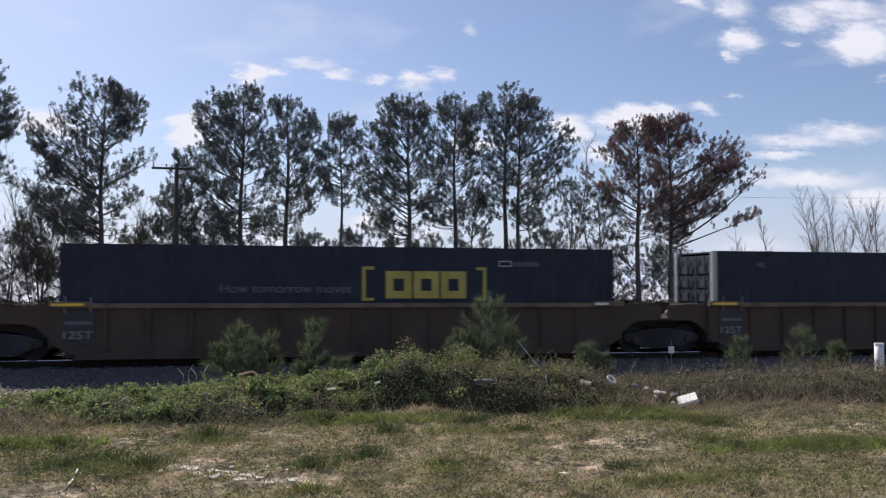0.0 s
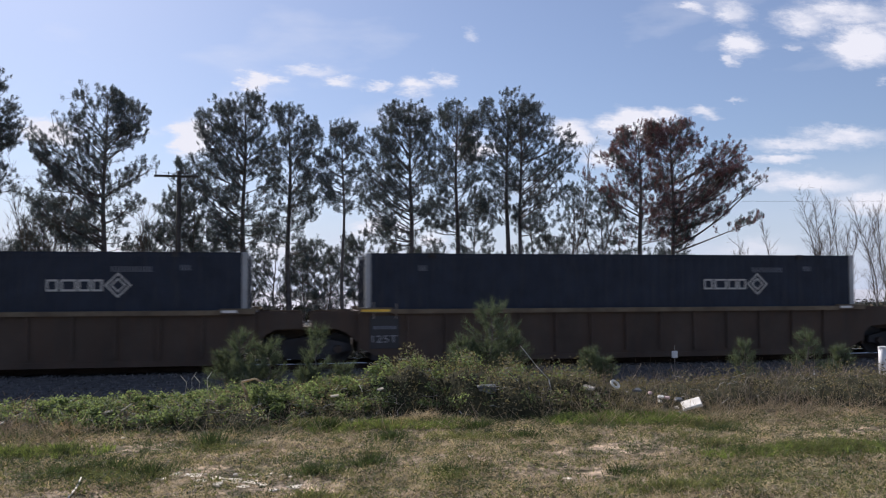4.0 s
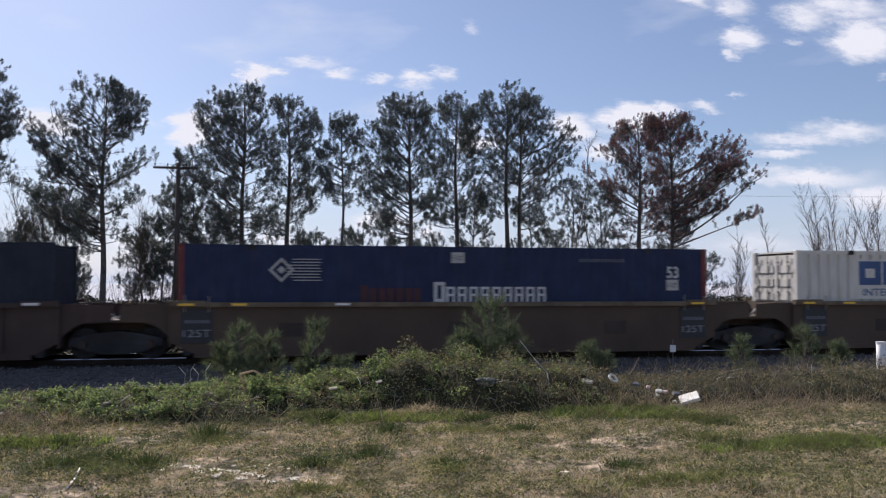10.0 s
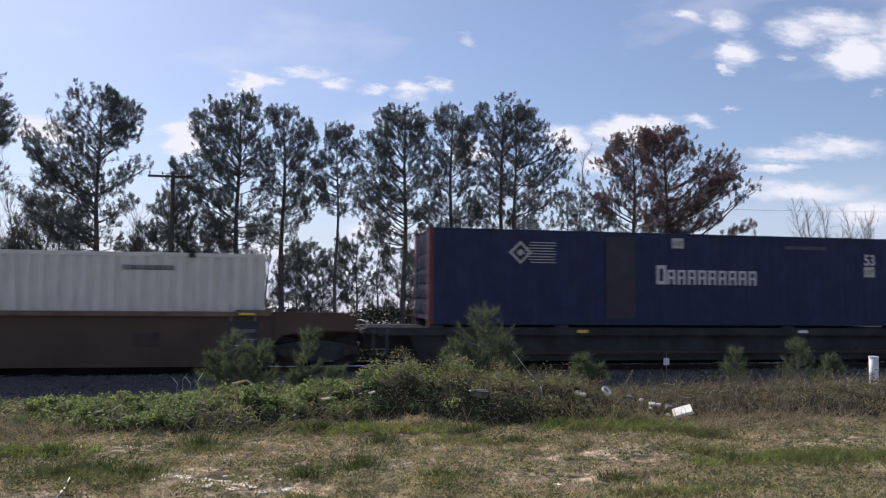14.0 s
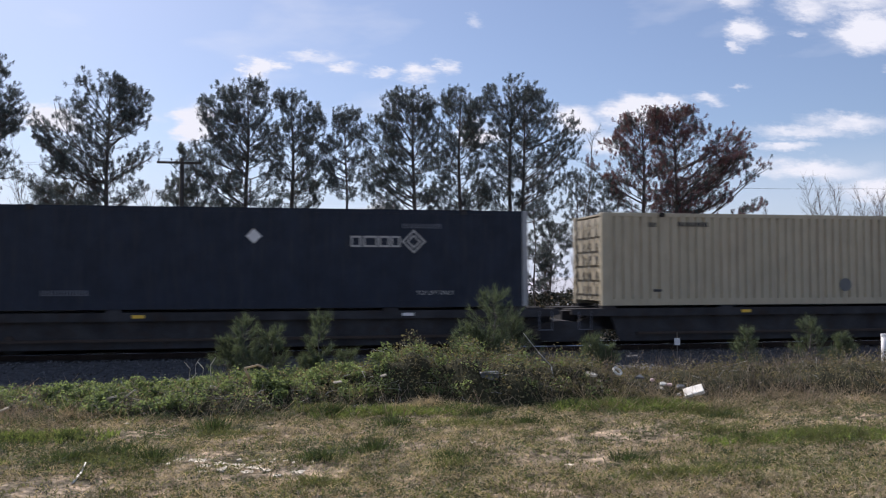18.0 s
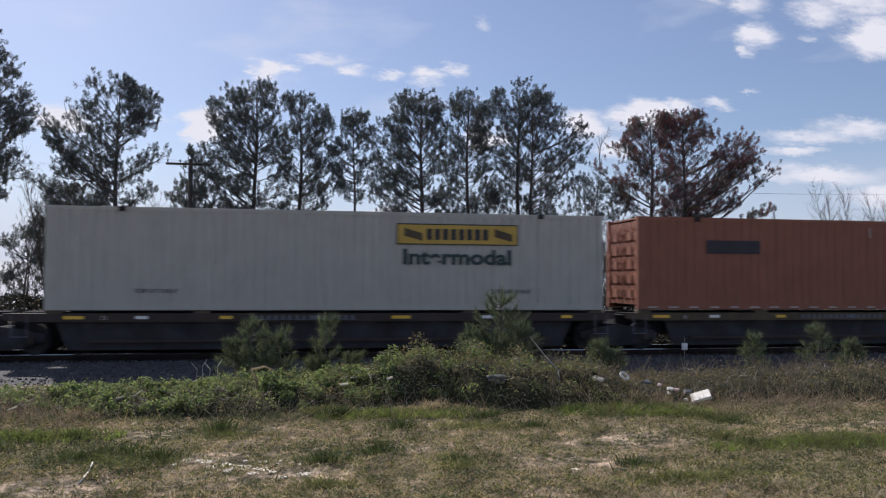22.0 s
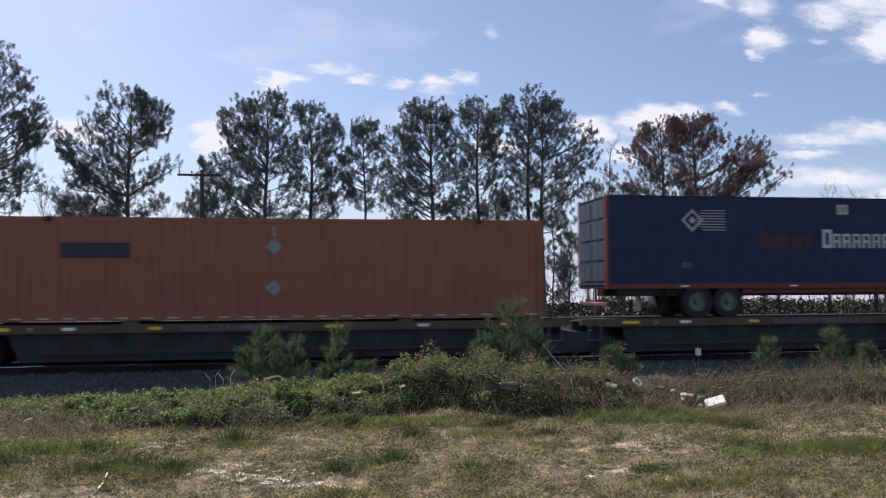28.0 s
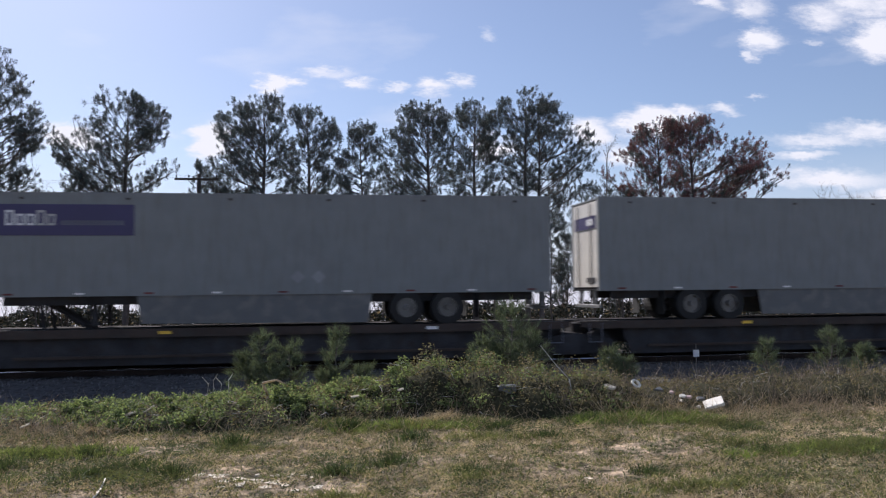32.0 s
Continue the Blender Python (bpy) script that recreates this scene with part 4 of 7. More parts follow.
# ---- wagons ----
def add_truck(car, x, s_car):
    """A two-axle truck: side frames, bolster, springs, and two wheelsets that turn."""
    for sgn in (-1, 1):
        y = sgn * 1.03
        s = Shape().plate([(x - 1.25, 0.36), (x - 1.1, 0.36), (x - 0.75, 0.22), (x - 0.35, 0.14), (x + 0.35, 0.14), (x + 0.75, 0.22), (x + 1.1, 0.36), (x + 1.25, 0.36),
                           (x + 1.25, 0.58), (x + 0.7, 0.70), (x + 0.3, 0.76), (x - 0.3, 0.76), (x - 0.7, 0.70), (x - 1.25, 0.58)], y - 0.07, y + 0.07)
        side = part("side_frame", s, "under", car)
        for k in (-1, 1):
            part("bearing_cap", Shape().tube((x + k * 0.89, y - sgn * 0.02, 0.43), (x + k * 0.89, y + sgn * 0.17, 0.43), 0.13, 0.11, n=12), "sill_brown", side)
        spring = Shape()
        for k in (-0.18, 0.0, 0.18):
            spring.tube((x + k, y, 0.22), (x + k, y, 0.5), 0.07, n=8)
        part("spring_set", spring, "sill_brown", side)
    part("bolster", Shape().slab(x - 0.22, x + 0.22, -1.1, 1.1, 0.48, 0.78, 0.03), "under", car)
    # unseen filler blocks, added to hide the lit ground behind the wheels
    part("brake_rigging", Shape().slab(x - 0.52, x + 0.52, -0.55, 0.55, 0.14, 0.46, 0.04).box(x - 1.3, x - 0.5, -0.62, 0.62, 0.24, 0.36).box(x + 0.5, x + 1.3, -0.62, 0.62, 0.24, 0.36), "under", car)
    for k in (-1, 1):
        w = part("wheelset", Shape().tube((0, -0.9, 0), (0, 0.9, 0), 0.085, n=10), "under", car)
        w.location = (x + k * 0.89, 0, 0.43)
        for sgn in (-1, 1):
            y = sgn * 0.78
            s = Shape().ring((0, 0), 0.43, 0.35, y - 0.06, y + 0.06, 24)
            s.ring((0, 0), 0.455, 0.40, y - sgn * 0.075 - 0.012, y - sgn * 0.075 + 0.012, 24)
            s.ring((0, 0), 0.36, 0.09, y - 0.018, y + 0.018, 24).ring((0, 0), 0.14, 0.08, y - 0.08, y + 0.08, 12)
            s.box(-0.03, 0.03, y - 0.03, y + 0.03, 0.12, 0.34)
            part("wheel", s, "under", w, smooth=False)
        WHEELS.append((w, x + k * 0.89, 0.43, s_car + x + k * 0.89))


def coupler(car, x0, x1, z=0.85):
    s = Shape().slab(min(x0, x1), max(x0, x1), -0.09, 0.09, z - 0.09, z + 0.07, 0.02)
    e = x1
    part("coupler", s.slab(e - 0.16, e + 0.16, -0.17, 0.17, z - 0.18, z + 0.16, 0.04), "under", car)


def well_wagon(s0, front, back, style, truck_front, truck_back):
    """One well of an articulated car. front, back: how far its ends reach past the box."""
    paint = {"ribbed": "well_rust", "red": "well_red", "smooth": "well_brown"}[style]
    top = "well_top" if style != "red" else "well_red"
    label = {"ribbed": "weathered yellow-brown ribbed well wagon with rust", "red": "rust-red well wagon with ribbed sides",
             "smooth": "dull brown smooth-sided well wagon with yellow reflectors"}[style]
    car = thing("well_wagon", label, "rail wagon", "wagons of the train")
    a, b = -0.22, LONG + 0.22
    for sgn in (-1, 1):
        y = sgn * 1.40
        s = Shape().plate([(a, 0.50), (a + 0.7, 0.14), (b - 0.7, 0.14), (b, 0.50), (b, 1.48), (a, 1.48)], y - 0.02, y + 0.02)
        side = part("side_wall", s, paint, car)
        part("top_chord", Shape().slab(a + 1.0, b - 1.0, min(y, y + sgn * 0.14) - 0.02, max(y, y + sgn * 0.14) + 0.02, 1.46, 1.59, 0.012), top, side, "lighter flat top chord")
        for x0, x1 in ((a, a + 1.0), (b - 1.0, b)):
            part("raised_chord", Shape().slab(x0, x1, min(y, y + sgn * 0.12) - 0.02, max(y, y + sgn * 0.12) + 0.02, 1.48, 1.64, 0.012), top, side)
            if style != "smooth":
                part("reflector", Shape().box(x0 + 0.08, x0 + (0.92 if x0 == a else 0.5), y + sgn * 0.142, y + sgn * 0.15, 1.52, 1.59), "reflector" if x0 == a else "reflector_white", side)
        part("bottom_chord", Shape().box(a + 0.7, b - 0.7, y - 0.06, y + 0.06, 0.045, 0.20), paint, side)
        n = 13 if style != "smooth" else 3
        for i in range(n):
            x = a + 0.9 + (b - a - 1.8) * (i + 0.5) / n
            part("rib", Shape().plate([(x - 0.05, 0.28), (x + 0.05, 0.28), (x + 0.05, 1.46), (x - 0.05, 1.46)], min(y, y + sgn * 0.10), max(y, y + sgn * 0.10)) if style != "smooth"
                 else Shape().box(x - 0.35, x + 0.35, y + sgn * 0.02, y + sgn * 0.035, 0.6, 1.0), paint if style != "smooth" else "sill_brown", side)
        if style == "smooth":
            for x in (0.05, 1.5, 4.4, 15.5):
                part("reflector", Shape().box(x, x + 0.42, y + sgn * 0.165, y + sgn * 0.172, 1.50, 1.565), "reflector_white" if x == 4.4 else "reflector", side)
        for x0 in ((0.12, LONG - 0.98) if style == "smooth" else (0.12,)):
            panel = part("data_panel", Shape().slab(x0, x0 + 0.86, min(y + sgn * 0.02, y + sgn * 0.05), max(y + sgn * 0.02, y + sgn * 0.05), 0.44, 1.40, 0.008), "mark_black", side, "dark stencilled panel")
            if sgn < 0:
                words("capacity_figure", "125T", 0.30, "mark_dim", panel, x0 + 0.06, y - 0.055, 0.62, 0.74)
                part("stencil_line", bars(Shape(), x0 + 0.1, x0 + 0.8, 1.02, 1.10, 6, y - 0.052), "mark_faint", panel)
            for dx, up in ((0.1, 1.70), (0.76, 1.66)):
                part("grab_iron", Shape().tube((x0 + dx, y + sgn * 0.13, 1.32), (x0 + dx, y + sgn * 0.13, up + 0.1), 0.014, n=6), "steel", side)
    fl = Shape()
    for i in range(12):
        x = a + 0.5 + i * (b - a - 1.0) / 11
        fl.box(x - 0.1, x + 0.1, -1.38, 1.38, 0.10, 0.31)
    part("floor_beams", fl, "under", car)
    for x, sgn, reach in ((a, -1, front), (b, 1, back)):
        part("bulkhead", Shape().box(min(x, x - sgn * 0.06), max(x, x - sgn * 0.06), -1.38, 1.38, 0.34, 1.54), paint, car)
        e = x + sgn * (reach - 0.22)
        part("end_platform", Shape().slab(min(x, e), max(x, e), -1.26, 1.26, 1.02, 1.10, 0.01).box(min(x, e), max(x, e), -0.3, 0.3, 0.72, 1.02), paint, car, "rusty end platform over the wheels")
        for side in (-1, 1):
            y = side * 1.30
            m = x + sgn * (reach - 0.32) * 0.45
            q = x + sgn * (reach - 0.32)
            part("gusset", Shape().plate([(x, 0.62), (x + sgn * 0.35, 0.92), (m, 1.02), (q, 1.06), (q, 1.48), (m, 1.54), (x, 1.54)], y - 0.02, y + 0.02), paint, car)
        hose = Shape().tube((e - sgn * 0.25, -1.15, 1.42), (e - sgn * 0.05, -1.18, 1.20), 0.02, n=6).tube((e - sgn * 0.05, -1.18, 1.20), (e + sgn * 0.10, -1.16, 1.12), 0.02, n=6)
        part("air_hose", hose, "mark_grey", car, "pale air hose")
        rail = Shape()
        for k in (0.25, 0.75):
            rail.tube((x + sgn * reach * k, -1.22, 1.40), (x + sgn * reach * k, -1.22, 1.58), 0.014, n=6)
        part("handrail", rail.tube((x + sgn * reach * 0.25, -1.22, 1.57), (x + sgn * reach * 0.75, -1.22, 1.57), 0.014, n=6), top, car)
    if truck_front is not None:
        add_truck(car, truck_front, s0)
    if truck_back is not None:
        add_truck(car, truck_back, s0)
    if front > 3:
        coupler(car, -2.2, -front)
    if back > 3:
        coupler(car, LONG + 2.2, LONG + back)
    return on_train(car, s0)


def spine_wagon(s0, front, back, sill, load, truck_front, truck_back, marks=True):
    """One platform of a spine car: side sills, deep dark belly, deck plates, a hitch or corner pedestals."""
    tone = {"sill": "dirty yellow side sill", "sill_brown": "brown side sill", "under": "sooty black side sill"}[sill]
    car = thing("platform_wagon", "low dark platform wagon with a " + tone, "rail wagon", "wagons of the train")
    a, b = -front + 0.18, LONG + back - 0.18
    for sgn in (-1, 1):
        y = sgn * 1.26
        side = part("side_sill", Shape().plate([(a, 0.98), (a + 0.8, 0.92), (b - 0.8, 0.92), (b, 0.98), (b, 1.16), (a, 1.16)], y - 0.05, y + 0.05), sill, car)
        # the near plate hangs lower, standing in for shade under the wagon
        part("belly_plate", Shape().plate([(a + 1.35, 0.92), (a + 1.65, 0.13), (b - 1.65, 0.13), (b - 1.35, 0.92)] if sgn < 0 else [(a + 1.35, 0.92), (a + 1.65, 0.36), (b - 1.65, 0.36), (b - 1.35, 0.92)], sgn * 1.10 - 0.02, sgn * 1.10 + 0.02), "under", car, "sooty belly plate, deepened to stand for under-wagon shade")
        part("lower_flange", Shape().slab(a + 2.2, b - 2.2, sgn * 1.16 - 0.06, sgn * 1.16 + 0.06, 0.34, 0.42, 0.008), "sill_brown", car)
        for i, x in enumerate((0.5, 2.4, 4.7, 7.2, 9.6, 12.3, 14.8)):
            tint = ("reflector", "reflector_white", "reflector", "mark_faint", "reflector", "reflector_white", "reflector")[i]
            if marks or i in (2, 5):
                part("reflector", Shape().box(x, x + (0.55 if i in (0, 4) else 0.34), y + sgn * 0.052, y + sgn * 0.06, 1.00, 1.09), tint, side)
        if marks and sgn < 0:
            part("stencil_line", bars(Shape(), 5.6, 8.6, 0.985, 1.10, 15, y - 0.052, 0.5), "mark_faint", side)
            words("length_figure", "53", 0.16, "mark_grey", side, 1.5, y - 0.052, 0.98)
    part("centre_sill", Shape().box(a, b, -0.36, 0.36, 0.45, 1.06), "under", car)
    deck = Shape().box(a, b, -1.2, -0.5, 1.10, 1.145).box(a, b, 0.5, 1.2, 1.10, 1.145)
    part("deck", deck, "under", car)
    for i in range(9):
        x = a + 0.6 + i * (b - a - 1.2) / 8
        part("cross_bearer", Shape().box(x - 0.09, x + 0.09, -1.24, 1.24, 0.88, 1.08), "under", car)
    part("brake_gear", Shape().slab(5.2, 6.3, -1.0, -0.45, 0.42, 0.80, 0.04).tube((6.4, -0.7, 0.6), (9.4, -0.7, 0.55), 0.03, n=6).tube((9.4, -0.72, 0.6), (10.2, -0.72, 0.6), 0.17, n=12), "under", car)
    step = Shape()
    for x in (a + 0.25, b - 0.65):
        step.tube((x, -1.3, 0.5), (x, -1.3, 1.1), 0.016, n=6).tube((x + 0.4, -1.3, 0.5), (x + 0.4, -1.3, 1.1), 0.016, n=6).tube((x, -1.3, 0.52), (x + 0.4, -1.3, 0.52), 0.016, n=6)
    part("step_irons", step, "mark_faint", car)
    if load == "box":
        for x in (0.25, 4.2, LONG - 4.2, LONG - 0.25):
            for sgn in (-1, 1):
                part("pedestal", Shape().slab(x - 0.22, x + 0.22, sgn * 1.12 - 0.16, sgn * 1.12 + 0.16, 1.145, 1.245, 0.02), "sill" if marks else "under", car)
    else:
        x = 1.3 if load == "nose_left" else LONG - 1.3
        w = 1 if load == "nose_left" else -1
        h = Shape().box(x - 0.35, x + 0.35, -0.45, 0.45, 2.02, 2.10)
        for sgn in (-1, 1):
            h.tube((x, sgn * 0.4, 2.05), (x + w * 0.15, sgn * 0.5, 1.12), 0.07, n=8).tube((x, sgn * 0.35, 2.03), (x + w * 1.4, sgn * 0.35, 1.12), 0.06, n=8)
        part("trailer_hitch", h, "under", car, "black folding trailer hitch")
    if truck_front is not None:
        add_truck(car, truck_front, s0)
    if truck_back is not None:
        add_truck(car, truck_back, s0)
    for reach, sgn in ((front, -1), (back, 1)):
        if reach > 2.0:
            e = -reach if sgn < 0 else LONG + reach
            coupler(car, e - sgn * 0.9, e)
            part("end_rail", Shape().tube((e - sgn * 0.25, -1.1, 1.16), (e - sgn * 0.25, -1.1, 1.32), 0.015, n=6).tube((e - sgn * 0.25, -1.1, 1.31), (e - sgn * 0.25, 1.1, 1.31), 0.015, n=6), "mark_grey", car)
    return on_train(car, s0)


def build_wagons():
    # wells: the set ahead of, and those under, the first six boxes
    well_wagon(-154.22, 1.68, 1.68, "ribbed", -1.68, None)
    well_wagon(-134.71, 1.68, 1.68, "ribbed", -1.68, None)
    well_wagon(-115.20, 1.68, 1.68, "ribbed", -1.68, None)
    well_wagon(-95.68, 1.68, 3.61, "ribbed", -1.68, LONG + 1.9)
    well_wagon(-72.32, 3.61, 1.64, "red", -1.9, None)
    well_wagon(-52.89, 1.64, 1.60, "smooth", -1.64, None)
    well_wagon(-33.53, 1.60, 2.75, "smooth", -1.60, LONG + 1.5)
    # platforms
    spine_wagon(-12.59, 2.04, 2.21, "under", "box", 1.2, LONG - 0.6, False)
    spine_wagon(7.98, 2.21, 1.20, "under", "box", 0.6, None, False)
    spine_wagon(26.52, 1.19, 1.25, "under", "box", -1.2, None, False)
    spine_wagon(45.17, 1.25, 0.57, "sill_brown", "box", -1.25, None)
    spine_wagon(62.46, 0.57, 0.57, "sill", "box", -0.57, None)
    spine_wagon(79.76, 0.58, 0.59, "sill", "box", -0.58, None)
    spine_wagon(97.09, 0.59, 1.0, "sill", "box", -0.59, None)
    spine_wagon(115.24, 1.01, 1.53, "sill", "nose_right", -1.0, None)
    spine_wagon(134.45, 1.53, 0.76, "sill_brown", "nose_left", -1.53, None, False)
    spine_wagon(152.13, 0.77, 1.6, "sill_brown", "nose_right", -0.77, LONG + 0.4, False)


build_wagons()


# ---- road trailers riding on the platforms ----
def road_trailer(s0, paint, trim, label, nose_left, skirt, axles):
    c = thing("road_trailer", label, "trailer", "trailers on the train")
    z0, z1 = 2.08, 4.99
    y = HALF
    ends = "white" if paint == "silver" else paint
    for sgn in (-1, 1):
        w = Shape().box(0.06, LONG - 0.06, min(sgn * (y - 0.03), sgn * y), max(sgn * (y - 0.03), sgn * y), z0 + 0.16, z1 - 0.08)
        wall = part("side_wall", w, paint, c)
        n = 26
        for i in range(1, n):
            x = LONG * i / n
            part("panel_seam", Shape().box(x - 0.02, x + 0.02, min(sgn * y, sgn * (y + 0.006)), max(sgn * y, sgn * (y + 0.006)), z0 + 0.16, z1 - 0.08), paint, wall)
        part("bottom_rail", Shape().box(0.02, LONG - 0.02, min(sgn * (y - 0.06), sgn * (y + 0.012)), max(sgn * (y - 0.06), sgn * (y + 0.012)), z0, z0 + 0.16), trim, c)
        part("top_rail", Shape().box(0.02, LONG - 0.02, min(sgn * (y - 0.06), sgn * (y + 0.010)), max(sgn * (y - 0.06), sgn * (y + 0.010)), z1 - 0.09, z1), paint, c)
        for x in (0.0, LONG - 0.12):
            part("corner_post", Shape().slab(x, x + 0.12, min(sgn * (y - 0.12), sgn * (y + 0.014)), max(sgn * (y - 0.12), sgn * (y + 0.014)), z0, z1, 0.01), trim, c)
        for i in range(9):
            x = 0.6 + i * 1.85
            part("reflective_strip", Shape().box(x, x + 0.26, min(sgn * (y + 0.013), sgn * (y + 0.018)), max(sgn * (y + 0.013), sgn * (y + 0.018)), z0 + 0.05, z0 + 0.10), "reflector_white" if i % 2 else "red_trim", c)
        for i in range(6):
            x = 1.0 + i * 2.8
            part("marker_lamp", Shape().slab(x, x + 0.10, min(sgn * (y + 0.010), sgn * (y + 0.03)), max(sgn * (y + 0.010), sgn * (y + 0.03)), z1 - 0.20, z1 - 0.14, 0.008), "sill_brown", c)
    part("roof", Shape().box(0.03, LONG - 0.03, -y + 0.02, y - 0.02, z1 - 0.05, z1 - 0.01), paint, c)
    part("floor", Shape().box(0.05, LONG - 0.05, -y + 0.06, y - 0.06, z0 + 0.03, z0 + 0.14), "under", c)
    rear = LONG if nose_left else 0.0
    k = 1 if nose_left else -1
    for x in (0.04, LONG - 0.07):
        if abs(x - rear) > 1:
            part("nose_wall", Shape().box(x, x + 0.03, -y + 0.1, y - 0.1, z0 + 0.1, z1 - 0.05), ends, c)
    for y0, y1 in ((-y + 0.1, -0.01), (0.01, y - 0.1)):
        e0, e1 = sorted((rear - k * 0.02, rear - k * 0.06))
        s = Shape().box(e0, e1, y0, y1, z0 + 0.12, z1 - 0.10)
        if trim == "red_trim":
            q0, q1 = sorted((rear - k * 0.02, rear + k * 0.012))
            for i in range(4):
                for j in range(2):
                    s.box(q0, q1, y0 + 0.06 + j * 0.58, y0 + 0.55 + j * 0.58, z0 + 0.25 + i * 0.66, z0 + 0.78 + i * 0.66)
        door = part("door", s, ends, c)
        yy = (y0 + y1) / 2
        part("lock_rod", Shape().tube((rear + k * 0.02, yy, z0 + 0.14), (rear + k * 0.02, yy, z1 - 0.14), 0.02, n=6), "steel", door)
    e0, e1 = sorted((rear - k * 0.05, rear - k * 0.15))
    part("bumper_bar", Shape().slab(e0, e1, -1.15, 1.15, 1.55, 1.65, 0.01).box(e0, e1, -0.7, -0.62, 1.65, 2.1).box(e0, e1, 0.62, 0.7, 1.65, 2.1), trim if trim == "red_trim" else "skirt", c)
    for x in axles:
        part("axle", Shape().tube((x, -1.0, 1.655), (x, 1.0, 1.655), 0.08, n=8), "under", c)
        for yy in (-1.16, -0.84, 0.84, 1.16):
            tyre = part("tyre", Shape().ring((x, 1.655), 0.505, 0.30, yy - 0.13, yy + 0.13, 26).ring((x, 1.655), 0.48, 0.29, yy - 0.145, yy + 0.145, 26), "rubber", c)
            o = -1 if yy < 0 else 1
            part("rim", Shape().ring((x, 1.655), 0.30, 0.265, yy - 0.14, yy + 0.14, 22).ring((x, 1.655), 0.28, 0.09, yy + o * 0.05 - 0.02, yy + o * 0.05 + 0.02, 22).tube((x, yy + o * 0.03, 1.655), (x, yy + o * 0.16, 1.655), 0.10, 0.08, n=10), "rim", tyre, "dull aluminium rim")
    bogie = sum(axles) / len(axles)
    part("slider_frame", Shape().box(bogie - 1.35, bogie + 1.35, -0.6, -0.48, 1.84, 2.08).box(bogie - 1.35, bogie + 1.35, 0.48, 0.6, 1.84, 2.08), "under", c)
    for yy in (-1.0, 1.0):
        part("mud_flap", Shape().box(bogie + k * 1.55 - 0.01, bogie + k * 1.55 + 0.01, yy - 0.3, yy + 0.3, 1.32, 2.06), "rubber", c)
    gear = 2.9 if nose_left else LONG - 4.9
    for yy in (-0.85, 0.85):
        part("landing_leg", Shape().box(gear - 0.07, gear + 0.07, yy - 0.07, yy + 0.07, 1.30, 2.08).box(gear - 0.14, gear + 0.14, yy - 0.14, yy + 0.14, 1.27, 1.31), "under", c)
    if trim == "red_trim":
        for x in (5.9, 7.7, 9.4):
            part("cross_post", Shape().box(x - 0.06, x + 0.06, -0.9, 0.9, 1.84, 2.08).box(x - 0.05, x + 0.05, -1.1, -1.0, 1.25, 2.08), "under", c)
        part("chassis_beam", Shape().box(4.6, 13.2, -1.15, -1.05, 1.92, 2.08).box(4.6, 13.2, 1.05, 1.15, 1.92, 2.08), "red_trim", c)
    for sgn in (-1, 1):
        part("underframe_beam", Shape().box(0.5, LONG - 0.5, sgn * 0.92 - 0.05, sgn * 0.92 + 0.05, 1.84, 2.10), "under", c)
    if skirt:
        for sgn in (-1, 1):
            yy = sgn * 1.24
            part("side_skirt", Shape().plate([(skirt[0], 2.08), (skirt[0] + 0.12, 1.30), (skirt[1] - 0.12, 1.24), (skirt[1], 2.08)], yy - 0.015, yy + 0.015), "skirt", c, "smooth grey aerodynamic side skirt")
    return on_train(c, s0)


def sticker(c, x0, x1, z0, z1, fade=True):
    p = part("logo_panel", Shape().slab(x0, x1, FACE - 0.008, FACE + 0.006, z0, z1, 0.003), "logo_purple", c, "dark purple logo panel")
    for i in range(5):
        x = x0 + 0.20 + i * 0.27
        part("logo_block", frame_block(Shape(), x, x + 0.22, z0 + 0.28, z0 + (0.70 if i in (0, 3) else 0.60), FACE - 0.009, 0.06), "mark_white" if i < 3 else "mark_grey", p)
    part("logo_line", bars(Shape(), x0 + 1.65, x1 - 0.25, z0 + 0.30, z0 + 0.42, 14, FACE - 0.009), "mark_faint", p)


def build_trailers():
    c = road_trailer(115.24, "blue", "red_trim", "blue road trailer with a red frame riding a platform wagon", False, None, (2.99, 4.03))
    blue_markings(c, 3.27, 3.36)
    serial(c, 2.5, 2.85, 2.72, 2.90, 2)
    serial(c, 12.6, 12.85, 2.74, 2.92, 2)
    c = road_trailer(134.45, "silver", "silver", "silver-white van trailer with a purple logo panel and side skirt", True, (4.1, 10.7), (11.72, 12.95))
    sticker(c, 0.44, 4.02, 3.78, 4.65)
    for x in (8.55, 9.15):
        part("hazard_diamond", diamond(Shape(), x, 2.58, 0.2, FACE), "mark_dim", c, "pale worn diamond placard")
    part("nose_sticker", Shape().box(-0.012, 0.038, -1.0, 0.1, 4.2, 4.6), "logo_purple", c, "purple logo panel")
    c = road_trailer(152.13, "silver", "silver", "silver-grey van trailer with closed rear doors and side skirt", False, (5.3, 11.6), (3.03, 4.30))
    p = part("door_sticker", Shape().box(-0.012, 0.018, -1.0, 0.9, 4.05, 4.45), "logo_purple", c, "purple logo panel")
    part("logo_block", Shape().box(-0.022, -0.012, -0.85, -0.3, 4.15, 4.35), "mark_white", p)
    part("number_plate", Shape().box(-0.012, 0.018, -0.9, -0.2, 2.35, 2.5), "mark_black", c)


build_trailers()

# ============ trees ============


def unit(v):
    return v / np.maximum(np.linalg.norm(v, axis=-1, keepdims=True), 1e-9)


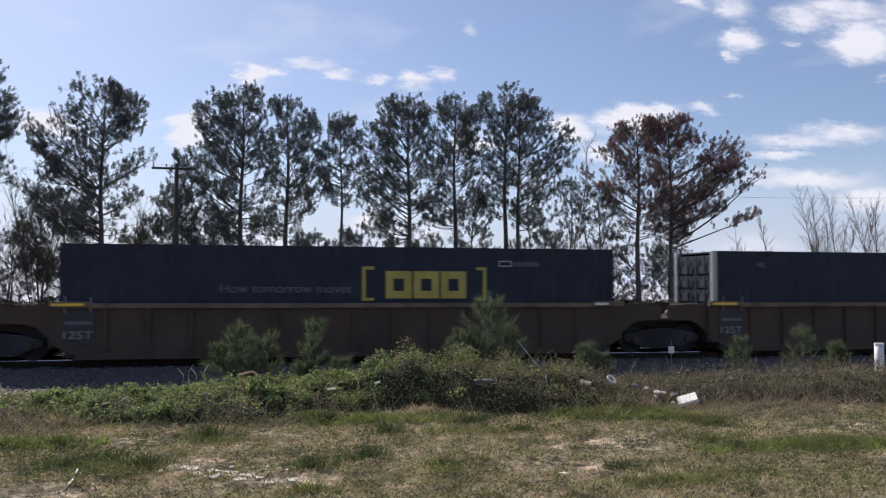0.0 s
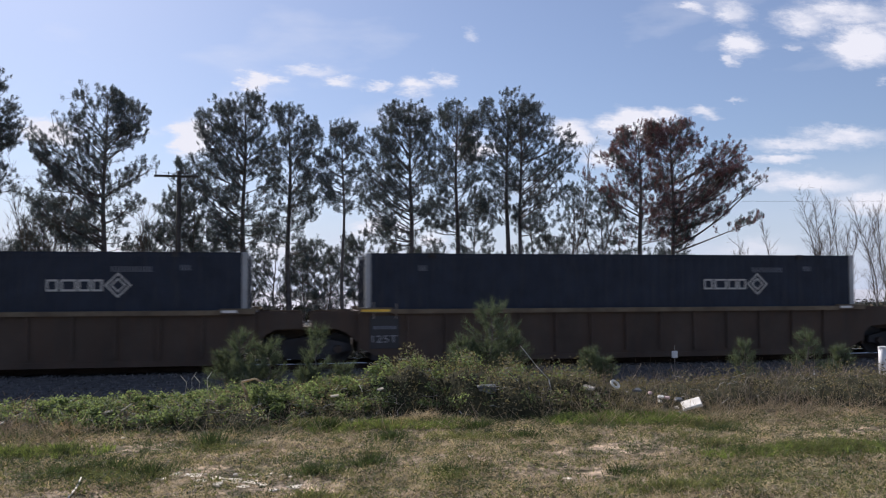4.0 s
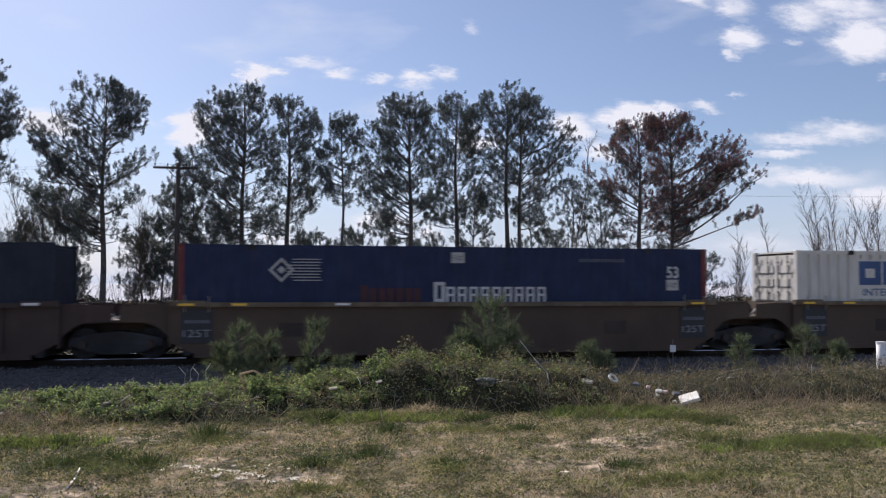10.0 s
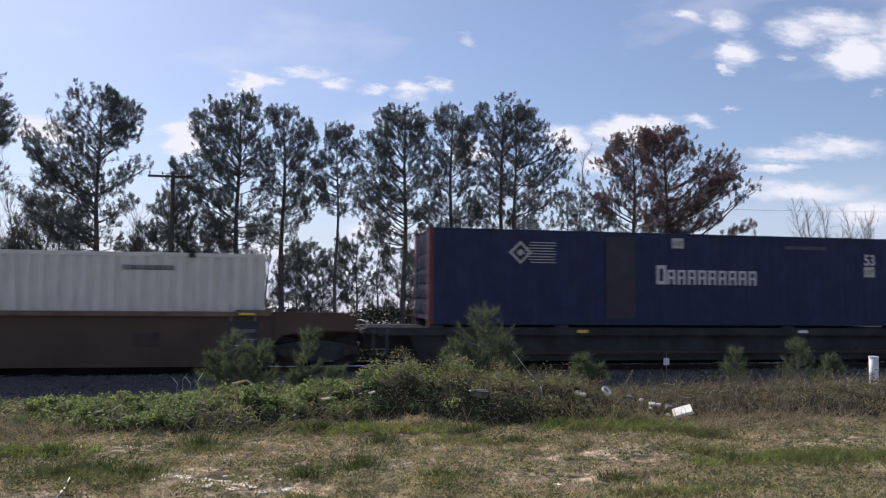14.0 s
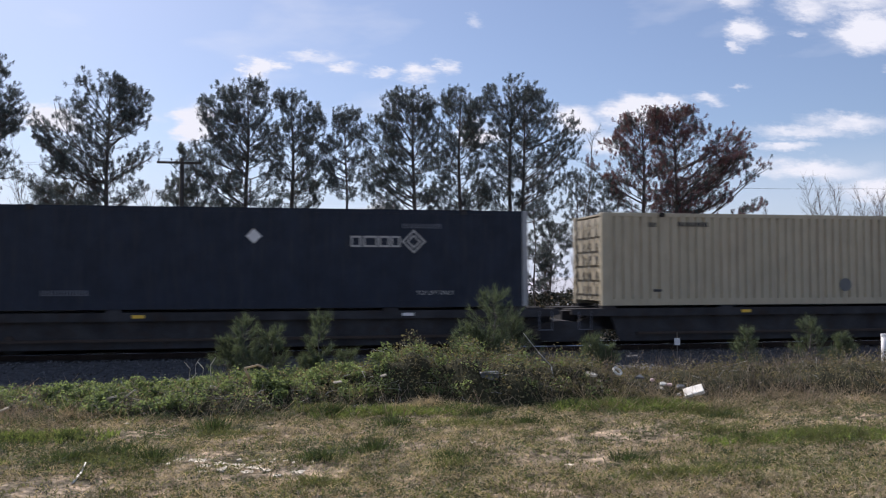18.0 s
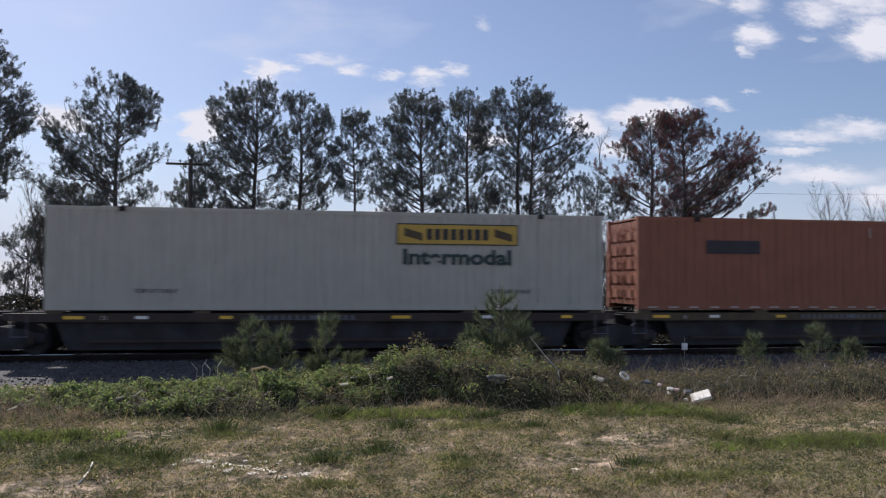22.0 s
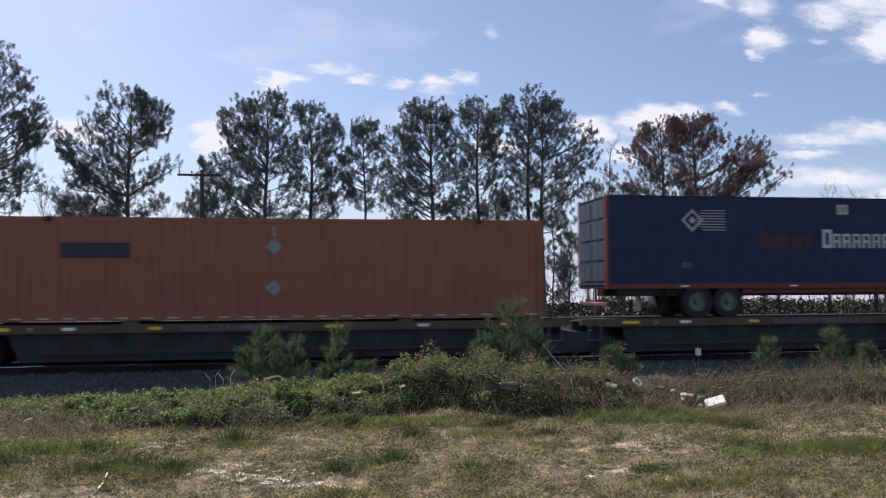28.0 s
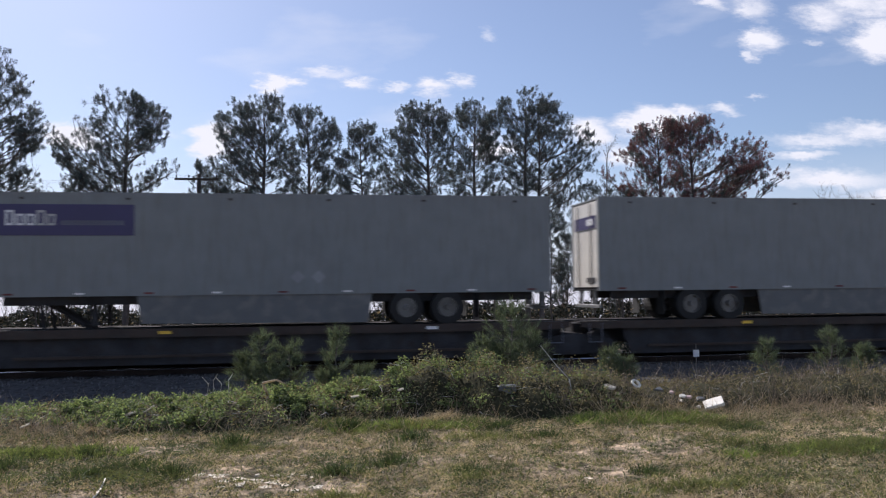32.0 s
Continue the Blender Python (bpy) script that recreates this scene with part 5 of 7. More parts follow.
def limbs_mesh(name, segs, material, n=5):
    """Tapered tubes from rows of two ends and two radii."""
    s = np.array(segs, float)
    p0, p1, r0, r1 = s[:, 0:3], s[:, 3:6], s[:, 6], s[:, 7]
    w = unit(p1 - p0)
    ref = np.where(np.abs(w[:, 2:3]) > 0.9, [[1.0, 0, 0]], [[0, 0, 1.0]])
    u = unit(np.cross(w, ref))
    v = np.cross(w, u)
    a = np.arange(n) * 2 * np.pi / n
    ring = u[:, None] * np.cos(a)[None, :, None] + v[:, None] * np.sin(a)[None, :, None]
    pts = np.concatenate([p0[:, None] + ring * r0[:, None, None], p1[:, None] + ring * r1[:, None, None]], 1)
    i = np.arange(n)
    quad = np.stack([i, (i + 1) % n, n + (i + 1) % n, n + i], -1)
    f = (quad[None] + (np.arange(len(s)) * 2 * n)[:, None, None]).reshape(-1, 4)
    me = raw_mesh(name, pts.reshape(-1, 3), f, material)
    me.polygons.foreach_set("use_smooth", [True] * len(me.polygons))
    return me


def needles_mesh(name, centres, ways, rng, per, length, width, material, spread=0.8, along=0.0, brush=0.55):
    """Tufts of long thin needles that fan out round each way."""
    c, w = np.repeat(centres, per, 0), np.repeat(ways, per, 0)
    n = len(c)
    d = unit(w * brush + rng.normal(0, spread * 0.8, (n, 3)))
    ln = length * rng.uniform(0.65, 1.15, (n, 1))
    side = unit(np.cross(d, rng.normal(0, 1, (n, 3)))) * width * 0.5
    base = c + w * rng.uniform(-1, 1, (n, 1)) * along + rng.normal(0, length * 0.10, (n, 3))
    mid = base + d * ln * 0.45
    v = np.stack([base - side, base + side, mid + d * ln * 0.55], 1).reshape(-1, 3)
    f = np.arange(n * 3).reshape(-1, 3)
    return raw_mesh(name, v, f, material)


ROUND = ((0.0, 0.35), (0.10, 0.70), (0.28, 0.95), (0.50, 1.0), (0.72, 0.92), (0.88, 0.75), (1.0, 0.5))


def round_crown(top, base, w):
    """A plain rounded crown outline for the small pines."""
    return [(top - u * (top - base), f * w, f * w * 0.9) for u, f in ROUND]


def pine(x, y, crown, seed, limbs=46, kind="needle", label="", thick=0.19, extra=()):
    """A pine. crown: heights from the top down, each with its reach to either side of the trunk."""
    rng = np.random.default_rng(seed)
    tree = thing("pine_tree", label or "tall dark green pine with a bare lower trunk", "tree", "pines behind the track")
    z0, top, base = LOW_Z - 0.05, crown[0][0], crown[-1][0]
    tall = top - base
    zs, lefts, rights = (np.array([row[k] for row in crown][::-1]) for k in range(3))
    steps, trunk, pts = 12, [], []
    for i in range(steps + 1):
        u = i / steps
        pts.append(np.array([x + 0.07 * math.sin(u * 9 + seed), y + 0.05 * math.sin(u * 7 + seed), z0 + (top - (0.7 if top > 9 else 0.25) - z0) * u]))
    for i in range(steps):
        a, b = 1 - i / steps, 1 - (i + 1) / steps
        trunk.append([*pts[i], *pts[i + 1], thick * (0.12 + 0.88 * a ** 0.8), thick * (0.12 + 0.88 * b ** 0.8)])
    trunk.insert(0, [*(pts[0]), *(pts[0] + (0, 0, 0.45)), thick * 1.5, thick * 1.0])
    part("trunk", limbs_mesh("trunk", trunk, "bark", 9), "bark", tree)
    segs, tc, tw = [], [], []
    axis_z = [p[2] for p in pts]

    def stem(z):
        return np.array([np.interp(z, axis_z, [p[k] for p in pts]) for k in range(3)])

    def tuft(p, out):
        """One upright brush of needles, kept inside the crown's outline."""
        off = p[0] - x
        if p[2] > top - 0.1 or (off > 0 and off > np.interp(p[2], zs, rights) + 0.2) or (off < 0 and -off > np.interp(p[2], zs, lefts) + 0.2):
            return False
        tc.append(p), tw.append(unit(out * 0.55 + np.array([rng.normal(0, 0.25), rng.normal(0, 0.25), 0.95])))
        return True

    def bunch(p, out, count, wide=0.20):
        for _ in range(count):
            q = p + rng.normal(0, 1, 3) * [wide, wide, wide * 0.7] + np.array([0, 0, 0.08])
            if tuft(q, out):
                segs.append([*p, *q, 0.010, 0.006])

    def limb(start, tip, r, full):
        """A rising limb with side shoots along its outer half, each ending in a bunch of brushes."""
        span = tip - start
        ln = float(np.linalg.norm(span))
        out = unit(span * [1, 1, 0.4])
        bow = start + span * 0.5 + np.array([0, 0, -0.07 * ln]) + rng.normal(0, 0.08 * ln, 3)
        k = 4 + int(ln * 0.8)
        line = [start * (1 - f) ** 2 + bow * 2 * f * (1 - f) + tip * f * f for f in np.arange(k + 1) / k]
        for j in range(k):
            segs.append([*line[j], *line[j + 1], r * (1 - 0.78 * j / k), r * (1 - 0.78 * (j + 1) / k)])
        bunch(tip, out, rng.integers(5, 9), 0.30)
        for j in range(int((0.8 + 1.7 * ln) * full + rng.random())):
            f = rng.uniform(0.34, 0.97) if ln > 1 else rng.uniform(0.2, 0.95)
            p = line[min(k, int(f * k + 0.5))]
            turn = np.array([-out[1], out[0], 0]) * rng.choice((-1, 1)) * rng.uniform(0.3, 1.1)
            w = unit(out * 0.7 + turn + np.array([0, 0, rng.uniform(0.15, 0.9)]))
            q = p + w * min(0.22 + ln * rng.uniform(0.08, 0.24), 0.95)
            kept = len(tc)
            bunch(q, w, rng.integers(2, 4), 0.22)
            if len(tc) > kept:
                segs.append([*p, *q, r * 0.42, r * 0.16])

    limbs = int(limbs * 1.2)
    for i in range(limbs):
        u = ((i + rng.random()) / limbs) ** 1.2
        z = top - 0.25 - u * (tall - 0.1)
        right, left = float(np.interp(z, zs, rights)), float(np.interp(z, zs, lefts))
        turn = ((i * 0.618034) % 1 * 2 - 1) * 1.5 + rng.normal(0, 0.1)
        az = turn if rng.random() < 0.12 + 0.76 * right / (left + right) else math.pi - turn
        az -= 0.22 * math.sin(2 * az)
        side = right if math.cos(az) > 0 else left
        deep = min(0.5 * (left + right), 2.0)
        w = math.hypot(side * math.cos(az), deep * math.sin(az))
        reach = max(w * (1.04 - 0.62 * rng.random() ** 2.0), 0.2)
        rise = float(np.interp(u, (0, 0.35, 0.75, 1.0), (1.1, 0.8, 0.5, 0.2))) + rng.normal(0, 0.2)
        start = stem(max(min(z, top - 0.9) - reach * max(rise, 0.08), base - 0.6))
        hub = stem(min(z, top - 0.8))
        tip = np.array([hub[0] + math.cos(az) * reach, hub[1] + math.sin(az) * reach, z])
        limb(start, tip, 0.016 + 0.014 * reach, 1.5 if u < 0.35 else 1.45 if u < 0.7 else 1.4)
    for z, az, ln, rise in extra:
        s = stem(z)
        e = s + np.array([math.cos(az) * ln, math.sin(az) * ln, ln * rise])
        way = e - s
        for j in range(6):
            segs.append([*(s + way * j / 6), *(s + way * (j + 1) / 6), 0.075 * (1 - 0.13 * j), 0.075 * (1 - 0.13 * (j + 1))])
        for j in range(26):
            f = 1.0 - 0.42 * rng.random() ** 1.2
            q = s + way * f + rng.normal(0, 0.22, 3) * [1, 1.2, 0.5] + np.array([0, 0, 0.28 * rng.random()])
            segs.append([*(s + way * (f - 0.05)), *q, 0.016, 0.008])
            for _ in range(3):
                tc.append(q + rng.normal(0, 0.13, 3) + (0.05, 0, 0.1)), tw.append(unit(np.array([rng.normal(0.35, 0.25), rng.normal(0, 0.3), 0.9])))
    for k in range(5):
        tc.append(pts[-1] + rng.normal(0, 0.14, 3) + (0, 0, 0.1)), tw.append(unit(np.array([rng.normal(0, 0.4), rng.normal(0, 0.4), 1.0])))
    tagged(part("branchwork", limbs_mesh("branchwork", segs, "bark", 3), "bark", tree), kind="stuff")
    tc, tw = np.array(tc), np.array(tw)
    if kind == "mixed":
        red = (rng.random(len(tc)) + 0.03 * (tc[:, 2] - base) + 0.10 * np.sin(tc[:, 0] * 1.7)) > 0.45
        part("crown", brushes("crown", tc[~red], tw[~red], rng, "needle"), "needle", tree)
        part("browned_crown", brushes("browned_crown", tc[red], tw[red], rng, "needle_red"), "needle_red", tree, "reddish-brown dying needles")
    else:
        part("crown", brushes("crown", tc, tw, rng, kind), kind, tree)
    return tree


def brushes(name, centres, ways, rng, material, per=40, length=0.155, width=0.036, shoot=0.115):
    """Upright oval brushes of long needles round short shoots."""
    n = len(centres) * per
    size = np.repeat(rng.uniform(0.85, 1.4, (len(centres), 1)), per, 0)
    c, w = np.repeat(centres, per, 0), np.repeat(ways, per, 0)
    d = unit(w * 0.62 + unit(rng.normal(0, 1, (n, 3))) * 0.7)
    base = c + w * rng.uniform(-1, 1, (n, 1)) * shoot * size
    ln = length * rng.uniform(0.7, 1.1, (n, 1)) * size
    side = unit(np.cross(d, rng.normal(0, 1, (n, 3)))) * width * 0.5
    mid = base + d * ln * 0.35
    v = np.stack([mid - side, mid + side, base + d * ln], 1)
    v[:, 0] = np.where(rng.random((n, 1)) < 0.5, base, v[:, 0])
    return raw_mesh(name, v.reshape(-1, 3), np.arange(n * 3).reshape(-1, 3), material)


def build_pines():
    dark = "tall dark green pine with a bare lower trunk"
    red = "dying pine with reddish-brown needles"
    pine(-17.3, 48, ((15.3, 1, 0.8), (14.7, 3, 0.5), (14.1, 3, 1.2), (13.1, 3, 1.6), (12.3, 3, 1.9), (11.4, 3, 2.6), (10.3, 3, 2.8), (9.4, 3, 1.8), (8.8, 3, 0.9), (8.3, 3, 3), (7.4, 3, 2.6), (6.8, 3, 1.7), (6.1, 3, 1.2)),
         11, 84, "needle", "large dark pine with spreading clumped crown")
    pine(-10.28, 48, ((13.1, 1.4, 0.1), (12.6, 1.6, 0.9), (12, 1.8, 2.1), (11.1, 1.9, 2.1), (10.3, 3.8, 2), (9.5, 3.5, 3.3), (8.7, 3.2, 2.8), (7.6, 3.2, 1.4), (6.8, 3.9, 2.7), (5.7, 3.9, 1), (4.8, 3, 1.2), (4, 2.7, 1.5)),
         12, 74, "needle", "broad dark green pine with wide lower limbs")
    pine(-2.67, 48, ((13.1, 0.3, 0.9), (12.6, 1.7, 1), (11.9, 2.4, 1.1), (11.1, 2.5, 1.3), (10.2, 2.8, 1.7), (9.4, 2.2, 2), (8.4, 2.8, 2), (7.5, 2.9, 1.7), (6.5, 2.8, 1.7), (5.5, 2.1, 2), (4.9, 3.4, 1.4), (4.2, 2.1, 1)),
         13, 74, "needle", dark)
    pine(-0.11, 49.5, ((13, 0.7, 0.4), (12.4, 1, 0.6), (11.9, 1, 1.6), (10.8, 0.6, 2.2), (9.8, 1.3, 2.4), (8.8, 1.6, 2.4), (7.8, 0.9, 2.1), (6.7, 0.9, 1.9), (5.7, 1.9, 1.4), (5, 2.2, 2.1), (4.2, 1.2, 1.8)),
         14, 56, "needle", dark)
    pine(2.97, 47, ((11.5, 0.5, 0.8), (11, 0.6, 0.8), (10.3, 0.5, 1.1), (9.5, 1.3, 1.2), (8.5, 1.4, 1.3), (7.7, 1.4, 1.2), (6.9, 1.1, 0.9), (6.2, 0.9, 1)),
         15, 34, "needle", "slender sparse pine with open branches", thick=0.12)
    pine(7.08, 48, ((12.9, 0.8, 0.3), (12.5, 1.7, 0.8), (11.8, 1.7, 1.1), (11.1, 2.8, 1.1), (10.1, 3, 1.3), (9, 2.8, 1.3), (8, 2.8, 1.4), (7, 3.2, 1.3), (6.3, 3, 1.6), (5, 2.5, 1.3)),
         16, 66, "needle", dark)
    pine(10.02, 48.5, ((13.2, 0.4, 0.4), (12.9, 0.9, 1.2), (12.4, 1.5, 1.4), (11.3, 1.8, 1.4), (10.3, 1.9, 1.2), (9.2, 1.8, 1.4), (8.2, 1.4, 1.6), (7.2, 1.6, 1.8), (6.5, 1.6, 1.6), (5.4, 1.9, 0.9)),
         17, 56, "needle", dark)
    pine(13.09, 48, ((13.9, 0.6, 0.5), (13.3, 1.4, 1.7), (12.4, 1.6, 1.8), (11.4, 1.6, 2), (10.3, 1.8, 1.6), (9.3, 1.6, 1.8), (8.2, 1.4, 1.6), (7.2, 1.6, 0.7), (5.8, 1.6, 0.7)),
         18, 36, "needle", "tallest dark green pine of the row")
    pine(13.63, 47, ((13.1, 0.3, 1.1), (12.4, 0.4, 1.3), (11.7, 0.8, 2.6), (10.9, 1, 3.1), (10.2, 1, 3.3), (9.1, 1, 2.8), (8.1, 0.8, 2.8), (7.1, 0.6, 2.9), (6.4, 0.5, 2.2), (5.4, 0.3, 2)),
         19, 40, "needle", "leaning-crowned pine with thin open foliage", thick=0.16)
    pine(21.76, 48, ((12.4, 0.5, 1), (11.9, 1.1, 1.2), (11, 1.4, 1.2), (9.6, 3.5, 1), (8.7, 3.7, 1.6), (7.7, 2.4, 2), (7, 1.9, 1.6), (5.9, 1.5, 1.5), (4.7, 1.5, 1.9)),
         20, 50, "mixed", red)
    pine(24.23, 48.5, ((12.7, 0.8, 0.6), (12, 1.4, 1.6), (11.4, 1.6, 2.6), (10.8, 1.4, 3.7), (10, 1, 4.7), (9.2, 0.8, 5.6), (8.6, 0.8, 5.4), (7.9, 0.7, 4.7), (7.2, 0.9, 2.6), (6.4, 0.9, 3.1), (5.6, 0.7, 1.5), (4.9, 0.5, 1.3)),
         21, 84, "mixed", "broad one-sided pine with browned needles and a long low limb", extra=((3.95, 0.0, 6.1, 0.37),))
    small = "small dark understory pine"
    for x, y, top, base, w, sd, k in ((-12.9, 51, 7.2, 1.4, 1.6, 31, 22), (-14.6, 52, 6.2, 1.2, 1.3, 32, 18), (-5.7, 50, 9.7, 1.4, 1.4, 33, 28), (-6.9, 51.5, 7.6, 2.2, 1.4, 66, 24), (-7.6, 52, 6.0, 0.8, 1.4, 34, 18),
                                      (-4.6, 53, 6.6, 1.0, 1.6, 35, 20), (4.6, 52, 5.4, 0.8, 1.7, 36, 20), (1.6, 53, 5.0, 1.0, 1.5, 37, 18), (11.2, 49, 7.6, 1.5, 1.1, 38, 20),
                                      (9.0, 53, 5.0, 0.6, 1.5, 39, 18), (16.6, 51, 5.2, 1.0, 1.3, 40, 16), (20.0, 50, 8.3, 1.6, 1.0, 41, 22), (26.2, 52, 5.2, 1.4, 1.4, 42, 16),
                                      (0.8, 50.5, 4.2, 0.4, 1.2, 43, 14), (-9.0, 53, 4.8, 0.6, 1.4, 44, 16), (18.2, 50.5, 8.6, 4.2, 1.3, 45, 12), (-15.7, 50.5, 4.6, 0.6, 1.5, 46, 14), (-13.2, 51.5, 3.2, 0.2, 1.2, 47, 12), (23.0, 51, 4.6, 0.2, 1.7, 71, 14), (25.2, 50, 3.6, 0.0, 1.4, 72, 12), (21.2, 52, 3.8, 0.0, 1.6, 73, 13), (12.4, 51.5, 4.4, 0.2, 1.6, 74, 13),
                                      (7.6, 51.5, 4.6, 0.2, 1.7, 75, 14), (-1.0, 52, 4.4, 0.2, 1.5, 76, 13), (-3.3, 51.5, 4.8, 0.3, 1.7, 77, 14), (2.4, 51, 4.0, 0.2, 1.5, 78, 12), (28.2, 52, 3.8, 0.3, 1.6, 79, 12), (6.0, 52.5, 5.0, 0.8, 1.2, 49, 10), (15.2, 50, 6.8, 1.0, 1.2, 65, 14)):
        pine(x, y, round_crown(top, base, w * 1.1), sd, int(k * 1.15), label=small, thick=0.07)


build_pines()


def bare_tree(x, y, top, width, seed, stems=3, label="leafless grey-brown tree with fine upright twigs"):
    """Several rising stems that fork into a fan of fine twigs."""
    rng = np.random.default_rng(seed)
    tree = thing("bare_tree", label, "tree", "leafless trees behind the track")
    segs, trunks = [], []

    def run(p, way, ln, r, k, bend, store):
        line = [p]
        for j in range(k):
            way = unit(way + rng.normal(0, bend, 3) + np.array([0, 0, 0.06]))
            q = line[-1] + way * ln / k
            store.append([*line[-1], *q, r * (1 - 0.8 * j / k), r * (1 - 0.8 * (j + 1) / k)])
            line.append(q)
        return line, way

    foot = np.array([x, y, LOW_Z - 0.05])
    for s in range(stems):
        tall = (top - LOW_Z) * (1.0 if s == 0 else rng.uniform(0.62, 0.96))
        lean = 0.0 if stems == 1 else ((s + 0.5) / stems * 2 - 1) * width / tall * 0.8
        line, _ = run(foot + rng.normal(0, 0.10, 3) * [1, 1, 0], unit(np.array([lean + rng.normal(0, 0.03), rng.normal(0, 0.08), 1.0])), tall, 0.0052 * tall, 9, 0.085, trunks)
        for j in range(2, 9):
            for _ in range(rng.integers(4, 7)):
                a = rng.uniform(0, 6.283)
                out = unit(np.array([math.cos(a) * 0.75, math.sin(a) * 0.55, rng.uniform(0.9, 2.0)]))
                ln = min(width * rng.uniform(0.7, 1.3), tall * (1.12 - j / 9) * 0.8)
                twig, w = run(line[j] + (line[j + 1] - line[j]) * rng.random(), out, ln, 0.013, 4, 0.12, segs)
                for p in twig[1:]:
                    for _ in range(rng.integers(1, 4)):
                        run(p, unit(w + rng.normal(0, 0.4, 3)), ln * rng.uniform(0.25, 0.55), 0.0085, 2, 0.12, segs)
    part("trunk", limbs_mesh("trunk", trunks, "twig", 6), "twig", tree)
    tagged(part("branchwork", limbs_mesh("branchwork", segs, "twig", 3), "twig", tree), kind="stuff")


def build_bare_trees():
    for x, y, top, w, sd, n in ((-14.1, 50, 8.3, 1.6, 51, 5), (-15.6, 51, 7.2, 1.2, 52, 3), (-9.1, 51, 6.4, 1.2, 53, 3), (-8.3, 52, 5.6, 0.9, 64, 2), (17.6, 49, 8.6, 0.9, 54, 2), (18.4, 47.5, 7.6, 1.1, 55, 2),
                                (20.2, 51, 11.0, 0.8, 62, 1), (33.1, 50, 6.6, 0.7, 56, 1), (35.9, 50, 7.6, 1.25, 57, 5), (37.8, 50, 7.8, 1.0, 58, 3), (40.4, 50, 7.0, 1.4, 59, 3),
                                (42.2, 51, 7.6, 1.2, 61, 3), (31.0, 52, 4.9, 0.9, 60, 3), (16.6, 52, 5.2, 1.0, 63, 3)):
        bare_tree(x, y, top, w, sd, n)


build_bare_trees()


def leaf_cards(centres, rng, size, up=0.5):
    """Small pointed leaves, four corners each, turned at random about the given centres."""
    n = len(centres)
    d = unit(rng.normal(0, 1, (n, 3)) * [1, 1, 0.55])
    nrm = unit(rng.normal(0, 1, (n, 3)) + [0, 0, up * 2])
    side = unit(np.cross(d, nrm))
    s = size * rng.uniform(0.6, 1.3, (n, 1))
    v = np.stack([centres - d * s, centres + side * s * 0.5, centres + d * s, centres - side * s * 0.5], 1)
    return v.reshape(-1, 3), np.arange(n * 4).reshape(-1, 4)


def build_far_brush():
    """Scrub at the foot of the pines."""
    rng = np.random.default_rng(77)
    n = 48000
    x = rng.uniform(-24, 56, n)
    y = rng.uniform(50, 60, n)
    lump = 0.5 * (0.75 + 0.55 * np.sin(x * 0.9 + 1.3) * np.sin(x * 0.37) + 0.35 * np.sin(x * 2.3 + y))
    h = np.clip(lump + 1.05, 0.95, 1.8)
    z = LOW_Z + h * rng.uniform(0, 1, n) ** 0.6
    v, f = leaf_cards(np.stack([x, y, z], -1), rng, 0.14)
    half = n * 15 // 16
    tagged(new("far_brush", raw_mesh("far_brush", v[:half * 4], f[:half], "scrub")), "dull brown-green scrub under the pines", "scrub", kind="stuff")
    tagged(new("far_dry_brush", raw_mesh("far_dry_brush", v[half * 4:], f[half:] - half * 4, "dry")), "dry brown scrub under the pines", "scrub", kind="stuff")
    segs = []
    for _ in range(1300):
        px, py = rng.uniform(-30, 60), rng.uniform(49, 58)
        hh = rng.uniform(0.8, 3.6)
        t = np.array([rng.normal(0, 0.45), rng.normal(0, 0.3), 1.0]) * hh
        b = np.array([px, py, LOW_Z])
        segs.append([*b, *(b + t * 0.6), 0.014, 0.010])
        segs.append([*(b + t * 0.6), *(b + t + rng.normal(0, 0.15, 3)), 0.010, 0.004])
        segs.append([*(b + t * 0.5), *(b + t * 0.8 + rng.normal(0, 0.3, 3)), 0.009, 0.005])
    # added weeds beyond the rails that darken the view under the wagons
    m = 48000
    x, y = rng.uniform(-24, 60, m), np.where(np.arange(m) < 26000, rng.uniform(29.9, 32, m), rng.uniform(31, 47, m))
    h = np.where(y < 32, 0.35, 0) + np.clip(0.42 + 0.25 * np.sin(x * 1.1 + y) + 0.2 * np.sin(x * 0.43 - y * 0.7), 0.12, 0.8)
    v, f = leaf_cards(np.stack([x, y, LOW_Z + h * rng.uniform(0, 1, m)], -1), rng, 0.10)
    tagged(new("trackside_weeds", raw_mesh("trackside_weeds", v, f, "scrub")), "dark low weeds beyond the rails, added to block bright ground", "weeds", kind="stuff")
    tagged(new("far_stems", limbs_mesh("far_stems", segs, "twig", 3)), "thin bare stems of scrub under the pines", "scrub", kind="stuff")


build_far_brush()


def build_pole():
    p = thing("utility_pole", "grey wooden utility pole with one crossarm among pines", "pole", at=(-6.15, 47.0, LOW_Z))
    top = 8.35 - LOW_Z
    part("shaft", Shape().tube((0, 0, -0.1), (0, 0, top), 0.16, 0.11, n=12), "pole", p, smooth=True)
    arm = part("crossarm", Shape().slab(-1.32, 1.05, -0.17, -0.06, top - 0.36, top - 0.24, 0.01), "pole", p)
    for x in (-1.22, -0.55, 0.45, 0.95):
        part("insulator", Shape().tube((x, -0.115, top - 0.24), (x, -0.115, top - 0.16), 0.02, n=6).tube((x, -0.115, top - 0.16), (x, -0.115, top - 0.06), 0.045, 0.03, n=8), "under", arm)
    for sx in (-1, 1):
        part("brace", Shape().tube((sx * 0.6, -0.16, top - 0.36), (sx * 0.1, -0.14, top - 0.85), 0.016, n=5), "under", p)


build_pole()


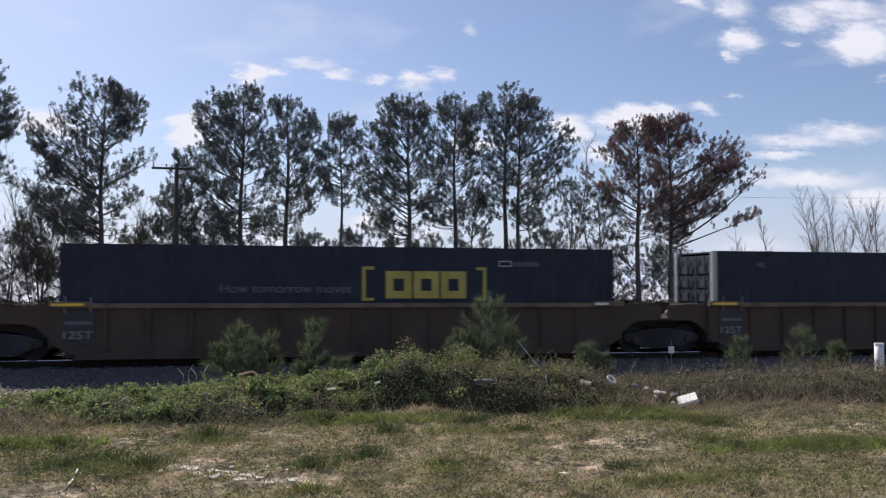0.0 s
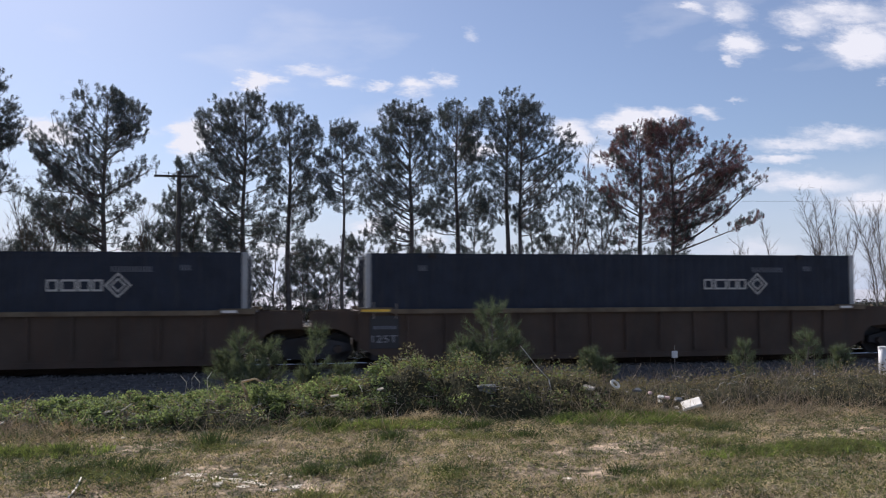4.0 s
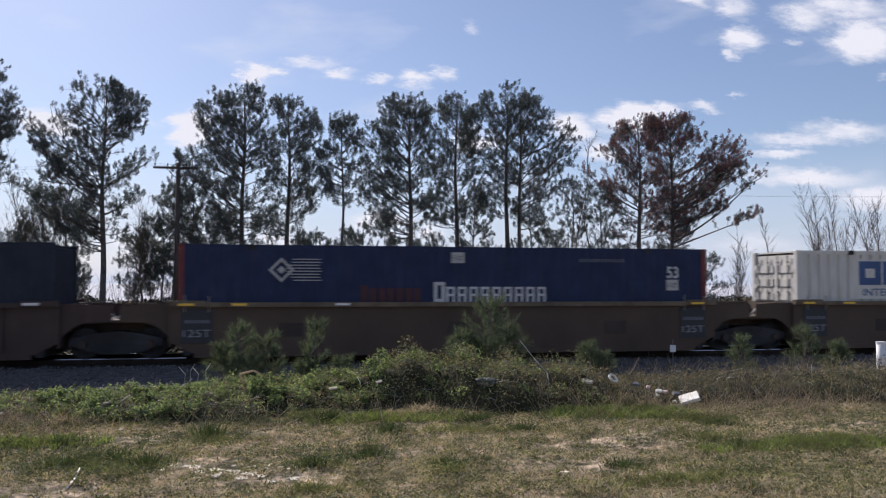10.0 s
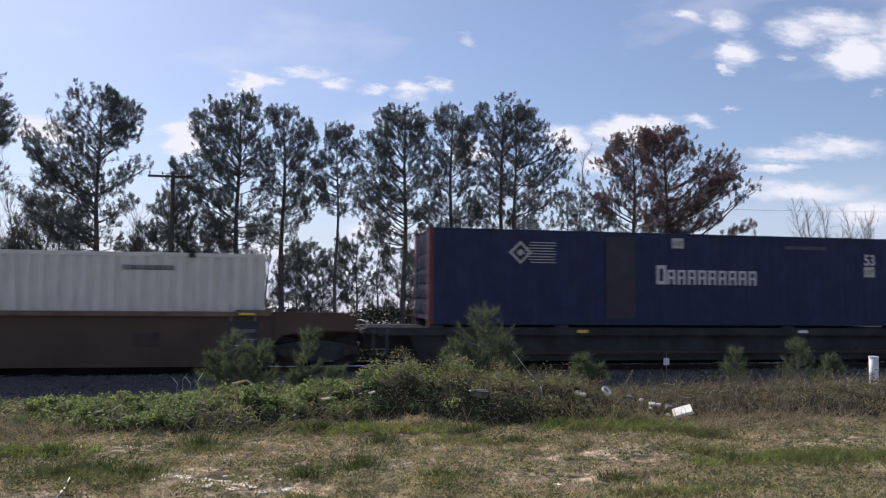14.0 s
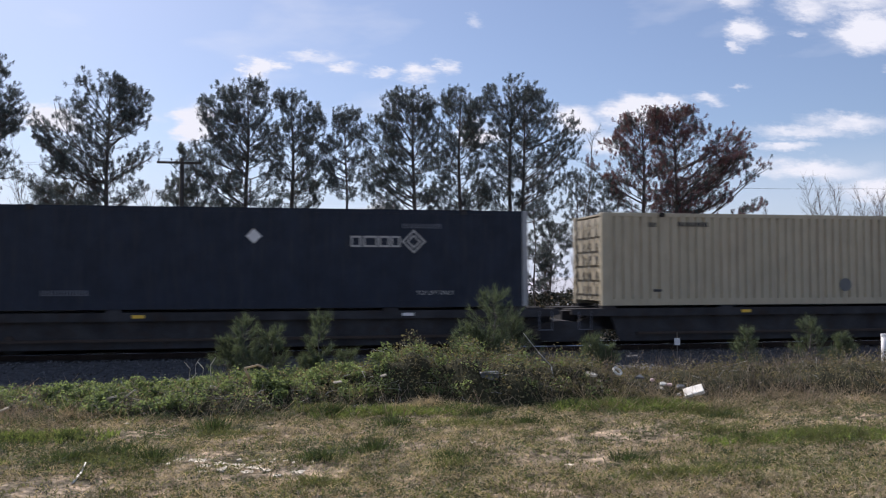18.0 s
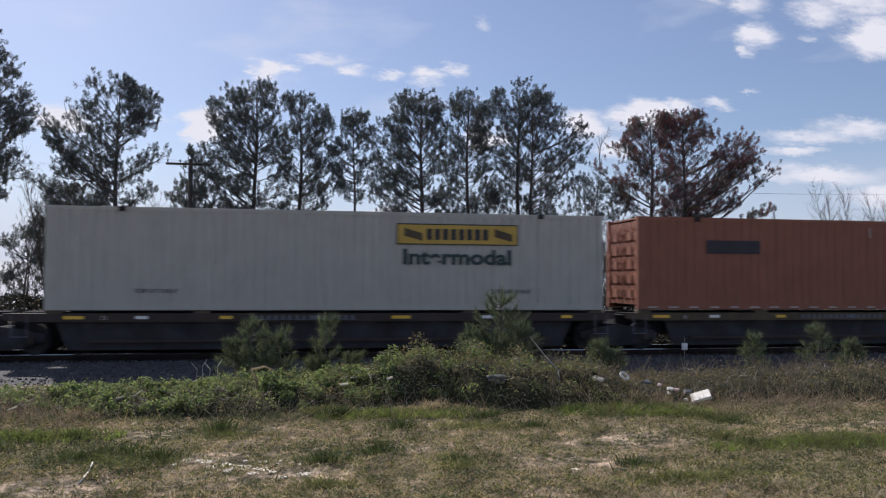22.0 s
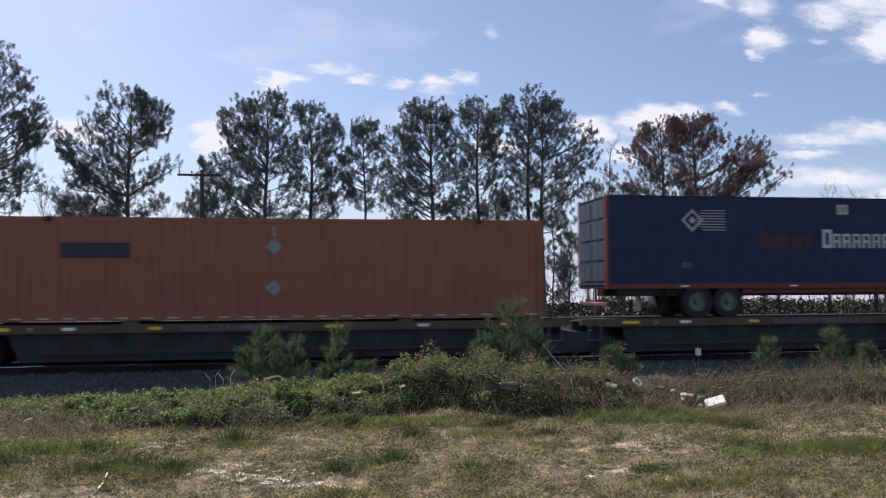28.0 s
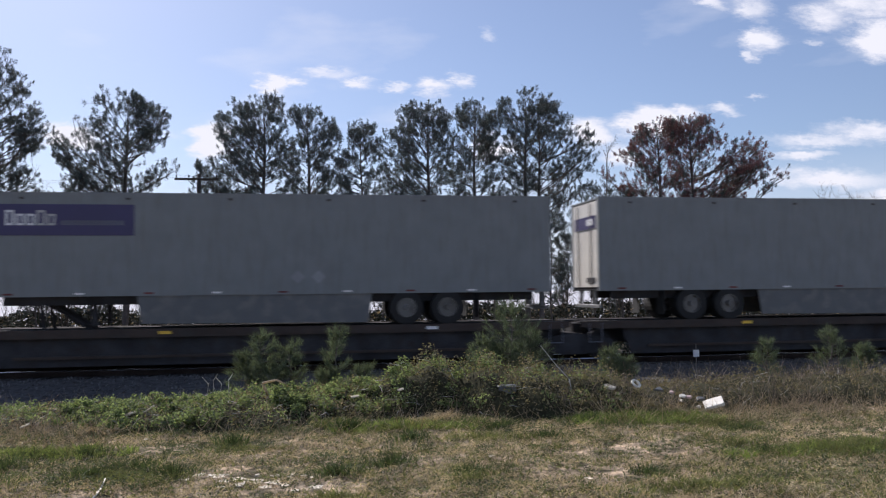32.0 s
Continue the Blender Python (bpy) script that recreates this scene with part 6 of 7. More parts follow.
def build_wires():
    """Two sagging wires along the row of poles; the next poles stand outside the view."""
    first = bpy.data.objects["utility_pole"]
    for x in (-66.15, 57.0):
        copy_thing(first, pose(x, 47.0, LOW_Z))
    for dx, up in ((-1.22, 8.28), (0.95, 8.28)):
        line = [(a + (b - a) * i / 14 + dx, up - 4.2 * i / 14 * (1 - i / 14)) for a, b in ((-66.15, -6.15), (-6.15, 57.0)) for i in range(14)] + [(57.0 + dx, up)]
        r = 0.0035
        ring = [(x, 46.885 + oy, z + oz) for x, z in line for oy, oz in ((-r, 0), (0, r), (r, 0), (0, -r))]
        s = Shape().add(ring, [(4 * i + k, 4 * i + (k + 1) % 4, 4 * i + 4 + (k + 1) % 4, 4 * i + 4 + k) for i in range(len(line) - 1) for k in range(4)])
        single("overhead_wire", s, "under", "thin dark sagging wire between wooden poles", "wire", "overhead wires")


build_wires()

# ============ the brush by the grass, saplings, grass, litter ============
HEDGE_X = (-8, -3.5, -2.84, -1.83, -0.78, -0.05, 0.84, 1.45, 1.92, 2.63, 3.45, 3.87, 4.71, 6.03, 7.41, 8.95, 13)
HEDGE_H = (0.22, 0.25, 0.27, 0.31, 0.38, 0.42, 0.49, 0.80, 0.87, 0.82, 0.62, 0.55, 0.36, 0.42, 0.48, 0.46, 0.5)


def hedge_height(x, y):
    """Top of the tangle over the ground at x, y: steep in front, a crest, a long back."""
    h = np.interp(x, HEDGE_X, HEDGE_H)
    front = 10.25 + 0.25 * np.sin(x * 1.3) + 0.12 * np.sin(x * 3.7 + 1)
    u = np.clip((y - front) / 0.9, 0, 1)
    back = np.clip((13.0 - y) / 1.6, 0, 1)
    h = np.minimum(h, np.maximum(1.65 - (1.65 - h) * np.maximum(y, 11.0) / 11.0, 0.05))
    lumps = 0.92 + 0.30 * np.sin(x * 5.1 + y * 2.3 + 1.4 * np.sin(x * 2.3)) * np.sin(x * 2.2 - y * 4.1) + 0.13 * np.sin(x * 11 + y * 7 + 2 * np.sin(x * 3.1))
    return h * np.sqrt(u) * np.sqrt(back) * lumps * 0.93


def field_z(x, y):
    """The ground's height for arrays."""
    u = np.clip((y - 12.0) / 7.0, 0, 1)
    return LOW_Z * u * u * (3 - 2 * u)


def build_hedge():
    rng = np.random.default_rng(3)
    xs, ys = np.arange(-8, 13.01, 0.14), np.arange(10.0, 13.8, 0.14)
    X, Y = np.meshgrid(xs, ys)
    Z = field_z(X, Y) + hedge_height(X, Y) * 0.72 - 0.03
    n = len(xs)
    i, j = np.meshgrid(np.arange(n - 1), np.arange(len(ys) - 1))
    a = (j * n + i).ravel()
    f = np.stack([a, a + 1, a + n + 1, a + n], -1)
    # sheet under the leaves, its dark colour standing for shade in the gaps
    tagged(new("undergrowth", raw_mesh("undergrowth", np.stack([X, Y, Z], -1).reshape(-1, 3), f, "shaded_thatch")), "tangled undergrowth bank beside the track, coloured dark as shade between leaves", "undergrowth", kind="stuff")

    def scatter(n, x0, x1, lo, hi):
        x, y = rng.uniform(x0, x1, n), rng.uniform(10.0, 13.4, n)
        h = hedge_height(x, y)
        k = h > 0.05
        x, y, h = x[k], y[k], h[k]
        z = field_z(x, y) + h * rng.uniform(lo, hi, len(x)) + rng.uniform(0, 0.04, len(x))
        return np.stack([x, y, z], -1)

    def clumps(n, each, x0, x1, size):
        """Rounded bunches of leaves standing out of the bank."""
        c = scatter(n, x0, x1, 0.70, 0.95)
        r = rng.uniform(0.5, 1.4, len(c)) * size
        d = unit(rng.normal(0, 1, (len(c), each, 3)) * [1.2, 1.0, 0.8]) * rng.uniform(0.45, 1.0, (len(c), each, 1)) * r[:, None, None]
        return (c[:, None] + d).reshape(-1, 3)

    green = np.concatenate([scatter(26000, -7, 4.4, 0.55, 1.0), clumps(820, 210, -7, 4.2, 0.11)])
    green = green[green[:, 2] > field_z(green[:, 0], green[:, 1])]
    gaps = np.sin(green[:, 0] * 3.1 + 1.1 * np.sin(green[:, 1] * 4)) * np.sin(green[:, 0] * 1.7 + 0.6)
    green = green[~((green[:, 0] < 0.2) & (gaps > 0.25) & (rng.random(len(green)) < 0.75))]
    right = np.clip((green[:, 0] - 0.5) / 1.9, 0, 1)
    green = green[rng.random(len(green)) > right * 0.85]
    v, f = leaf_cards(green, rng, 0.0190)
    tagged(new("vine_leaves", raw_mesh("vine_leaves", v, f, "leaf")), "green vine leaves covering the low bank", "vines", kind="stuff")
    dull = np.concatenate([scatter(22000, 0.0, 4.6, 0.5, 1.04), scatter(24000, 3.6, 12.5, 0.3, 1.15), scatter(9000, -7, 2, 0.4, 1.0)])
    v, f = leaf_cards(dull, rng, 0.019)
    tagged(new("bramble_leaves", raw_mesh("bramble_leaves", v, f, "leaf_dark")), "dull reddish-green bramble leaves on the bank", "brambles", kind="stuff")
    dry = np.concatenate([scatter(8000, 2.6, 12.5, 0.2, 1.05), scatter(14000, -7, 0.6, 0.4, 1.03)])
    v, f = leaf_cards(dry, rng, 0.013)
    tagged(new("dead_leaves", raw_mesh("dead_leaves", v, f, "dry")), "dead brown leaves among the stalks", "dead leaves", kind="stuff")
    # thin stalks and runners
    segs = []
    for k in range(6400):
        x = rng.uniform(2.6, 12.5) if k < 5200 else rng.uniform(-7, 3)
        y = rng.uniform(10.1, 12.8)
        if k < 5200 and rng.random() < 0.55 - 0.65 * math.sin(x * 4.3 + 2 * math.sin(y * 3)) * math.sin(y * 5.1 + x * 1.9):
            continue
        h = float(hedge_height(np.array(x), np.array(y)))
        b = np.array([x, y, float(field_z(np.array(x), np.array(y))) + h * 0.3])
        ln = rng.uniform(0.12, 0.72) ** 1.3 * (0.85 if k < 5200 else 0.55)
        w = unit(np.array([rng.normal(0, 0.45), rng.normal(0, 0.4), rng.uniform(0.5, 1.1)]))
        m = b + w * ln * 0.55
        e = m + unit(w + rng.normal(0, 0.35, 3)) * ln * 0.45
        segs += [[*b, *m, 0.0035, 0.0028], [*m, *e, 0.0028, 0.0012]]
    tagged(new("dry_stalks", limbs_mesh("dry_stalks", segs, "stalk", 3)), "thin dry weed stalks on the bank", "weeds", kind="stuff")
    segs = []
    for k in range(260):
        x = rng.uniform(-4.2, 1.4) if k < 190 else rng.uniform(1.4, 8.0)
        y = rng.uniform(10.15, 11.4)
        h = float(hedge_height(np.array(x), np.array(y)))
        b = np.array([x, y, float(field_z(np.array(x), np.array(y))) + h * rng.uniform(0.5, 1.0)])
        w = unit(np.array([rng.normal(0, 1.0), rng.normal(0, 0.6), rng.uniform(-0.1, 0.6)]))
        for _ in range(3):
            e = b + w * rng.uniform(0.03, 0.10)
            segs.append([*b, *e, 0.0036, 0.0026])
            b, w = e, unit(w + rng.normal(0, 0.4, 3) + np.array([0, 0, -0.12]))
    tagged(new("bleached_twigs", limbs_mesh("bleached_twigs", segs, "bleached", 3)), "pale bleached dead vine stems on the bank", "twigs", kind="stuff")


build_hedge()


def sapling(x, y, top, spread, seed, whorl=4, label="young pine sapling with long green needles"):
    """A young pine: whorls of arms that curve up, each with brushes of needles along its outer half, and a leading shoot."""
    rng = np.random.default_rng(seed)
    z0 = float(field_z(np.array(x), np.array(y)))
    h = top - z0
    tree = thing("pine_sapling", label, "sapling", "young pines before the track")
    stem, segs, tc, tw = [], [], [], []
    pts = [np.array([x + 0.02 * math.sin(i * 1.9 + seed), y, z0 - 0.03 + (h - 0.10) * i / 7]) for i in range(8)]
    for i in range(7):
        stem.append([*pts[i], *pts[i + 1], 0.022 * (1 - i / 8), 0.022 * (1 - (i + 1) / 8)])
    for i in range(2, 7):
        u = i / 7
        for k in range(whorl):
            a = k * 6.2832 / whorl + i * 0.8 + rng.normal(0, 0.35)
            ln = spread * 1.3 * (1.08 - 0.85 * u) * rng.uniform(0.5, 1.15) + 0.05
            out = np.array([math.cos(a), math.sin(a), rng.uniform(0.15, 0.5)])
            p = pts[i] + np.array([0, 0, rng.uniform(-0.05, 0.05)])
            m = p + unit(out) * ln * 0.6
            e = m + unit(out + np.array([0, 0, rng.uniform(0.5, 1.3)])) * ln * 0.5
            segs += [[*p, *m, 0.008, 0.006], [*m, *e, 0.006, 0.003]]
            up = unit(e - m)
            for q in (p + (m - p) * 0.75, m, m + (e - m) * 0.4, m + (e - m) * 0.75, e):
                tc.append(q), tw.append(unit(up + np.array([0, 0, 0.25])))
    for g in range(6):
        tc.append(pts[-1] - np.array([0, 0, 0.055 * g])), tw.append(np.array([0, 0, 1.0]))
    part("stem", limbs_mesh("stem", stem, "bark", 6), "bark", tree)
    tagged(part("branchwork", limbs_mesh("branchwork", segs, "bark", 4), "bark", tree), kind="stuff")
    part("foliage", needles_mesh("foliage", np.array(tc), np.array(tw), rng, 20, 0.15, 0.0062, "sapling", 0.5, 0.03, 0.75), "sapling", tree)


def build_saplings():
    for x, y, top, sp, sd in ((-1.05, 14.1, 0.74, 0.26, 81), (-0.82, 14.0, 1.11, 0.32, 82), (-0.33, 13.9, 0.92, 0.28, 83), (-0.62, 13.7, 0.55, 0.3, 84), (0.44, 14.0, 1.15, 0.24, 85), (0.30, 13.9, 0.42, 0.22, 95),
                              (0.92, 14.2, 0.43, 0.25, 86), (3.51, 14.0, 1.57, 0.56, 87), (3.90, 14.2, 1.05, 0.46, 88), (3.02, 13.9, 0.90, 0.40, 89), (3.35, 13.8, 0.8, 0.45, 96), (5.46, 14.3, 0.67, 0.22, 90), (5.62, 14.1, 0.5, 0.2, 91),
                              (8.50, 14.2, 0.75, 0.26, 92), (9.93, 14.3, 0.96, 0.30, 93), (10.53, 14.2, 0.63, 0.22, 94)):
        sapling(x, y, top, sp, sd, 7 if sp > 0.39 else 4)


build_saplings()

GREEN_PATCHES = ((-2.6, 9.0, 0.9, 0.40), (-1.7, 7.8, 0.5, 0.35), (-1.3, 7.5, 0.3, 0.25), (-0.8, 9.0, 0.4, 0.3), (0.3, 10.1, 0.4, 0.3), (1.2, 9.7, 0.9, 0.3), (2.0, 8.9, 0.7, 0.25),
                 (4.2, 9.7, 1.1, 0.55), (5.0, 9.2, 0.6, 0.4), (5.3, 7.5, 1.4, 0.5), (4.4, 8.1, 0.6, 0.25), (3.2, 6.3, 0.8, 0.25), (0.2, 6.6, 0.3, 0.2), (1.4, 6.95, 0.25, 0.15))
BARE_PATCHES = ((-1.6, 9.1, 0.9, 0.3), (-0.4, 9.3, 0.5, 0.25), (6.4, 8.5, 1.0, 0.35), (3.4, 8.0, 1.0, 0.5), (-1.9, 6.8, 0.8, 0.4), (0.7, 7.9, 0.8, 0.35), (-0.7, 7.7, 0.75, 0.4),
                (-0.1, 7.1, 0.6, 0.25), (2.4, 7.0, 0.8, 0.4))


def patch_value(x, y, patches):
    v = np.zeros_like(x)
    for cx, cy, rx, ry in patches:
        v = np.maximum(v, 1 - np.sqrt(((x - cx) / rx) ** 2 + ((y - cy) / ry) ** 2))
    return v


def build_grass():
    rng = np.random.default_rng(9)

    def blades(name, n, green, length, width, material, label, y_far=11.2):
        y = rng.uniform(5.0, y_far, n * 2)
        x = rng.uniform(-0.42, 1.0, n * 2) * y + rng.uniform(-0.6, 0.6, n * 2)
        g = patch_value(x, y, GREEN_PATCHES)
        b = patch_value(x, y, BARE_PATCHES)
        wave = 0.5 + 0.25 * np.sin(x * 2.1 + 1.7 * np.sin(y * 1.9)) + 0.25 * np.sin(y * 3.3 + 2.1 * np.sin(x * 1.3))
        clump = 0.5 + 0.5 * np.sin(x * 9.0 + 3 * np.sin(y * 5.0)) * np.sin(y * 11.0 + 2 * np.sin(x * 4.0))
        chance = (0.12 + 0.32 * wave * clump + 1.05 * g) if green else (0.30 + 0.5 * (1 - wave) + 0.15 * clump - 0.35 * g)
        chance = np.where(b > 0, chance * np.clip(0.72 - b, 0.12, 1), chance)
        k = rng.random(n * 2) < chance
        x, y, g, clump = x[k], y[k], g[k], clump[k]
        m = len(x)
        z = np.array([ground_z(float(a), float(c)) for a, c in zip(x, y)]) - 0.005
        ln = length * rng.uniform(0.35, 1.35, m) * (0.55 + 0.8 * np.clip(g, 0, 1) + 0.35 * clump) if green else length * rng.uniform(0.4, 1.3, m)
        a = rng.uniform(0, 6.283, m)
        tilt = rng.uniform(0.15, 0.8, m) if green else rng.uniform(0.5, 1.45, m)
        d = np.stack([np.cos(a) * np.sin(tilt), np.sin(a) * np.sin(tilt), np.cos(tilt)], -1)
        base = np.stack([x, y, z], -1)
        side = unit(np.cross(d, rng.normal(0, 1, (m, 3)))) * (width * rng.uniform(0.6, 1.3, m))[:, None]
        mid = base + d * (ln * 0.55)[:, None]
        tip = base + d * ln[:, None] + np.stack([np.cos(a), np.sin(a), -0.7 + 0 * a], -1) * (ln * 0.25)[:, None]
        v = np.stack([base - side * 0.5, base + side * 0.5, mid + side * 0.4, tip, mid - side * 0.4], 1).reshape(-1, 3)
        o = (np.arange(m) * 5)[:, None]
        f = np.concatenate([o + [[0, 1, 2]], o + [[0, 2, 4]], o + [[4, 2, 3]]]).reshape(-1, 3)
        tagged(new(name, raw_mesh(name, v, f, material)), label, "grass", kind="stuff")

    blades("green_grass", 125000, True, 0.085, 0.0065, "grass", "short patchy green spring grass")
    blades("dry_grass", 88000, False, 0.078, 0.0058, "straw", "flattened pale straw-coloured dry grass")
    # denser tufts, and small weeds everywhere
    tc = []
    for _ in range(620):
        cy = rng.uniform(5.4, 10.6)
        cx = rng.uniform(-0.42, 0.98) * cy
        h = rng.uniform(0.03, 0.085)
        for _ in range(22):
            a, r = rng.uniform(0, 6.283), abs(rng.normal(0, 0.035))
            tc.append((cx + math.cos(a) * r * 1.4, cy + math.sin(a) * r, h * rng.uniform(0.5, 1.2), a, rng.uniform(0.2, 1.0)))
    loose = len(tc)
    for cx, cy, h in ((-1.22, 7.75, 0.15), (-0.85, 9.3, 0.18), (0.42, 9.85, 0.16), (0.75, 7.75, 0.12), (1.45, 7.2, 0.10), (-2.0, 7.9, 0.13), (-2.9, 8.4, 0.14), (0.25, 7.5, 0.12), (2.2, 9.6, 0.13), (3.4, 9.7, 0.14), (4.2, 9.8, 0.12), (-2.3, 8.9, 0.12), (-2.75, 7.6, 0.13), (-1.6, 8.2, 0.11), (2.6, 8.9, 0.10), (5.0, 8.9, 0.10), (1.1, 9.0, 0.12), (3.0, 7.0, 0.09), (4.6, 7.6, 0.09)):
        for _ in range(260):
            a, r = rng.uniform(0, 6.283), abs(rng.normal(0, 0.11))
            tc.append((cx + math.cos(a) * r * 1.4, cy + math.sin(a) * r, h * rng.uniform(0.5, 1.15), a, rng.uniform(0.1, 0.55)))
    t = np.array(tc)
    base = np.stack([t[:, 0], t[:, 1], [ground_z(float(a), float(b)) - 0.008 for a, b in t[:, :2]]], -1)
    d = np.stack([np.cos(t[:, 3]) * np.sin(t[:, 4]), np.sin(t[:, 3]) * np.sin(t[:, 4]), np.cos(t[:, 4])], -1)
    side = unit(np.cross(d, rng.normal(0, 1, (len(t), 3)))) * 0.0035
    mid, tip = base + d * t[:, 2:3] * 0.55, base + d * t[:, 2:3] + np.stack([np.cos(t[:, 3]), np.sin(t[:, 3]), 0 * t[:, 3]], -1) * t[:, 2:3] * 0.2
    v = np.stack([base - side, base + side, mid + side * 0.8, tip, mid - side * 0.8], 1).reshape(-1, 3)
    o = (np.arange(len(t)) * 5)[:, None]
    f = np.concatenate([o + [[0, 1, 2]], o + [[0, 2, 4]], o + [[4, 2, 3]]]).reshape(-1, 3)
    k = f.max(1) < loose * 5
    tagged(new("grass_tufts", raw_mesh("grass_tufts", v[:loose * 5], f[k], "grass")), "short green tufts of grass", "grass", kind="stuff")
    tagged(new("dark_tufts", raw_mesh("dark_tufts", v[loose * 5:], f[~k] - loose * 5, "tuft")), "taller dark green tufts of grass", "grass", kind="stuff")

    def stand(name, material, label, spots, tufts, each, low, high, loose_in, leaning):
        """Longer grass standing in tufts inside a few oval spots."""
        rows = []
        for cx, cy, rx, ry, share in spots:
            for _ in range(int(tufts * share)):
                a, q = rng.uniform(0, 6.283), math.sqrt(rng.random())
                px, py, h = cx + math.cos(a) * q * rx, cy + math.sin(a) * q * ry, rng.uniform(low, high) * (1.1 - 0.5 * q)
                for _ in range(each):
                    b, r = rng.uniform(0, 6.283), abs(rng.normal(0, loose_in))
                    rows.append((px + math.cos(b) * r, py + math.sin(b) * r, h * rng.uniform(0.5, 1.15), b, rng.uniform(0.05, leaning)))
        w = np.array(rows)
        foot = np.stack([w[:, 0], w[:, 1], [ground_z(float(a), float(b)) - 0.008 for a, b in w[:, :2]]], -1)
        way = np.stack([np.cos(w[:, 3]) * np.sin(w[:, 4]), np.sin(w[:, 3]) * np.sin(w[:, 4]), np.cos(w[:, 4])], -1)
        wide = unit(np.cross(way, rng.normal(0, 1, (len(w), 3)))) * 0.0036
        half = foot + way * w[:, 2:3] * 0.55
        end = foot + way * w[:, 2:3] + np.stack([np.cos(w[:, 3]), np.sin(w[:, 3]), 0 * w[:, 3]], -1) * w[:, 2:3] * 0.25
        p = np.stack([foot - wide, foot + wide, half + wide * 0.8, end, half - wide * 0.8], 1).reshape(-1, 3)
        k = (np.arange(len(w)) * 5)[:, None]
        q = np.concatenate([k + [[0, 1, 2]], k + [[0, 2, 4]], k + [[4, 2, 3]]]).reshape(-1, 3)
        tagged(new(name, raw_mesh(name, p, q, material)), label, "grass", kind="stuff")

    stand("lush_grass", "lush", "longer bright green grass along the bank", ((4.15, 9.75, 1.15, 0.42, 0.5), (5.2, 7.5, 1.3, 0.4, 0.18), (1.3, 9.75, 1.1, 0.28, 0.2), (-2.6, 9.0, 0.8, 0.3, 0.12)), 620, 16, 0.07, 0.17, 0.04, 0.6)
    stand("straw_clumps", "straw", "pale clumps of dead straw at the foot of the bank", ((3.35, 10.2, 0.14, 0.08, 0.2), (1.7, 10.25, 0.5, 0.10, 0.4), (-2.5, 10.2, 0.5, 0.12, 0.25), (4.7, 10.35, 0.3, 0.08, 0.15)), 44, 46, 0.10, 0.20, 0.05, 1.1)


build_grass()


def build_weeds():
    """Dusty broad-leaved weeds and dry stalks in the grass and along the foot of the bank."""
    rng = np.random.default_rng(21)
    c = []
    for cx, cy, rx, ry, n in ((-2.6, 8.4, 1.1, 0.6, 120), (-1.7, 7.6, 0.6, 0.5, 60), (-2.9, 10.0, 1.6, 0.4, 130), (-0.6, 10.0, 1.4, 0.3, 90), (1.5, 9.9, 1.2, 0.3, 80), (0.6, 8.2, 1.0, 0.5, 45),
                              (3.2, 9.3, 1.0, 0.4, 50), (5.2, 8.0, 1.6, 0.8, 70), (4.4, 6.6, 1.0, 0.5, 30), (-1.0, 9.1, 0.7, 0.4, 45), (7.5, 9.0, 1.2, 0.5, 40), (0.3, 6.4, 2.0, 0.5, 60), (2.2, 8.0, 5.2, 2.4, 520), (4.5, 10.0, 5.0, 0.5, 160)):
        for _ in range(n):
            a, q = rng.uniform(0, 6.283), math.sqrt(rng.random())
            x, y = cx + math.cos(a) * q * rx, cy + math.sin(a) * q * ry
            z, r = ground_z(x, y), rng.uniform(0.03, 0.09)
            k = int(18 + r * 250)
            d = rng.normal(0, 1, (k, 3)) * [r, r, r * 0.35]
            c.append(np.array([x, y, z + r * 0.45]) + d)
    c = np.concatenate(c)
    v, f = leaf_cards(c, rng, 0.013, 0.8)
    tagged(new("low_weeds", raw_mesh("low_weeds", v, f, "weed")), "dusty green low weeds in the grass", "weeds", kind="stuff")
    n = 30000
    y = rng.uniform(5.0, 10.6, n)
    x = rng.uniform(-0.42, 1.0, n) * y
    z = np.array([ground_z(float(a), float(b)) for a, b in zip(x, y)]) + rng.uniform(0, 0.02, n)
    keep = np.sin(x * 3.7 + 2 * np.sin(y * 2.9)) * np.sin(y * 4.7 + 1.5 * np.sin(x * 2.1)) + rng.normal(0, 0.5, n) > -0.1
    v, f = leaf_cards(np.stack([x, y, z], -1)[keep], rng, 0.010, 1.2)
    tagged(new("leaf_litter", raw_mesh("leaf_litter", v, f, "dry")), "small brown dead leaves lying in the grass", "dead leaves", kind="stuff")
    segs = []
    for _ in range(5200):
        y = rng.uniform(9.4, 10.9)
        x = rng.uniform(-0.42, 0.98) * y
        b = np.array([x, y, ground_z(x, y)])
        ln = rng.uniform(0.08, 0.36)
        if -2.2 < x < 3.6 and rng.random() < 0.75:
            continue
        w = unit(np.array([rng.normal(0, 0.7), rng.normal(0, 0.6), rng.uniform(0.2, 0.9)]))
        segs.append([*b, *(b + w * ln), 0.0035, 0.0012])
    tagged(new("straw_stalks", limbs_mesh("straw_stalks", segs, "straw", 3)), "pale broken straw stalks at the foot of the bank", "weeds", kind="stuff")


build_weeds()


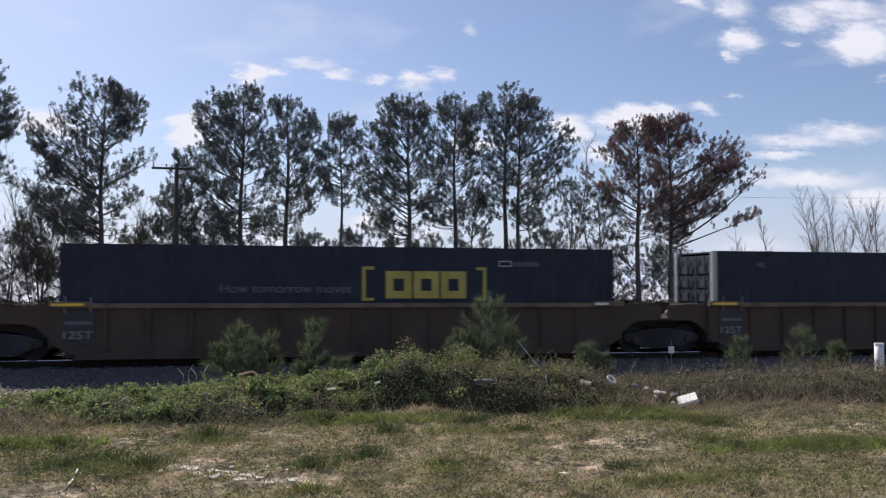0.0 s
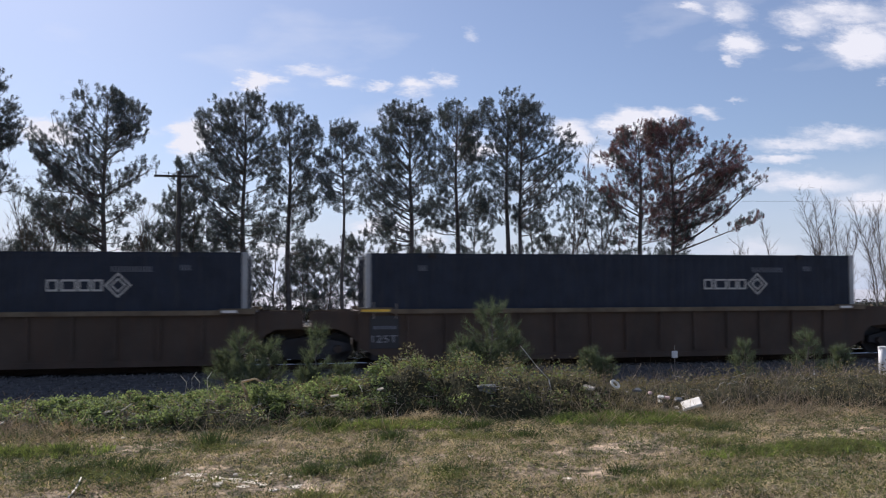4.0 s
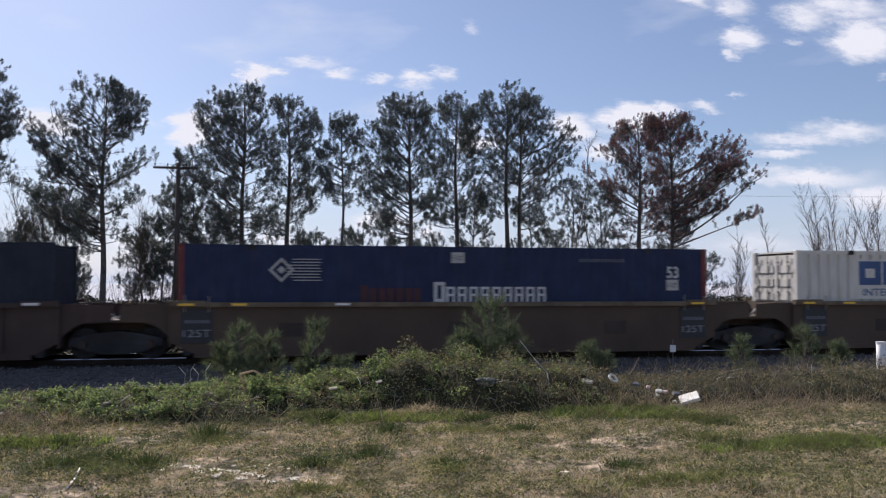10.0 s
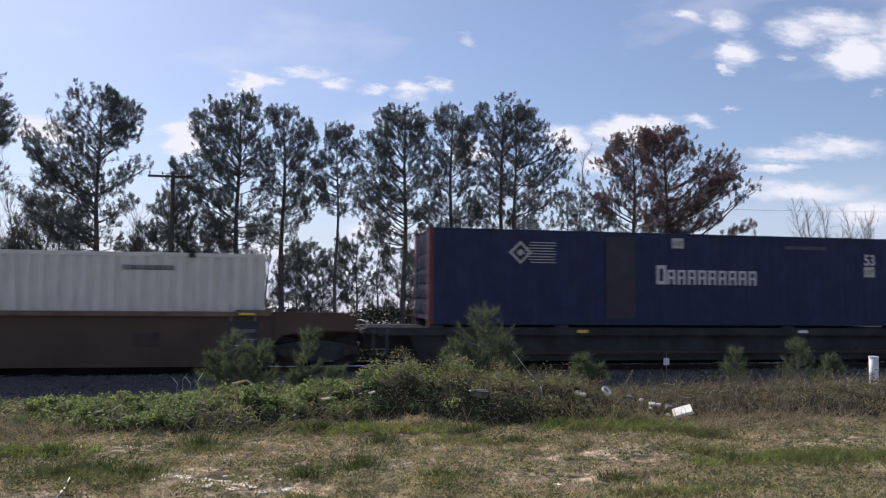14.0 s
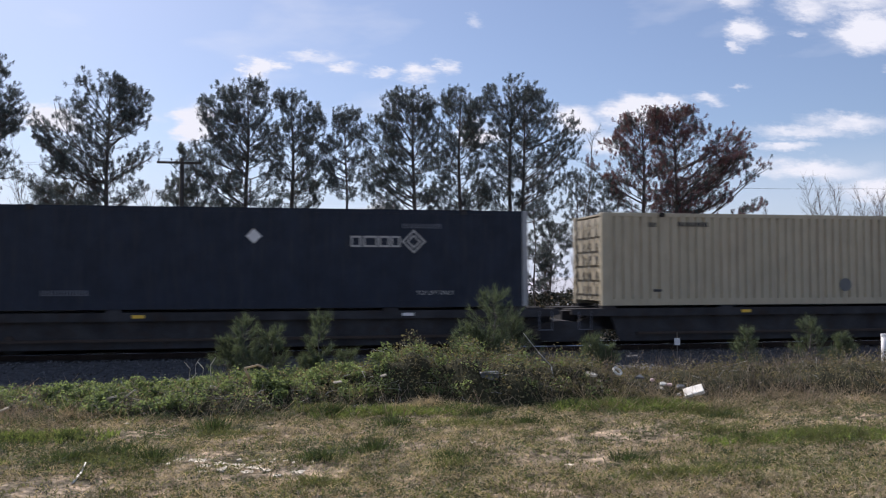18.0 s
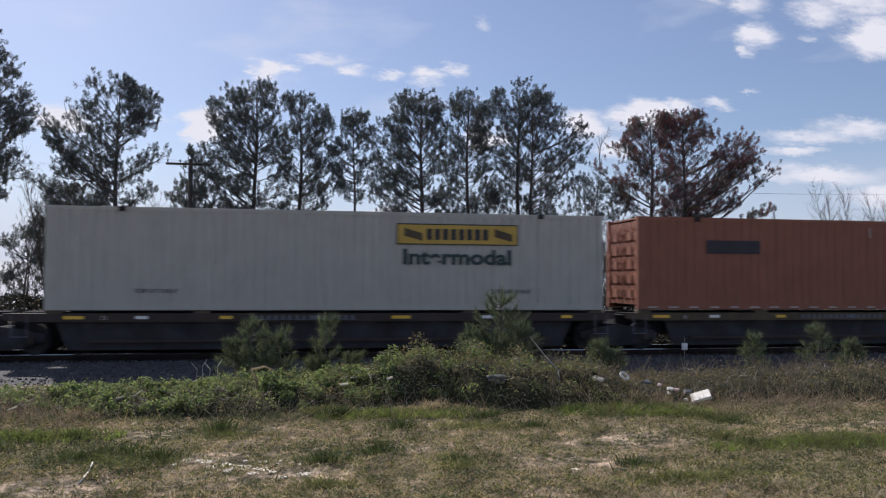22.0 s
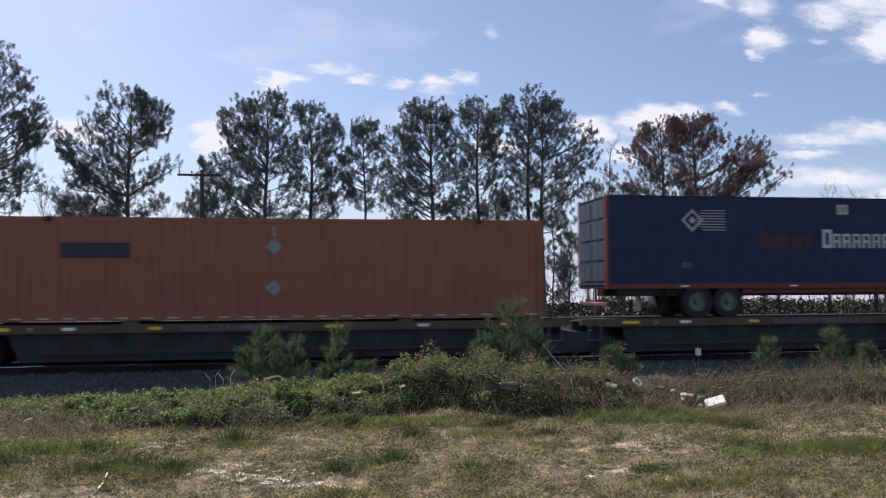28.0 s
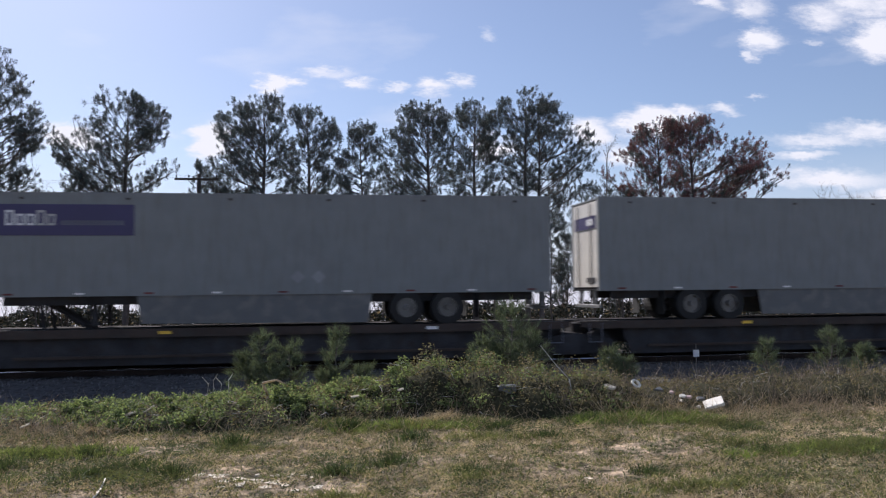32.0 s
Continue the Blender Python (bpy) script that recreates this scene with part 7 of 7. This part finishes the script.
def chunk(name, x, y, sx, sy, sz, turn, material, label, category, seed, lift=0.0, tip=0.0, group=""):
    """A broken slab or lump with an uneven outline, lying on the ground."""
    rng = np.random.default_rng(seed)
    n = 6
    a = np.sort(rng.uniform(0, 6.283, n) * 0.25 + np.arange(n) * 6.283 / n * 0.75 + np.arange(n) * 0.17)
    r = rng.uniform(0.55, 1.15, n)
    ring = np.stack([np.cos(a) * r * sx / 2, np.sin(a) * r * sy / 2], -1)
    top = ring * 0.86
    v = [(p[0], p[1], 0.0) for p in ring] + [(p[0], p[1], sz * q) for p, q in zip(ring, rng.uniform(0.6, 0.85, n))] + [(p[0], p[1], sz * q) for p, q in zip(top, rng.uniform(0.88, 1.05, n))]
    f = [tuple(range(n - 1, -1, -1)), tuple(range(2 * n, 3 * n))] + [(k + i, k + (i + 1) % n, k + n + (i + 1) % n, k + n + i) for k in (0, n) for i in range(n)]
    s = Shape().add(v, f)
    ob = single(name, s, material, label, category, group)
    ob.matrix_world = pose(x, y, ground_z(x, y) - 0.01 + lift, tip, 0, turn)
    return ob


FOAM, RING = (5.32, 10.2, 0.11), (4.40, 10.6, 0.35)
PILE = [(5.52, 10.42, .09, .06, .05, 20, .14, 30, "foam"), (5.13, 10.25, .07, .07, .03, 50, .09, 20, "concrete"), (5.30, 10.56, .20, .10, .03, 15, .13, 45, "skirt"),
        (4.99, 10.40, .19, .10, .02, 30, .20, 55, "foam"), (5.13, 10.50, .14, .10, .03, -20, .17, 40, "pink"), (4.91, 10.32, .10, .06, .03, 70, .15, 30, "concrete"),
        (4.69, 10.50, .17, .09, .03, -10, .26, 50, "skirt"), (4.85, 10.48, .10, .07, .03, 40, .22, 25, "pink"), (4.00, 10.58, .20, .14, .03, 15, .29, 60, "concrete"),
        (4.10, 10.52, .12, .08, .03, 60, .22, 30, "pink")]


def build_litter():
    rng = random.Random(12)
    flat = "flat pale broken concrete piece in the grass"
    spots = [(-0.49, 7.42, .22, .10), (-0.66, 7.50, .18, .08), (-0.30, 7.35, .16, .09), (-0.82, 7.58, .16, .07), (-0.38, 7.22, .12, .07), (-0.60, 7.28, .10, .06), (0.05, 7.07, .20, .08),
             (-0.98, 7.66, .14, .06), (-0.20, 7.25, .13, .06), (-0.74, 7.36, .11, .06), (-0.12, 7.0, .10, .05), (-1.1, 7.5, .09, .05), (1.56, 7.5, .12, .05), (1.75, 7.85, .08, .04), (2.39, 6.83, .11, .04),
             (-1.85, 9.75, .13, .08), (0.2, 6.85, .14, .05), (-0.05, 7.5, .08, .04)]
    for _ in range(18):
        a, q = rng.uniform(0, 6.283), rng.uniform(0, 1) ** 0.7
        spots.append((-0.55 + math.cos(a) * q * 0.75, 7.45 + math.sin(a) * q * 0.42, rng.uniform(0.03, 0.09), rng.uniform(0.02, 0.05)))
    for i, (x, y, sx, sy) in enumerate(spots):
        chunk("concrete_piece", x, y, sx * 1.35, sy * 2.3, 0.012, rng.uniform(-25, 25), "concrete", flat, "rubble", 100 + i, 0.004, 0, "pale rubble in the grass")
    scrap = "small crumpled white rubbish scrap in the weeds"
    for i, (x, y, sx, sy, sz, turn, lift, tip, stuff) in enumerate(PILE):
        chunk("rubbish_piece", x, y, sx, sy, sz, turn, stuff, scrap, "rubbish", 200 + i, lift, tip * 0.4, "rubbish pile")
    slab = Shape().slab(-0.13, 0.13, -0.11, 0.11, -0.02, 0.02, 0.008)
    foam = single("foam_slab", slab, "foam", "broken white foam slab leaning on the rubbish pile", "rubbish", "rubbish pile")
    foam.matrix_world = pose(FOAM[0], FOAM[1], FOAM[2], 20, -18, -24)
    for x, y, z, half, turn, tip in ((-2.16, 10.42, 0.20, 0.09, 14, -14), (-1.96, 10.5, 0.23, 0.11, -20, -34), (0.56, 10.42, 0.32, 0.07, 10, -6), (-3.3, 10.25, 0.12, 0.08, -15, -20), (1.15, 10.5, 0.38, 0.06, 30, -12)):
        board = Shape().slab(-half * 0.75, half * 0.75, -0.022, 0.022, -0.008, 0.008, 0.004)
        piece = single("broken_board", board, "board", "small bleached broken board caught in the vines", "rubbish", "boards on the bank")
        piece.matrix_world = pose(x, y, z, 18, tip, turn)
    ring = Shape().ring((0, 0), 0.075, 0.05, -0.012, 0.012, 14)
    hoop = single("plastic_ring", ring, "foam", "white plastic ring thrown on the weeds", "rubbish", "rubbish pile")
    hoop.matrix_world = pose(RING[0], RING[1], RING[2], -48, 20, 10)
    box = thing("rubbish_box", "pale grey box half sunk in the brambles", "rubbish", at=(2.58, 10.60, 0.24))
    part("body", Shape().slab(-0.12, 0.12, -0.08, 0.08, -0.16, 0.12, 0.015), "skirt", box)
    part("lid", Shape().slab(-0.13, 0.13, -0.09, 0.09, 0.12, 0.145, 0.01), "skirt", box)
    stick = Shape().tube((-1.72, 6.93, 0.015), (-1.72, 7.2, 0.035), 0.008, 0.008, n=7).tube((-1.72, 7.2, 0.035), (-1.75, 7.48, 0.06), 0.008, 0.005, n=7)
    single("stick", stick, "foam", "bleached pale stick lying in the grass", "stick", smooth=True)
    twig = Shape().tube((3.50, 10.75, 0.42), (3.32, 10.78, 0.62), 0.007, 0.006, n=6).tube((3.32, 10.78, 0.62), (3.12, 10.82, 0.88), 0.006, 0.003, n=6)
    twig.tube((3.50, 10.75, 0.42), (3.56, 10.75, 0.05), 0.008, 0.007, n=6)
    single("leaning_stem", twig, "mark_grey", "thin pale stem leaning out of the brambles", "stick", smooth=True)
    for i, x in enumerate((-1.55, -1.42, -1.36, -1.20)):
        s = Shape().tube((x, 12.6, -0.05), (x + 0.05 - 0.06 * (i % 2), 12.6, 0.30 + 0.05 * (i % 2)), 0.006, 0.004, n=5).tube((x + 0.05 - 0.06 * (i % 2), 12.6, 0.29 + 0.05 * (i % 2)), (x - 0.04 + 0.10 * (i % 2), 12.58, 0.40 + 0.05 * (i % 2)), 0.009, 0.004, n=5)
        single("dead_stalk", s, "concrete", "pale dead weed stalk beside the track", "weed", "dead stalks")
    hook = Shape().tube((-0.55, 10.95, 0.30), (-0.62, 10.95, 0.46), 0.018, 0.016, n=7).tube((-0.62, 10.95, 0.46), (-0.45, 10.95, 0.50), 0.016, 0.014, n=7).tube((-0.45, 10.95, 0.50), (-0.32, 10.95, 0.44), 0.014, 0.01, n=7).tube((-0.55, 10.95, 0.30), (-0.54, 10.95, 0.0), 0.018, 0.018, n=7)
    single("dead_branch", hook, "straw", "bent bleached branch on the vines", "branch", smooth=True)
    # marker posts by the track
    post = thing("marker_pipe", "upright white plastic pipe standing in the weeds", "post", at=(11.35, 14.0, -0.22))
    part("pipe", Shape().tube((0, 0, 0), (0, 0, 0.72), 0.085, n=16), "pvc", post, smooth=True)
    part("cap", Shape().tube((0, 0, 0.70), (0, 0, 0.75), 0.092, n=16), "pvc", post)
    m = thing("marker_stake", "small white marker on a thin stake beside the track", "marker", at=(11.2, 22.45, LOW_Z))
    part("stake", Shape().tube((0, 0, -0.02), (0, 0, 0.95), 0.012, n=6), "steel", m)
    part("plate", Shape().slab(-0.085, 0.085, -0.03, 0.03, 0.58, 0.78, 0.008), "pvc", m)


build_litter()


def motions():
    """The train rolls by to the left; its wheels turn while they pass the camera."""
    steps = [0.5 * i for i in range(65)]
    for ob, s, z in MOVING:
        walk(ob, [(t, pose(s + travel(t), TRACK_Y, RAIL_Z + z)) for t in steps])
    for w, x, r, s in WHEELS:
        near = [i for i in range(0, 961, 2) if -14 < s + travel(i / 30) < 30]
        if not near:
            walk(w, [(0, pose(x, 0, r)), (32, pose(x, 0, r))])
            continue
        rows = [i / 30 for i in near]
        first, rest = math.degrees(travel(rows[0]) / r), []
        if rows[0] > 0.2:
            rest.append((0.0, pose(x, 0, r)))
        for t in rows:
            rest.append((t, pose(x, 0, r, 0, math.degrees(travel(t) / r) - first, 0)))
        if rows[-1] < 31.8:
            rest.append((32.0, pose(x, 0, r, 0, math.degrees(travel(rows[-1]) / r) - first, 0)))
        walk(w, rest)


motions()
